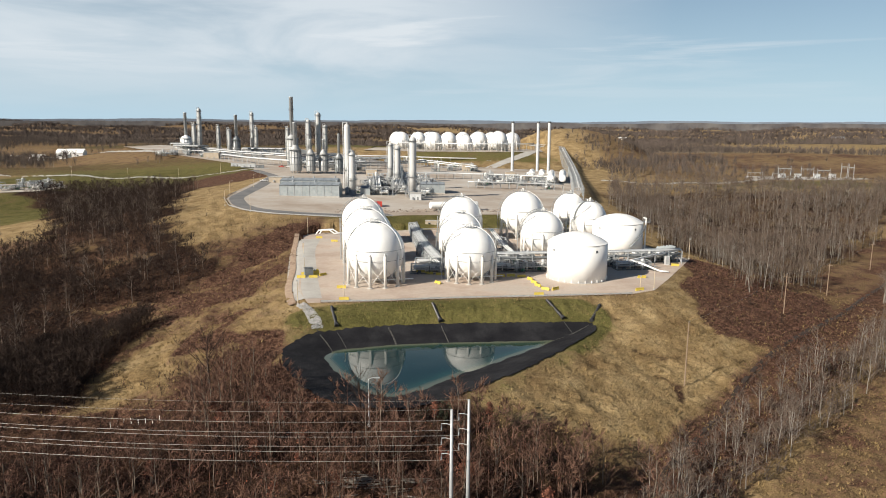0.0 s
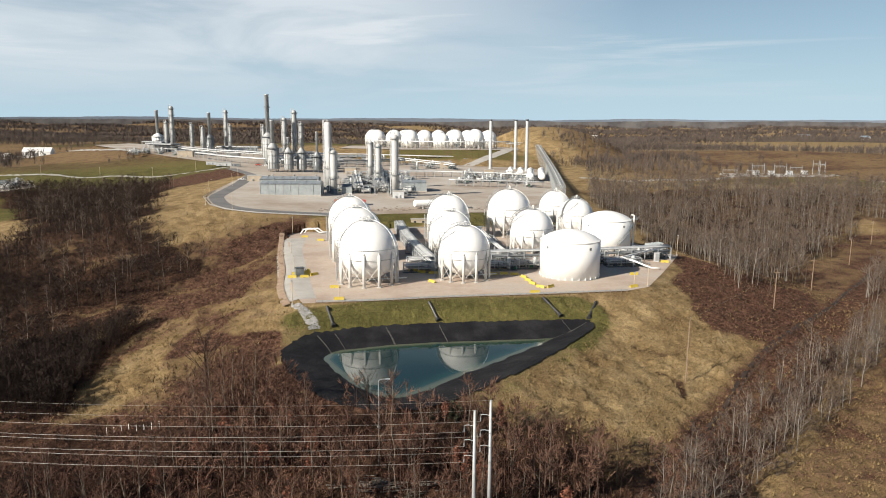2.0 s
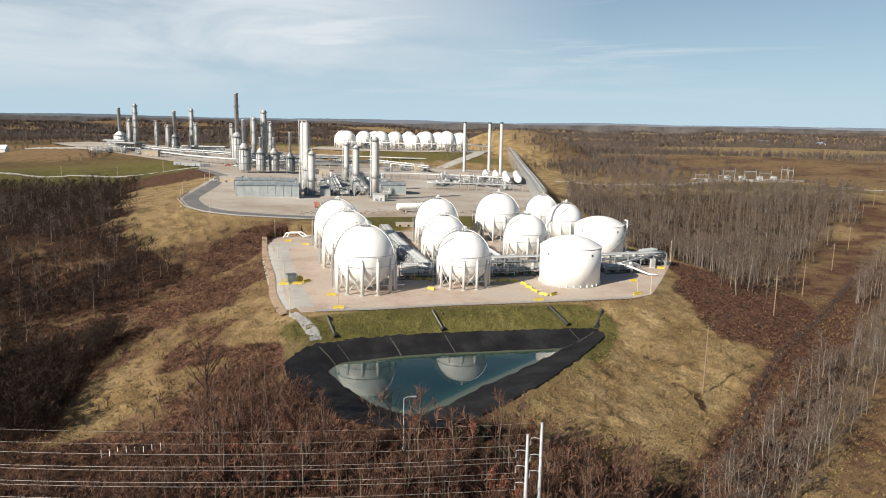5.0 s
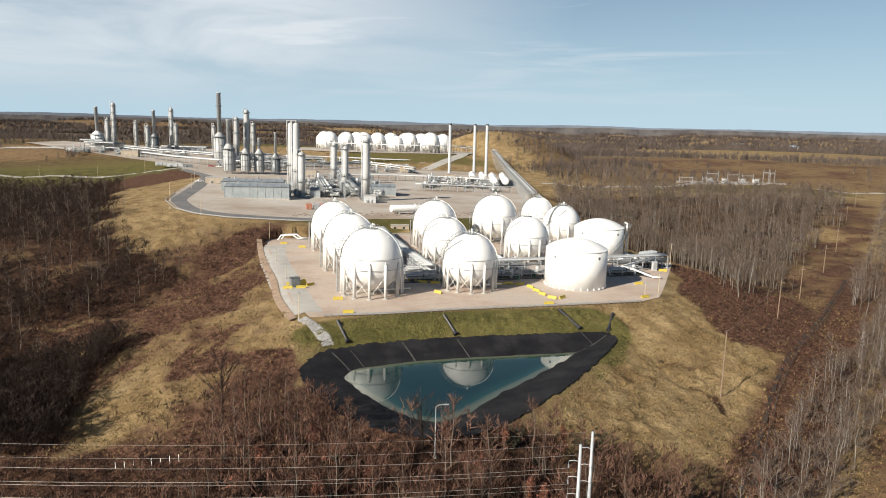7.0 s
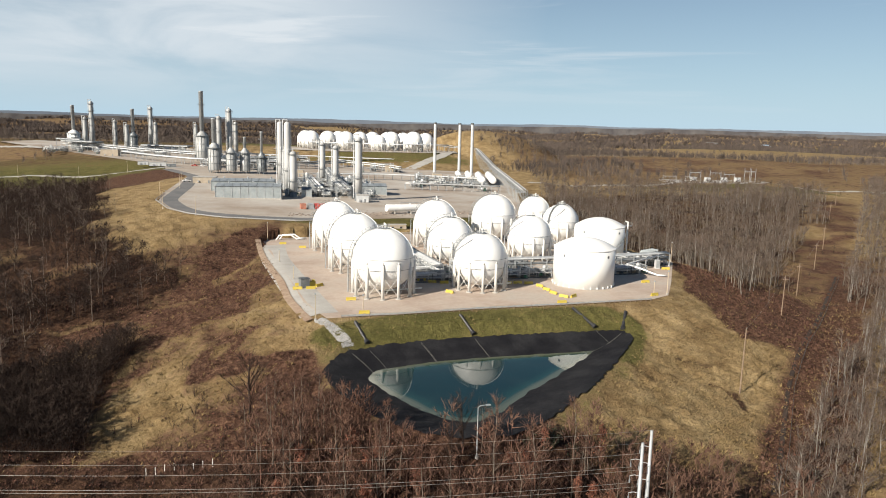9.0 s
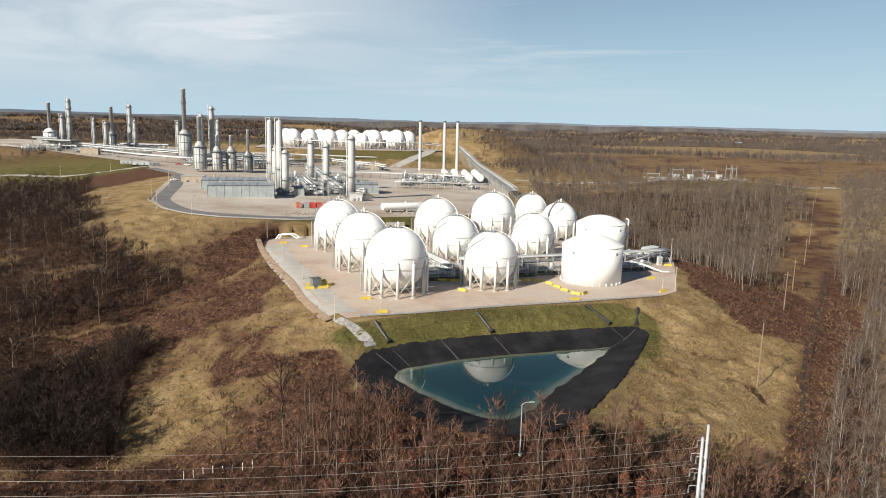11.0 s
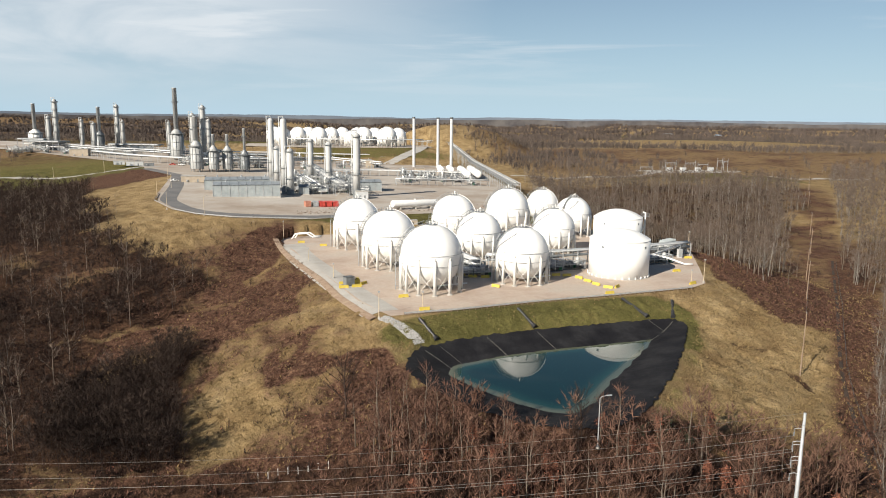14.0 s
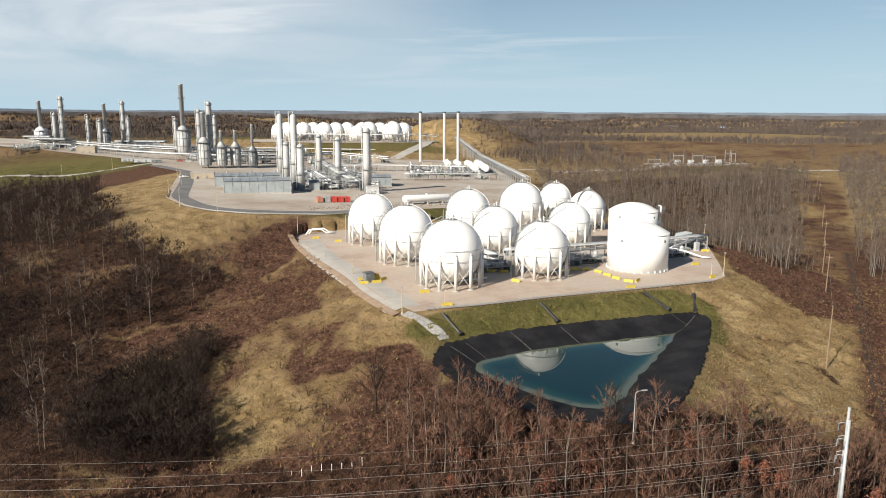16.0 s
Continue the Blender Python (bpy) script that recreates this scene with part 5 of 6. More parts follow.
def tussock(seed, n, width=0.16, rise=0.5):
    rng = np.random.RandomState(seed)
    V, T, M = [], [], []
    for _ in range(n):
        az = rng.uniform(0, 6.28)
        d = np.array((math.cos(az) * 0.8, math.sin(az) * 0.8, rng.uniform(rise, rise + 0.5)))
        k = len(V)
        s = np.array((-math.sin(az), math.cos(az), 0)) * width
        V += [-s, s, d * rng.uniform(0.5, 0.9)]
        T.append((k, k + 1, k + 2))
        M.append(0)
    return np.array(V), np.array(T), np.array(M)


def dry_field(x, y):
    w = 1 - 0.9 * brush_cover(x, y) - 0.85 * green_cover(x, y) - 0.75 * russet_cover(x, y)
    return np.clip(w, 0.0, 1) * clear_of_works(x, y, 2) * (0.35 + 0.65 * smooth(-0.6, 0.6, waves(x, y, 17, 97)))


gx_, gy_ = spread_points(150000, (-150, 170, 88, 380), lambda x, y: dry_field(x, y) * smooth(420, 120, y), 98)
scatter("dry_grass", [tussock(s, 6, 0.10, 0.6) for s in range(6)], gx_, gy_, rs.uniform(0.4, 1.05, len(gx_)), [straw], "tussocks of dry straw-coloured grass", "grass", 99)
kx, ky = spread_points(150000, (-150, 150, 96, 370), lambda x, y: np.clip(russet_cover(x, y) - 0.35, 0, 1) * clear_of_works(x, y, 2) * (0.3 + 0.7 * smooth(-0.5, 0.5, waves(x, y, 13, 98))), 101)
scatter("bramble", [tussock(s, 8, 0.07, 0.8) for s in range(10, 16)], kx, ky, rs.uniform(0.5, 1.2, len(kx)), [bramble], "low red-brown brambles and dead weeds on the slopes", "brambles", 102)

# ---- tank pad furniture ----
RAIL = [(-38.0, 209.6), (-22, 210.8), (3, 215.2), (34, 218.7), (62.5, 222.6)]


def guard_rail(line, label, level=None, spacing=1.9):
    ob = thing("guard_rail", (0, 0, 0), label, "guard rail", "guard rails")
    post_me = Geo().box((0, 0, -0.2), (0.22, 0.22, 1.0)).mesh("post", wood_pole)
    pts = []
    for (ax, ay), (bx, by) in zip(line[:-1], line[1:]):
        m = max(1, round(math.hypot(bx - ax, by - ay) / spacing))
        pts += [(ax + (bx - ax) * i / m, ay + (by - ay) * i / m) for i in range(m)]
    pts.append(line[-1])
    lv = [(level(x, y) if level else ground(x, y)) for x, y in pts]
    for i, ((x, y), z) in enumerate(zip(pts, lv)):
        part("post", post_me, None, ob, at=(x, y, z))
    for (a, za), (b, zb) in zip(zip(pts[:-1], lv[:-1]), zip(pts[1:], lv[1:])):
        g = Geo()
        for h0, h1 in ((0.38, 0.56), (0.62, 0.80)):
            pa, pb = Vector((a[0], a[1], 0)), Vector((b[0], b[1], 0))
            s = (pb - pa).normalized().cross(Vector((0, 0, 1))) * 0.16
            q = [pa + s, pb + s, pb + s * 0.6, pa + s * 0.6]
            zz = [za, zb, zb, za]
            g.add([(p.x, p.y, z + h0) for p, z in zip(q, zz)] + [(p.x, p.y, z + h1) for p, z in zip(q, zz)], [(0, 1, 5, 4), (1, 2, 6, 5), (2, 3, 7, 6), (3, 0, 4, 7), (4, 5, 6, 7), (3, 2, 1, 0)])
        part("beam", g, galvanised, ob)
    return ob


guard_rail(RAIL, "low grey steel guard rail on timber posts at the pad edge", flat)
guard_rail([(-141, 470), (-138, 434), (-124, 399), (-111, 383), (-93, 373.5), (-57, 370.5), (-28, 381)], "steel guard rail on posts along the plant road", plant_level, 2.4)
guard_rail([(-12, 371), (20, 372.5), (60, 381)], "steel guard rail behind the tank pad", flat, 2.4)


def culvert(a, b, label):
    ob = thing("drain_pipe", (0, 0, 0), label, "drain pipe", "slope drains")
    a, b = Vector((a[0], a[1], ground(a[0], a[1]) + 0.42)), Vector((b[0], b[1], ground(b[0], b[1]) + 0.5))
    g = Geo().ribbed(a, b, 0.42, 0.52, 12, int((b - a).length / 0.45))
    part("corrugated_pipe", g, black_pipe, ob)
    w = (b - a).normalized()
    part("end_collar", Geo().cyl(b - w * 0.9, b + w * 0.15, 0.66, 0.7, 12), black_pipe, ob)
    return ob


for a, b in (((-34.2, 206.6, 0.1), (-31.3, 197.4, -4.9)), ((-3.2, 211.5, -0.3), (-0.6, 203.9, -4.8)), ((33.4, 216.3, -0.1), (37.4, 207.4, -4.9)), ((50.2, 214.6, -0.8), (46.0, 206.9, -4.7))):
    culvert(a, b, "black corrugated drain pipe running down the grassy bank")

# riprap chute: loose pale stones
rng = np.random.RandomState(7)
g = Geo()
for _ in range(1500):
    s, w = rng.rand(), rng.uniform(-1, 1)
    x, y = -44.6 + 8.0 * s + w * (0.95 + 0.7 * s) + 0.9 * math.sin(3 * s), 209.4 - 14.2 * s + w * 0.8
    r = rng.uniform(0.14, 0.34)
    z = ground(x, y) + r * 0.3
    q = rng.normal(0, 1, (6, 3))
    pts = [(x + r * (d[0] + q[i][0] * 0.25), y + r * (d[1] + q[i][1] * 0.25), z + r * 0.8 * (d[2] + q[i][2] * 0.2)) for i, d in enumerate(((1, 0, 0), (0, 1, 0), (-1, 0, 0), (0, -1, 0), (0, 0, 1), (0, 0, -1)))]
    g.add(pts, [(0, 1, 4), (1, 2, 4), (2, 3, 4), (3, 0, 4), (1, 0, 5), (2, 1, 5), (3, 2, 5), (0, 3, 5)])
tagged(new("riprap", g.mesh("riprap", riprap_mat)), "pale broken stones filling the drainage chute", "riprap", kind="stuff")


# rubble and spoil along the front of the plant yard
g = Geo()
for _ in range(420):
    x = rng.uniform(-62, 62)
    y = 392 + 0.30 * (x + 20) + abs(rng.normal(0, 7)) + 8
    r = rng.uniform(0.15, 0.8) ** 1.2
    z = ground(x, y) + r * 0.2
    q = rng.normal(0, 1, (6, 3))
    pts = [(x + 1.4 * r * (d[0] + q[i][0] * 0.25), y + r * (d[1] + q[i][1] * 0.25), z + r * 0.7 * (d[2] + q[i][2] * 0.2)) for i, d in enumerate(((1, 0, 0), (0, 1, 0), (-1, 0, 0), (0, -1, 0), (0, 0, 1), (0, 0, -1)))]
    g.add(pts, [(0, 1, 4), (1, 2, 4), (2, 3, 4), (3, 0, 4), (1, 0, 5), (2, 1, 5), (3, 2, 5), (0, 3, 5)])
rubble_mat = material("spoil_rubble", [(0.13, 0.10, 0.08), (0.26, 0.21, 0.17)], 0.5, 0.95, island=0.3)
tagged(new("rubble", g.mesh("rubble", rubble_mat)), "grey-brown rubble and spoil along the yard edge", "rubble", kind="stuff")


def barrier(x, y, rz, big=1.0):
    """A yellow concrete traffic barrier."""
    ob = thing("traffic_barrier", (x, y, 0.07), "yellow painted concrete traffic barrier on the gravel", "barrier", "traffic barriers", radians(rz))
    prof = [(-0.42, 0), (0.42, 0), (0.40, 0.18), (0.20, 0.45), (0.13, 0.95), (-0.13, 0.95), (-0.20, 0.45), (-0.40, 0.18)]
    L = 1.55 * big
    g = Geo().add([(-L, a, b) for a, b in prof] + [(L, a, b) for a, b in prof], [tuple((i, (i + 1) % 8, (i + 1) % 8 + 8, i + 8)) for i in range(8)] + [tuple(range(7, -1, -1)), tuple(range(8, 16))])
    part("block", g, yellow_paint, ob)
    part("drain_slot", Geo().box((0, -0.43, 0.0), (0.7, 0.04, 0.12)), dark_steel, ob)
    return ob


for x, y, rz in ((-34.5, 229.7, 4), (-31.3, 213.2, 3), (-1.7, 237.5, -50), (-8.5, 257.1, -8), (-5.2, 253.6, -8), (-1.0, 252.1, 0), (21.3, 249.6, 2), (25.2, 250.3, 2), (28.9, 249, -4), (31.6, 244.5, -62), (32.3, 239, -62),
                 (33.0, 233.8, -62), (34.8, 228.6, -40), (31.5, 220.9, 5), (38.2, 228.8, 40), (73.2, 248.9, 6), (66.7, 228.6, 20), (93.1, 272.2, -12), (-52.4, 329.4, 0), (-61.6, 339.8, 5)):
    barrier(x, y, rz)

unit = thing("generator_unit", (-48.4, 249.2, 0.07), "grey equipment cabin with a yellow skid among barriers", "generator", "", radians(20))
part("cabin", Geo().box((-0.9, 0.6, 0.25), (3.0, 2.6, 2.7)), grey_steel, unit)
part("cabin_roof", Geo().box((-0.9, 0.6, 2.95), (3.2, 2.8, 0.12)), dark_steel, unit)
part("skid", Geo().box((0, 0.4, 0.0), (6.2, 2.8, 0.25)), dark_steel, unit)
part("hood", Geo().box((1.9, 0.9, 0.25), (2.2, 1.8, 1.5)).box((2.4, 0.9, 1.75), (0.8, 1.0, 0.5)), yellow_paint, unit)
part("exhaust", Geo().cyl((1.2, 0.2, 1.7), (1.2, 0.2, 2.6), 0.08, 0.08, 8), dark_steel, unit)
for x, y, rz in ((-51.5, 246.0, 0), (-47.2, 246.4, 8), (-44.4, 250.2, 45), (-51.0, 251.6, 5)):
    barrier(x, y, rz)


def light_pole(x, y, h, label, arm=True, z=None, mat=None, rz=0.0):
    z0 = ground(x, y) if z is None else z
    ob = thing("light_pole", (x, y, z0), label, "light pole", "light poles", radians(rz))
    part("base", Geo().lathe((0, 0, -0.2), [(0.35, 0), (0.35, 0.7)], 10), concrete, ob)
    part("pole", Geo().cyl((0, 0, 0.4), (0, 0, h), 0.13, 0.08, 8), mat or galvanised, ob)
    if arm:
        part("arm", Geo().tube([(0, 0, h), (0.5, 0, h + 0.35), (1.6, 0, h + 0.45)], 0.06, 6), mat or galvanised, ob)
        part("lamp_head", Geo().box((1.9, 0, h + 0.36), (0.9, 0.34, 0.16)), galvanised, ob)
    else:
        part("floodlight", Geo().box((0, -0.12, h), (0.5, 0.35, 0.4)), galvanised, ob)
    return ob


light_pole(-15, 133.8, 10.0, "tall grey street lamp with one arm beside the pond")
tan_pole = material("tan_pole_paint", [(0.42, 0.34, 0.24), (0.52, 0.43, 0.31)], 0.8, 0.7)
for x, y, h in ((-45.2, 209.7, 7.5), (-69.3, 350.7, 8.5), (72, 230.2, 8.0), (105.2, 291, 8.5), (-53.5, 262, 5), (-60.5, 296, 5), (-31.5, 215, 5.0), (67.4, 230.5, 4.5), (-40, 300, 7)):
    light_pole(x, y, h, "slim tan light pole at the edge of the tank pad", False, mat=tan_pole)
for x, y in ((-138.5, 505), (-139, 450), (-127, 401), (-107, 381.6), (-148, 560), (-40, 372)):
    light_pole(x, y, 9.0, "slim light pole beside the plant road", True, plant_level(x, y), tan_pole, 40)
for x, y in ((-250, 655), (-213, 664), (-190, 672), (-300, 660), (-360, 672)):
    light_pole(x, y, 9.5, "slim light pole along the gravel road", False, mat=tan_pole)

# ---- pipe racks ----


def pipe_rack(line, width, h, pipes, label, level=None, tiers=1, every=8.0, r=0.28, z_line=None):
    """A rack of pipes on steel bents along a line of plan points."""
    ob = thing("pipe_rack", (0, 0, 0), label, "pipe rack", "pipe racks")
    pts = []
    for i in range(len(line) - 1):
        (ax, ay), (bx, by) = line[i], line[i + 1]
        m = max(1, round(math.hypot(bx - ax, by - ay) / every))
        for k in range(m):
            s = k / m
            z = None if z_line is None else z_line[i] + (z_line[i + 1] - z_line[i]) * s
            pts.append((ax + (bx - ax) * s, ay + (by - ay) * s, z))
    pts.append((*line[-1], None if z_line is None else z_line[-1]))
    tops = []
    for i, (x, y, zt) in enumerate(pts):
        a, b = pts[max(0, i - 1)], pts[min(len(pts) - 1, i + 1)]
        d = Vector((b[0] - a[0], b[1] - a[1], 0)).normalized()
        s = Vector((-d.y, d.x, 0)) * width / 2
        z0 = level(x, y) if level else ground(x, y)
        zt = z0 + h if zt is None else zt
        tops.append((Vector((x, y, zt)), s))
        for sg in (-1, 1):
            part("column", Geo().box((x + s.x * sg, y + s.y * sg, z0 - 0.1), (0.32, 0.32, zt - z0 + 0.15)), galvanised, ob)
        for k in range(tiers):
            zz = zt - k * 1.9
            part("beam", Geo().cyl((x - s.x, y - s.y, zz), (x + s.x, y + s.y, zz), 0.18, 0.18, 4), galvanised, ob)
        if i % 3 == 0 and zt - z0 > 3:
            part("cross_brace", Geo().cyl((x - s.x, y - s.y, z0), (x + s.x, y + s.y, zt), 0.09, 0.09, 4), galvanised, ob)
    rnd = random.Random(len(pts) * 7 + pipes)
    for t in range(tiers):
        for k in range(pipes):
            f = (k + 0.5) / pipes * 1.8 - 0.9
            rr = r * rnd.choice((0.6, 0.8, 1.0, 1.35))
            m = rnd.choice((silver_pipe, silver_pipe, white_paint, galvanised, grey_steel))
            part("pipe", Geo().tube([p + s * f + Vector((0, 0, rr + 0.18 - t * 1.9)) for p, s in tops], rr, 7), m, ob, smooth=True)
    return ob


pipe_rack([(4, 266), (22, 267.5), (48, 270.5), (68, 273), (97, 279)], 3.4, 5.2, 4, "steel rack carrying white pipes across the tank pad", flat, 2, 6.5, 0.34)
pipe_rack([(-2, 262), (-7, 290), (-12, 325), (-16, 366)], 4.8, 4.6, 9, "steel rack carrying pipes between the sphere rows", flat, 3, 5.0, 0.19)
pipe_rack([(29, 268), (26, 300), (24, 345)], 3.0, 4.2, 3, "steel pipe rack running back between the spheres", flat, 1, 6.5)
pipe_rack([(98, 500), (118, 620), (138, 750), (156, 925), (120, 985)], 7.5, 8, 5, "long elevated pipe rack leading up to the far spheres", plant_level, 2, 10, 0.26, z_line=(13, 14.5, 17, 33, 35))
pipe_rack([(-246, 775), (-205, 735), (-168, 716), (-120, 705)], 4.5, 5.5, 4, "elevated rack with a large white pipe across the plant", plant_level, 1, 10, 0.55)
pipe_rack([(-120, 705), (-60, 735), (-20, 790)], 5, 6, 5, "elevated pipe rack behind the heaters", plant_level, 2, 10, 0.4)
pipe_rack([(-28, 800), (0, 770), (34, 728)], 4.5, 6.5, 4, "trussed pipe bridge across the yard", plant_level, 2, 6, 0.35)
pipe_rack([(-42, 640), (-37, 575), (-34, 520), (-30, 474)], 9, 8.5, 8, "broad pipe rack through the middle of the process area", plant_level, 2, 7, 0.32)
pipe_rack([(-54, 560), (-50, 520), (-46, 482)], 6, 6, 6, "pipe rack beside the absorber columns", plant_level, 2, 7, 0.3)
pipe_rack([(-36, 620), (10, 640), (60, 645), (104, 640)], 5, 4.5, 5, "low pipe rack across the gravel yard", plant_level, 1, 9, 0.4)
pipe_rack([(20, 560), (60, 563), (98, 566)], 4, 4.5, 4, "low rack of white pipes by the horizontal vessels", plant_level, 1, 7, 0.35)
pipe_rack([(-240, 810), (-200, 800), (-150, 780)], 8, 7.5, 6, "pipe rack among the western columns", plant_level, 2, 9, 0.4)
pipe_rack([(-330, 880), (-290, 850), (-240, 815)], 7, 7.5, 6, "pipe rack in front of the western coolers", plant_level, 2, 9, 0.4)
pipe_rack([(-150, 690), (-140, 760), (-130, 830)], 7, 8, 6, "pipe rack beside the tall furnace", plant_level, 2, 9, 0.4)
pipe_rack([(-130, 830), (-60, 850), (20, 860), (70, 880)], 5, 6, 5, "pipe rack at the rear of the plant", plant_level, 1, 12, 0.45)
pipe_rack([(-60, 985), (0, 946), (60, 918), (120, 935)], 6, 9, 4, "pipe rack along the distant sphere terrace", lambda x, y: 26.5, 1, 14, 0.5)

# ---- manifolds and skids ----


def skid(seed, L, W, H, label, dark=False, group="process skids"):
    """A framed equipment skid with a vessel, pipe loops, valves and a small platform."""
    rnd = random.Random(seed)
    ob = thing("process_skid", (0, 0, 0), label, "process skid", group)
    steel = dark_steel if dark else grey_steel
    part("base_frame", Geo().box((0, -W / 2, 0), (L, 0.3, 0.35)).box((0, W / 2, 0), (L, 0.3, 0.35)).box((-L / 2, 0, 0), (0.3, W, 0.35)).box((L / 2, 0, 0), (0.3, W, 0.35)), steel, ob)
    for sx in (-1, 0, 1):
        for sy in (-1, 1):
            part("post", Geo().box((sx * L / 2 * 0.97, sy * W / 2, 0.3), (0.22, 0.22, H)), galvanised if rnd.random() < 0.6 else steel, ob)
    for z in (H * 0.55, H):
        part("deck_beam", Geo().box((0, -W / 2, z), (L, 0.22, 0.25)).box((0, W / 2, z), (L, 0.22, 0.25)).box((-L / 2, 0, z), (0.22, W, 0.25)).box((L / 2, 0, z), (0.22, W, 0.25)).box((0, 0, z), (0.22, W, 0.25)), galvanised, ob)
    part("grating", Geo().box((L * 0.25, 0, H * 0.55), (L * 0.45, W * 0.95, 0.12)), grey_steel, ob)
    part("handrail", Geo().rail([(L * 0.03, -W * 0.47, H * 0.55), (L * 0.48, -W * 0.47, H * 0.55), (L * 0.48, W * 0.47, H * 0.55), (L * 0.03, W * 0.47, H * 0.55)], 1.1), galvanised, ob)
    r = W * rnd.uniform(0.15, 0.22)
    part("vessel", Geo().lying((-L * 0.42, W * 0.15, 1.0 + r), (L * 0.12, W * 0.15, 1.0 + r), r), rnd.choice((white_paint, cladding, silver_pipe)), ob, smooth=True)
    part("drum", Geo().lathe((L * 0.3, -W * 0.1, 0.3), [(r * 0.8, 0), (r * 0.8, H * 1.1), (r * 0.4, H * 1.1 + r * 0.5)], 12), rnd.choice((cladding, white_paint)), ob, smooth=True)
    for k in range(rnd.randint(7, 10)):
        x0, y0 = rnd.uniform(-L / 2, L / 2), rnd.uniform(-W / 2, W / 2)
        z1, x1, y1 = rnd.uniform(1.2, H * 1.15), rnd.uniform(-L / 2, L / 2), rnd.uniform(-W / 2, W / 2)
        pr = rnd.choice((0.12, 0.18, 0.26))
        part("pipe", Geo().tube([(x0, y0, 0.4), (x0, y0, z1), (x1, y0, z1), (x1, y1, z1), (x1, y1, rnd.uniform(0.4, z1))], pr, 6), rnd.choice((silver_pipe, white_paint, galvanised, grey_steel)), ob, smooth=True)
    for k in range(3):
        x0, y0 = rnd.uniform(-L / 2, L / 2), rnd.uniform(-W / 2, W / 2)
        part("pump", Geo().cyl((x0, y0, 0.9), (x0 + 1.3, y0, 0.9), 0.4, 0.4, 10).box((x0 + 0.6, y0, 0.35), (1.6, 0.7, 0.3)), rnd.choice((green_paint, steel, steel)), ob)
    return ob


skids = [skid(1, 12, 6, 5.0, "grey steel process skid with pipes, vessel and platform"), skid(2, 9, 5, 6.5, "tall framed process skid crowded with silver pipes"), skid(3, 14, 7, 4.0, "low process skid with pumps and pipe loops"),
         skid(4, 10, 6, 5.5, "dark framed process skid with silver vessel", True), skid(5, 16, 6, 3.5, "long pump and pipe skid on gravel", True)]
plots = []
prng = random.Random(17)


def fill(x0, x1, y0, y1, n, gap):
    """Scatter skid plots over a rectangle of the yard, apart from one another."""
    tries = 0
    got = 0
    while got < n and tries < 900:
        tries += 1
        x, y = prng.uniform(x0, x1), prng.uniform(y0, y1)
        if all(math.hypot(x - a, (y - b)) > gap for a, b in plots):
            plots.append((x, y))
            got += 1


fill(-60, -14, 482, 620, 42, 8.6)
fill(30, 98, 575, 665, 18, 11.5)
fill(-165, -85, 700, 830, 22, 15)
fill(-335, -210, 800, 940, 31, 14.5)
fill(-60, 50, 660, 760, 4, 22)
fill(-85, 60, 800, 870, 6, 20)
for i, (x, y) in enumerate(plots):
    m = pose(x, y, plant_level(x, y) + 0.07, 0, 0, prng.choice((0, 90, 180, 270)) + prng.uniform(-2, 2))
    if i < 5:
        skids[i].matrix_basis = m
    else:
        copy_thing(skids[i % 5], m)
pad_skids = [skid(21, 14, 5, 3.0, "dark pipe manifold skid between the sphere tanks", True, "manifold skids"), skid(22, 12, 5, 3.4, "pipe manifold with valves beneath the rack", True, "manifold skids")]
for i, (x, y, rz) in enumerate(((-4, 268, 0), (-6, 282, 90), (-9, 300, 90), (-13, 345, 90), (24, 260, 0), (33, 279, 60), (74, 266, 8), (82, 282, 8), (88, 290, 0), (-10, 320, 90), (27, 318, 90), (58, 325, 0), (17, 267, 0), (35, 262, 0), (62, 272, 8), (66, 281, 8), (-5, 256, 0), (92, 283, 8), (22, 277, 0))):
    m = pose(x, y, 0.07, 0, 0, rz)
    if i < 2:
        pad_skids[i].matrix_basis = m
    else:
        copy_thing(pad_skids[i % 2], m)

arch = thing("loop_pipe", (-60.5, 352, 0.07), "white pipe loops rising from the back of the pad", "pipework")
for k in range(2):
    part("pipe", Geo().tube([(-5 + k * 1.5, k * 2.2, 0), (-3.5 + k * 1.5, k * 2.2, 2.2), (2 + k * 1.5, k * 2.2, 2.4), (4.5 + k * 1.5, k * 2.2, 0.6), (8 + k, k * 2.2, 0.6)], 0.36, 10), white_paint, arch, smooth=True)
drop = thing("transfer_pipe", (0, 0, 0), "white transfer pipe stepping down to the gravel", "pipework")
part("pipe", Geo().tube([(97, 279, 5.6), (74, 268, 3.0), (77, 262, 2.8), (83, 259, 0.6), (86, 258, 0.6)], 0.34, 10), white_paint, drop, smooth=True)
part("support", Geo().box((77, 262, 0), (0.4, 0.4, 2.5)), galvanised, drop)
trailer = thing("office_trailer", (-5, 377, 0.4), "tan site trailer behind the spheres", "trailer")
part("body", Geo().box((0, 0, 0.9), (9.5, 3.0, 3.0)), tan_paint, trailer)
part("roof", Geo().box((0, 0, 3.9), (9.8, 3.3, 0.18)), concrete, trailer)
part("skirting", Geo().box((0, 0, -0.4), (9.2, 2.8, 1.3)), grey_steel, trailer)
for x in (-2.5, 2.0):
    part("window", Geo().box((x, -1.52, 2.0), (1.2, 0.06, 1.0)), glass_dark, trailer)
cabin = thing("valve_cabinet", (90.5, 274.5, 0.07), "pale metal valve cabinet at the pad corner", "cabinet")
part("body", Geo().box((0, 0, 0), (1.8, 1.4, 3.6)), silver_pipe, cabin)
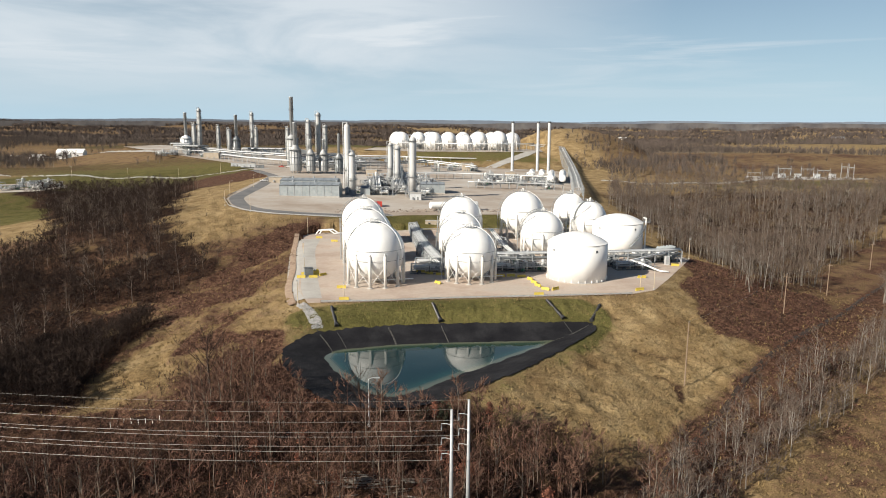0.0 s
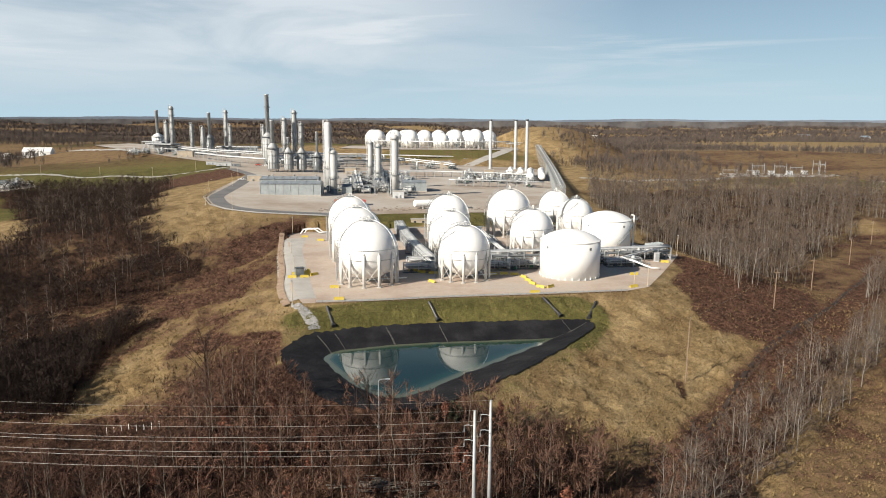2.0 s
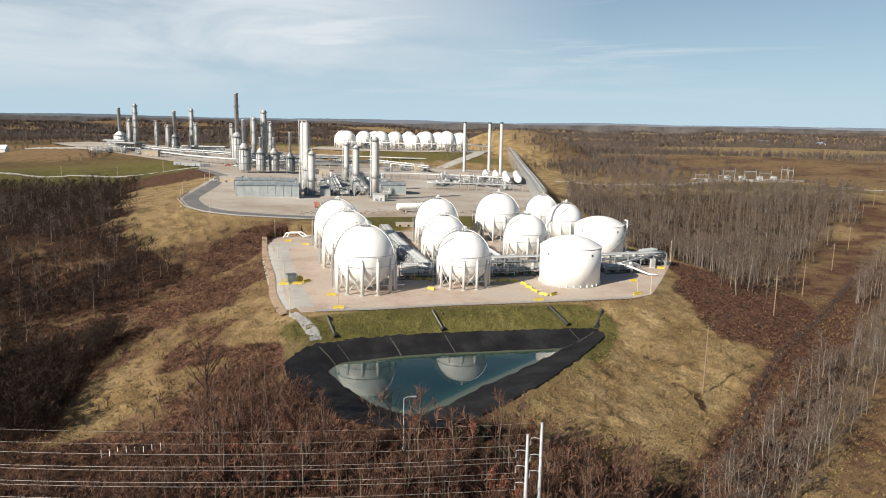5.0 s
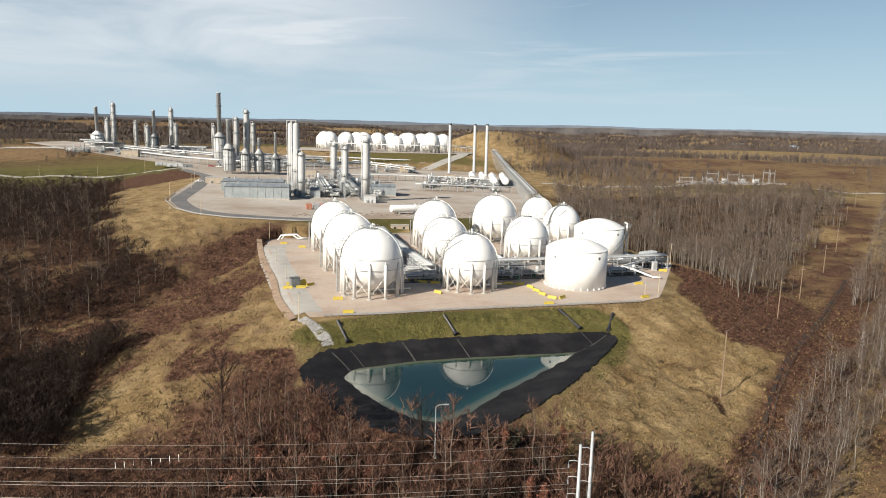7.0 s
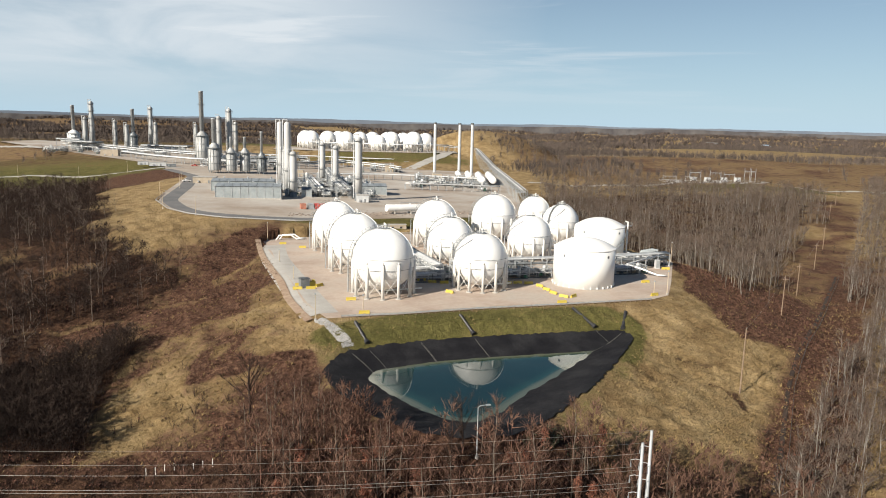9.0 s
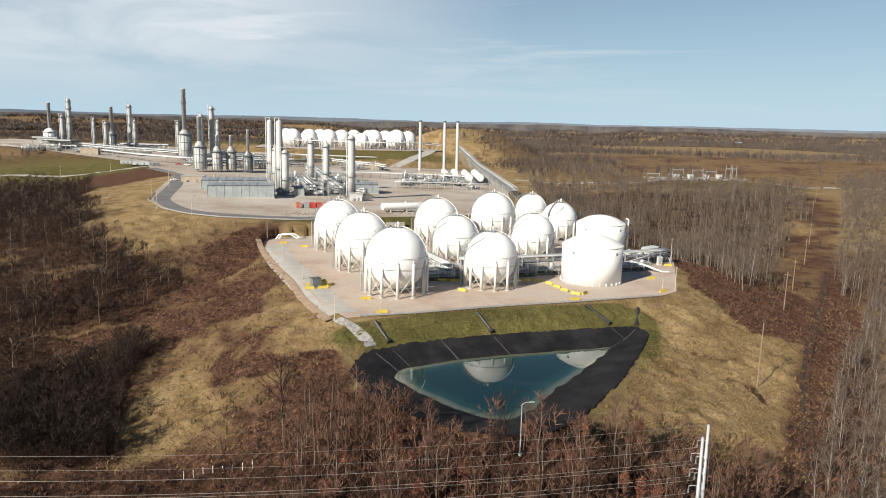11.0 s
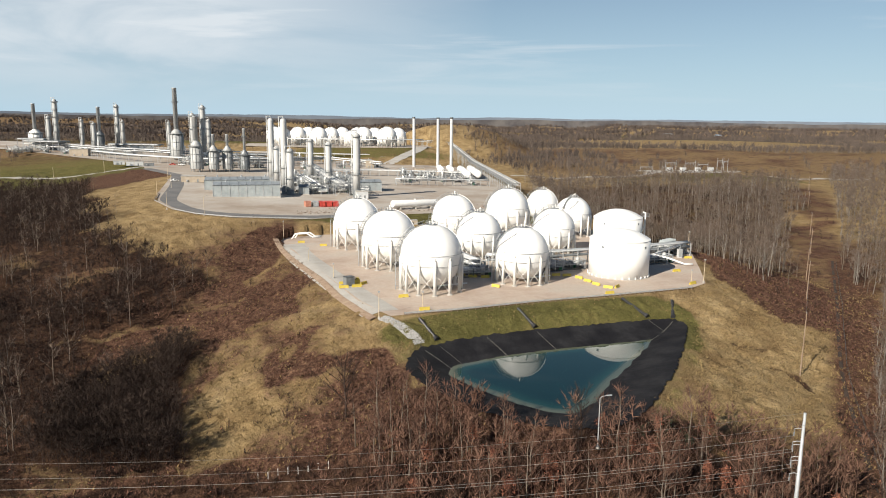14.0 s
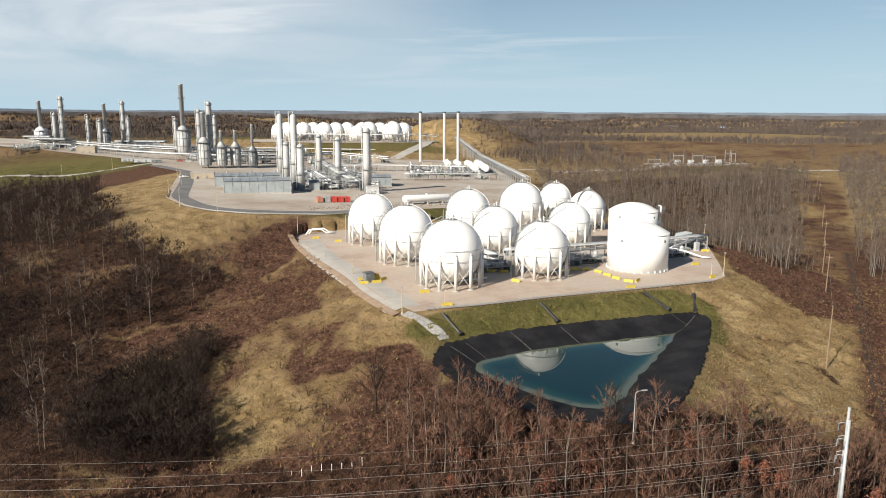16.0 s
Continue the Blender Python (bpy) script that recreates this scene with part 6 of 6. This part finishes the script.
part("door", Geo().box((0, -0.72, 0.3), (1.4, 0.05, 2.9)), galvanised, cabin)
for k in range(5):
    fin = thing("cooler_panel", (92 + k * 1.6, 290 + k * 0.9, 2.6), "tilted grey-blue cooler panel on a frame", "cooler panel", "cooler panels", radians(20))
    part("panel", Geo().add([(-1.0, -2, 0), (-0.7, -2, 0), (0.6, -2, 2.2), (0.3, -2, 2.2), (-1.0, 2, 0), (-0.7, 2, 0), (0.6, 2, 2.2), (0.3, 2, 2.2)], [(3, 2, 1, 0), (4, 5, 6, 7), (0, 1, 5, 4), (1, 2, 6, 5), (2, 3, 7, 6), (3, 0, 4, 7)]), shed_wall, fin)
    part("frame", Geo().box((0, -1.6, -2.6), (0.2, 0.2, 2.8)).box((0, 1.6, -2.6), (0.2, 0.2, 2.8)), galvanised, fin)

# ---- plant buildings and vessels ----


def shed(x0, x1, y0, y1, h, bays, label):
    """A long metal-clad shed with posts and panels."""
    z = plant_level((x0 + x1) / 2, y0)
    ob = thing("compressor_shed", ((x0 + x1) / 2, (y0 + y1) / 2, z), label, "shed", "compressor sheds")
    L, D = x1 - x0, y1 - y0
    part("plinth", Geo().box((0, 0, -0.8), (L + 0.6, D + 0.6, 1.2)), concrete, ob)
    bw = L / bays
    for k in range(bays):
        cx = -L / 2 + bw * (k + 0.5)
        part("wall_panel", Geo().box((cx, -D / 2, 0.4), (bw - 0.25, 0.18, h - 0.4)), shed_wall, ob)
        part("rear_panel", Geo().box((cx, D / 2, 0.4), (bw - 0.25, 0.18, h - 0.4)), shed_wall, ob)
        q = bw / 2 - 0.10
        part("roof_panel", Geo().add([(cx - q, -D / 2 - 0.3, h), (cx + q, -D / 2 - 0.3, h), (cx + q, 0, h + 1.5), (cx - q, 0, h + 1.5), (cx + q, D / 2 + 0.3, h), (cx - q, D / 2 + 0.3, h),
                                      (cx - q, -D / 2 - 0.3, h - 0.15), (cx + q, -D / 2 - 0.3, h - 0.15), (cx + q, D / 2 + 0.3, h - 0.15), (cx - q, D / 2 + 0.3, h - 0.15)],
                                     [(0, 1, 2, 3), (3, 2, 4, 5), (6, 7, 1, 0), (5, 4, 8, 9), (9, 8, 7, 6), (0, 3, 5, 9, 6), (1, 7, 8, 4, 2)]), shed_roof, ob)
        if k % 3 == 1:
            part("roof_vent", Geo().lathe((cx, 0, h + 1.4), [(0.5, 0), (0.5, 0.8), (0.75, 0.9), (0.3, 1.3)], 10), galvanised, ob)
    for k in range(bays + 1):
        part("post", Geo().box((-L / 2 + bw * k, -D / 2 - 0.1, 0.2), (0.3, 0.35, h - 0.2)), galvanised, ob)
    for s in (-1, 1):
        part("end_wall", Geo().add([(s * L / 2, -D / 2, 0.4), (s * L / 2, D / 2, 0.4), (s * L / 2, D / 2, h), (s * L / 2, 0, h + 1.35), (s * L / 2, -D / 2, h)] + [(s * (L / 2 - 0.15), a, b) for a, b in ((-D / 2, 0.4), (D / 2, 0.4), (D / 2, h), (0, h + 1.35), (-D / 2, h))],
                                  [(0, 1, 2, 3, 4), (9, 8, 7, 6, 5), (0, 5, 6, 1), (1, 6, 7, 2), (2, 7, 8, 3), (3, 8, 9, 4), (4, 9, 5, 0)]), shed_wall, ob)
    part("eaves_gutter", Geo().box((0, -D / 2 - 0.35, h - 0.2), (L, 0.2, 0.2)), dark_steel, ob)
    return ob


shed(-109, -69.5, 460, 476, 7.6, 8, "long pale metal-clad compressor shed with panelled walls")
shed(-117, -76, 496, 512, 7.2, 8, "second pale metal-clad compressor shed behind the first")
shed(-17, 1, 509, 522, 6.5, 4, "dark teal-grey clad equipment shed beside a column")
shed(-57.5, -51, 480, 487, 5.0, 2, "small grey metal equipment house")


def hut(x, y, w, d, h, mat, label, rz=0.0, z=None):
    z0 = plant_level(x, y) if z is None else z
    ob = thing("equipment_hut", (x, y, z0 + 0.05), label, "hut", "", radians(rz))
    part("wall", Geo().box((0, 0, 0), (w, d, h)), mat, ob)
    part("roof", Geo().box((0, 0, h), (w + 0.5, d + 0.5, 0.3)), concrete, ob)
    part("door", Geo().box((w * 0.2, -d / 2 - 0.03, 0), (1.1, 0.06, 2.1)), grey_steel, ob)
    part("air_unit", Geo().box((-w * 0.25, -d / 2 - 0.4, 0.6), (1.0, 0.8, 1.3)), galvanised, ob)
    return ob


hut(-18.5, 464.5, 7.5, 6, 4.5, silver_pipe, "white block-shaped equipment house by a column")
hut(-129, 548, 16, 9, 4.2, tan_paint, "low tan block control building")
hut(-262, 790, 17, 9, 6.5, tan_paint, "tan block building at the western plant")
hut(-206, 690, 9, 4, 3.2, silver_pipe, "low white portable cabin on gravel", 8)
hut(-192, 684, 14, 5, 3.4, silver_pipe, "long white portable cabin on gravel", 6)
hut(-180, 682, 8, 3, 2.6, grey_steel, "dark low equipment container on gravel", 8)
hut(-66, 640, 10, 7, 5.5, tan_paint, "tan switch house in the process yard")
hut(66, 690, 9, 6, 4.5, tan_paint, "tan switch house near the flares")
hut(-228, 935, 26, 10, 6, silver_pipe, "long pale warehouse behind the columns", 8)
hut(-190, 950, 20, 9, 5, grey_steel, "grey metal building behind the columns", 8)
hut(24, 742, 8, 7, 7, tan_paint, "tan rounded-corner pump house by the ramp")

for i, (x, y, m, lab) in enumerate(((-54.8, 420.5, rust_paint, "faded red-brown open container on the yard edge"), (-50.5, 421.6, galvanised, "grey container on the yard edge"), (-46.8, 421.5, red_paint, "red container standing on the yard edge"), (-43, 422, red_paint, "red container standing on the yard edge"), (-39.2, 422.6, red_paint, "red container standing on the yard edge"))):
    ob = thing("container", (x, y, plant_level(x, y) + 0.07), lab, "container", "containers", radians(8))
    part("body", Geo().box((0, 0, 0.15), (3.1, 6.0, 2.6)), m, ob)
    part("lid_frame", Geo().box((0, -2.95, 2.75), (3.2, 0.2, 0.15)).box((0, 2.95, 2.75), (3.2, 0.2, 0.15)).box((-1.5, 0, 2.75), (0.2, 6.0, 0.15)).box((1.5, 0, 2.75), (0.2, 6.0, 0.15)), m, ob)
    for k in range(4):
        part("side_rib", Geo().box((-1.2 + 0.8 * k, -3.03, 0.15), (0.16, 0.08, 2.6)), m, ob)
    part("skid_rails", Geo().box((-1, 0, -0.05), (0.25, 6.0, 0.2)).box((1, 0, -0.05), (0.25, 6.0, 0.2)), dark_steel, ob)


def bullet(a, b, r, label, legs=2):
    """A horizontal pressure vessel on saddles."""
    a, b = Vector(a), Vector(b)
    z0 = min(a.z, b.z)
    ob = thing("horizontal_vessel", (0, 0, 0), label, "pressure vessel", "horizontal vessels")
    up_ = Vector((0, 0, r + 1.2))
    part("shell", Geo().lying(a + up_, b + up_, r, 24), white_paint, ob, smooth=True)
    d = (b - a).normalized()
    rz = math.atan2(d.y, d.x)
    for k in range(legs):
        p = a.lerp(b, 0.15 + 0.7 * k / (legs - 1))
        part("saddle", Geo().box(p, (0.8, r * 1.7, 1.9), rz), concrete, ob)
    p = a.lerp(b, 0.5)
    part("manway", Geo().lathe((p.x, p.y, p.z + r * 2 + 1.1), [(0.5, 0), (0.5, 0.5), (0.65, 0.5), (0.65, 0.7)], 12), white_paint, ob)
    part("top_pipe", Geo().tube([a.lerp(b, 0.3) + Vector((0, 0, r * 2 + 1.1)), a.lerp(b, 0.3) + Vector((0, 0, r * 2 + 2.2)), a.lerp(b, 0.7) + Vector((0, 0, r * 2 + 2.2)), a.lerp(b, 0.7) + Vector((0, 0, r * 2 + 1.1))], 0.15, 6), galvanised, ob)
    return ob


pv = lambda x, y, dz=0.0: (x, y, plant_level(x, y) + dz)
bullet(pv(-7.5, 411), pv(20.5, 422), 2.1, "long white horizontal pressure vessel on saddles", 3)
bullet(pv(96.5, 624), pv(108.5, 695), 3.4, "white horizontal pressure vessel with rounded ends", 3)
bullet(pv(108.5, 632), pv(121, 704), 3.4, "white horizontal pressure vessel with rounded ends", 3)
bullet(pv(86.5, 684), pv(91, 712), 2.9, "shorter white horizontal pressure vessel", 2)
bullet(pv(97, 686), pv(101.5, 714), 2.9, "shorter white horizontal pressure vessel", 2)


def air_cooler(x, y, L, W, h, label, rz=0.0):
    """A bank of fan coolers on a steel frame."""
    ob = thing("air_cooler", (x, y, plant_level(x, y) + 0.05), label, "air cooler", "air coolers", radians(rz))
    n = max(2, int(L / 9))
    for i in range(n + 1):
        for s in (-1, 1):
            part("column", Geo().box((-L / 2 + L * i / n, s * W / 2, 0), (0.4, 0.4, h)), galvanised, ob)
    part("tube_bundle", Geo().box((0, 0, h), (L, W, 1.6)), grey_steel, ob)
    part("walkway", Geo().box((0, -W / 2 - 0.8, h + 0.2), (L, 1.2, 0.15)).rail([(-L / 2, -W / 2 - 1.3, h + 0.35), (L / 2, -W / 2 - 1.3, h + 0.35)], 1.1), galvanised, ob)
    for i in range(n):
        cx = -L / 2 + L * (i + 0.5) / n
        part("fan_ring", Geo().lathe((cx, 0, h - 0.9), [(W * 0.28, 0), (W * 0.42, 0.9)], 16), dark_steel, ob)
        part("header_box", Geo().box((cx, -W / 2 - 0.1, h + 0.4), (L / n * 0.85, 0.5, 0.8)), silver_pipe, ob)
    part("lower_pipe", Geo().cyl((-L / 2, 0, h * 0.45), (L / 2, 0, h * 0.45), 0.5, 0.5, 8), silver_pipe, ob)
    return ob


air_cooler(-312, 862, 62, 13, 9, "long dark bank of fan coolers on a steel frame", -42)
air_cooler(-335, 905, 50, 13, 9, "dark bank of fan coolers on a steel frame", -42)
air_cooler(-225, 880, 60, 12, 8, "bank of fan coolers behind the columns", -20)
air_cooler(-100, 690, 46, 11, 8, "bank of fan coolers behind the vertical heaters", 5)
air_cooler(-90, 760, 60, 12, 8, "bank of fan coolers in the middle plant", 12)


def pickup(x, y, z, rz, label, mat):
    ob = thing("pickup_truck", (x, y, z), label, "pickup truck", "", radians(rz))
    body = [(-2.8, 0.55), (2.75, 0.55), (2.8, 1.0), (1.5, 1.15), (0.9, 1.85), (-0.7, 1.9), (-0.9, 1.2), (-2.8, 1.2)]
    g = Geo().add([(a, -0.95, b) for a, b in body] + [(a, 0.95, b) for a, b in body], [(i, (i + 1) % 8, (i + 1) % 8 + 8, i + 8) for i in range(8)] + [tuple(range(7, -1, -1)), tuple(range(8, 16))])
    part("body", g, mat, ob)
    part("side_window", Geo().box((0.1, 0, 1.25), (1.3, 1.94, 0.5)), glass_dark, ob)
    for wx_ in (-1.8, 1.8):
        for s in (-1, 1):
            part("wheel", Geo().cyl((wx_, s * 0.72, 0.4), (wx_, s * 0.98, 0.4), 0.4, 0.4, 14), black_pipe, ob)
    return ob


pickup(-142, 548, plant_level(-142, 548) + 0.07, 25, "white pickup truck parked on the gravel", white_paint)
pickup(-163, 700, plant_level(-163, 700) + 0.07, 5, "red truck parked beside the furnace", red_paint)
pickup(-155, 697, plant_level(-155, 697) + 0.07, 5, "white pickup truck parked beside a red one", white_paint)

# ---- power line ----


def steel_pole(x, y, top, arms, label):
    z0 = ground(x, y)
    ob = thing("power_pole", (x, y, z0), label, "power pole", "power poles")
    h = top - z0
    part("shaft", Geo().cyl((0, 0, -0.3), (0, 0, h), 0.40, 0.20, 12), galvanised, ob, smooth=True)
    ends = []
    for k, (dz, reach) in enumerate(arms):
        arm = part("arm", Geo().tube([(0, 0, h - dz), (reach * 0.55, 0.0, h - dz + 0.25), (reach, 0.0, h - dz + 0.2)], 0.05, 6), silver_pipe, ob)
        part("insulator", Geo().lathe((reach, 0, h - dz - 0.9), [(0.05, 0), (0.14, 0.1), (0.05, 0.2), (0.14, 0.3), (0.05, 0.4), (0.14, 0.5), (0.05, 0.6), (0.05, 1.1)], 8), grey_steel, arm)
        ends.append(Vector((x + reach, y, z0 + h - dz - 0.9)))
    ends.append(Vector((x, y, z0 + h)))
    return ends


def wire(a, b, sag, r, label):
    pts = [a.lerp(b, s) - Vector((0, 0, 4 * sag * s * (1 - s))) for s in [i / 28 for i in range(29)]]
    ob = new("power_wire", Geo().tube(pts, r, 4).mesh("power_wire", wire_mat))
    return tagged(ob, label, "power line", "power lines")


wire_mat = material("bare_aluminium_wire", [(0.28, 0.27, 0.25), (0.38, 0.36, 0.33)], 0.3, 0.4, 0.6)
first = steel_pole(1.5, 102.3, 10.1, ((2.6, -1.6), (5.0, -1.6), (7.6, -1.6)), "tapered galvanised steel power pole")
second = steel_pole(4.3, 105.3, 10.5, ((2.6, -1.6), (5.2, -1.6), (7.8, -1.6)), "tapered galvanised steel power pole beside its twin")
for ends, dy in ((first, 0.0), (second, 3.0)):
    for i, p in enumerate(ends):
        top = i == len(ends) - 1
        wire(p, Vector((-160, 117 + dy, p.z + 3.8)), 4.0, 0.014 if top else 0.024, "thin pale overhead shield wire" if top else "pale overhead power conductor")


def wood_power_pole(x, y, h, label, arm=0.0):
    z0 = ground(x, y)
    ob = thing("utility_pole", (x, y, z0), label, "utility pole", "utility poles")
    part("shaft", Geo().cyl((0, 0, -0.3), (0.1, 0, h), 0.19, 0.12, 8), wood_pole, ob)
    if arm:
        part("crossarm", Geo().box((0.1, 0, h - 1.2), (arm, 0.15, 0.18), radians(-42)), wood_pole, ob)
    part("insulator", Geo().lathe((0.1, 0, h), [(0.06, 0), (0.1, 0.15), (0.04, 0.35)], 6), grey_steel, ob)
    return z0 + h


line_pts = []
for x, y, h in ((63.2, 172, 17.4), (119, 234.3, 14.5), (160, 281, 14), (214, 340, 14), (262, 395, 14), (325, 470, 14), (390, 545, 14)):
    z = wood_power_pole(x, y, h, "weathered wooden utility pole in the field cut", 2.2 if x > 100 else 0)
    line_pts.append(Vector((x, y, z)))
for a, b in zip(line_pts[:-1], line_pts[1:]):
    wire(a, b, 1.2, 0.015, "thin overhead wire between wooden poles")

# fence and narrow dark strip along the field cut
cut_line = [(36, 120), (57, 146), (80, 176), (102.6, 201.5), (135, 236), (170, 275), (215, 325)]
dark_brown = material("dark_brown", [(0.016, 0.010, 0.007), (0.045, 0.028, 0.019)], 0.5, 1.0)
strip("field_path", cut_line, 1.1, dark_brown, "narrow dark strip along the field fence", "path", 0.10)
fence = thing("field_fence", (0, 0, 0), "old wire fence on grey timber posts beside the dark strip", "fence")
fence_pts = []
for (ax, ay), (bx_, by_) in zip(cut_line[:-1], cut_line[1:]):
    m = round(math.hypot(bx_ - ax, by_ - ay) / 4)
    fence_pts += [(ax + (bx_ - ax) * i / m + 1.2, ay + (by_ - ay) * i / m - 1.0) for i in range(m)]
fence_post = Geo().cyl((0, 0, -0.2), (0, 0, 1.5), 0.09, 0.08, 6).mesh("post", dark_brown)
tops = []
for x, y in fence_pts:
    z = ground(x, y)
    part("post", fence_post, None, fence, at=(x, y, z))
    tops.append(Vector((x, y, z)))
for h in (0.6, 1.0, 1.4):
    part("wire", Geo().tube([p + Vector((0, 0, h)) for p in tops], 0.02, 4), dark_steel, fence)

# survey stakes and cut logs in the near brush
for k in range(8):
    x, y = -77.5 + 1.9 * k, 152.2 - 0.55 * k
    part_stake = tagged(part("survey_stake", Geo().box((0, 0, -0.1), (0.09, 0.09, 1.5)).box((0, 0, 1.4), (0.11, 0.11, 0.15)), white_paint, at=(x, y, ground(x, y))), "white plastic marker post in the brush", "marker post", "marker posts")
log_rng = random.Random(3)
for k in range(38):
    x, y = -14 + log_rng.gauss(0, 6.0), 117.5 + log_rng.gauss(0, 1.6)
    L, a = log_rng.uniform(2.5, 7), log_rng.gauss(0.05, 0.16)
    z = ground(x, y) + 0.2 + 0.25 * log_rng.random()
    d = Vector((math.cos(a), math.sin(a), log_rng.gauss(0, 0.02))) * L / 2
    tagged(part("felled_log", Geo().cyl(-d, d, log_rng.uniform(0.07, 0.16), 0.06, 6), pale_bark, at=(x, y, z)), "pale weathered felled log in the brush", "log", "felled logs")

# ---- substation, farm and distant buildings ----
sub_level = 10.0
sheet("substation_pad", SUBSTATION, lambda x, y: sub_level, limestone_road, "pale gravel substation pad in a brown field", "gravel pad")


def gantry(x, y, w, h, label):
    ob = thing("substation_gantry", (x, y, ground(x, y)), label, "gantry", "substation gantries")
    for s in (-1, 1):
        part("leg", Geo().cyl((s * w / 2, -0.5, 0), (s * w / 2, 0, h), 0.15, 0.12, 5).cyl((s * w / 2, 0.5, 0), (s * w / 2, 0, h), 0.15, 0.12, 5), galvanised, ob)
    part("beam", Geo().box((0, 0, h * 0.75), (w, 0.5, 0.4)), galvanised, ob)
    for k in range(3):
        part("insulator", Geo().cyl((-w / 3 + k * w / 3, 0, h * 0.75 - 1.6), (-w / 3 + k * w / 3, 0, h * 0.75), 0.16, 0.16, 6), grey_steel, ob)
    return ob


for x, y, w, h in ((300, 668, 14, 6), (330, 672, 12, 11), (350, 668, 12, 11), (368, 672, 12, 9), (386, 669, 6, 14), (391, 666, 5, 14), (318, 660, 10, 6)):
    gantry(x, y, w, h, "grey steel substation gantry with insulators")
for x, y in ((324, 664), (338, 662), (356, 662), (372, 664)):
    hut(x, y, 5, 4, 4, silver_pipe, "pale substation transformer on the gravel", 0, max(sub_level, ground(x, y)) + 0.1)


def barn(x, y, w, d, h, mat, roof_mat, label, rz):
    ob = thing("farm_building", (x, y, ground(x, y)), label, "building", "distant buildings", radians(rz))
    part("wall", Geo().box((0, 0, -1), (w, d, h + 1)), mat, ob)
    part("roof", Geo().add([(-w / 2 - 0.6, -d / 2 - 0.6, h), (w / 2 + 0.6, -d / 2 - 0.6, h), (w / 2 + 0.6, 0, h + d * 0.3), (-w / 2 - 0.6, 0, h + d * 0.3), (-w / 2 - 0.6, d / 2 + 0.6, h), (w / 2 + 0.6, d / 2 + 0.6, h)], [(0, 1, 2, 3), (3, 2, 5, 4), (0, 3, 4), (1, 5, 2), (0, 4, 5, 1)]), roof_mat, ob)
    part("door", Geo().box((0, -d / 2 - 0.06, 0), (w * 0.15, 0.1, h * 0.7)), grey_steel, ob)
    for k in (-0.35, 0.3):
        part("window", Geo().box((w * k, -d / 2 - 0.06, h * 0.4), (w * 0.08, 0.1, h * 0.25)), glass_dark, ob)


blue_roof = material("pale_blue_roof", [(0.30, 0.45, 0.60), (0.40, 0.55, 0.70)], 0.2, 0.5)
barn(-512, 960, 34, 18, 7, white_paint, tank_paint, "long white metal barn beyond the plant", 10)
barn(-548, 940, 20, 12, 5, white_paint, tank_paint, "low white metal barn beyond the plant", 10)
barn(1215, 1856, 26, 15, 7, white_paint, blue_roof, "white farmhouse with a pale blue roof", 20)
barn(1030, 1830, 30, 16, 6, tan_paint, grey_steel, "tan farm building among far fields", -15)
barn(330, 2100, 34, 18, 8, white_paint, tank_paint, "distant white farm building on the ridge", 0)
barn(420, 2160, 26, 14, 7, white_paint, grey_steel, "distant white house on the ridge", 30)
barn(640, 2500, 30, 16, 7, white_paint, tank_paint, "far white farm building", 10)
barn(90, 1750, 36, 16, 8, white_paint, tank_paint, "distant white building behind the spheres", 5)
barn(115, 1790, 20, 14, 10, white_paint, tank_paint, "distant white building behind the spheres", -10)

# equipment lot at the far west
lot_level = 3.0
sheet("equipment_lot", LOT, lambda x, y: lot_level, plant_gravel, "pale gravel equipment lot on the western slope", "gravel yard")
for i, (x, y) in enumerate(((-338, 575), (-346, 590), (-356, 572), (-366, 600), (-350, 615), (-378, 585), (-340, 604), (-368, 625))):
    copy_thing(skids[(i * 2) % 5], pose(x, y, lot_level + 0.07, 0, 0, 35 * i))

# ---- far ridges that close the view ----


def ridge(name, far, low, high, mat, label, seed):
    az = np.radians(np.arange(-180, 180.01, 0.25))
    x, y = far * np.sin(az), far * np.cos(az)
    deg = np.degrees(az)
    el = high - 0.16 * smooth(18, 48, np.abs(deg - 4)) + 0.05 * waves(deg * 10, deg * 0, 140, seed) + 0.022 * waves(deg * 10, deg * 0, 27, seed + 1) + 0.008 * waves(deg * 10, deg * 0, 6, seed + 2)
    top = EYE + far * np.tan(np.radians(el))
    v = np.concatenate([np.stack([x, y, np.full(len(az), low)], 1), np.stack([x, y, top], 1), np.stack([x * 1.02, y * 1.02, top - 30], 1)])
    n = len(az)
    k = np.arange(n - 1)
    q = np.concatenate([np.stack([k, k + 1, k + 1 + n, k + n], 1), np.stack([k + n, k + n + 1, k + 1 + 2 * n, k + 2 * n], 1)])
    tagged(new(name, array_mesh(name, v, q, mat)), label, "backdrop", kind="structure")


# both ridge colours hold distance haze: greyed near, blued far
near_ridge_mat = material("haze_grey_ridge", [(0.055, 0.052, 0.055), (0.085, 0.080, 0.080), (0.11, 0.105, 0.10)], 0.012, 1.0, detail=10, spec=0.0)
far_ridge_mat = material("haze_blue_ridge", [(0.105, 0.125, 0.158), (0.135, 0.155, 0.185)], 0.006, 1.0, detail=10, spec=0.0)
ridge("backdrop_far_ridge", 4700, -20, 0.80, far_ridge_mat, "far wooded ridge on the horizon, coloured blue-grey as haze", 70)
ridge("backdrop_near_ridge", 4100, -20, 0.62, near_ridge_mat, "wooded brown-grey ridge below the horizon, greyed as by haze", 75)
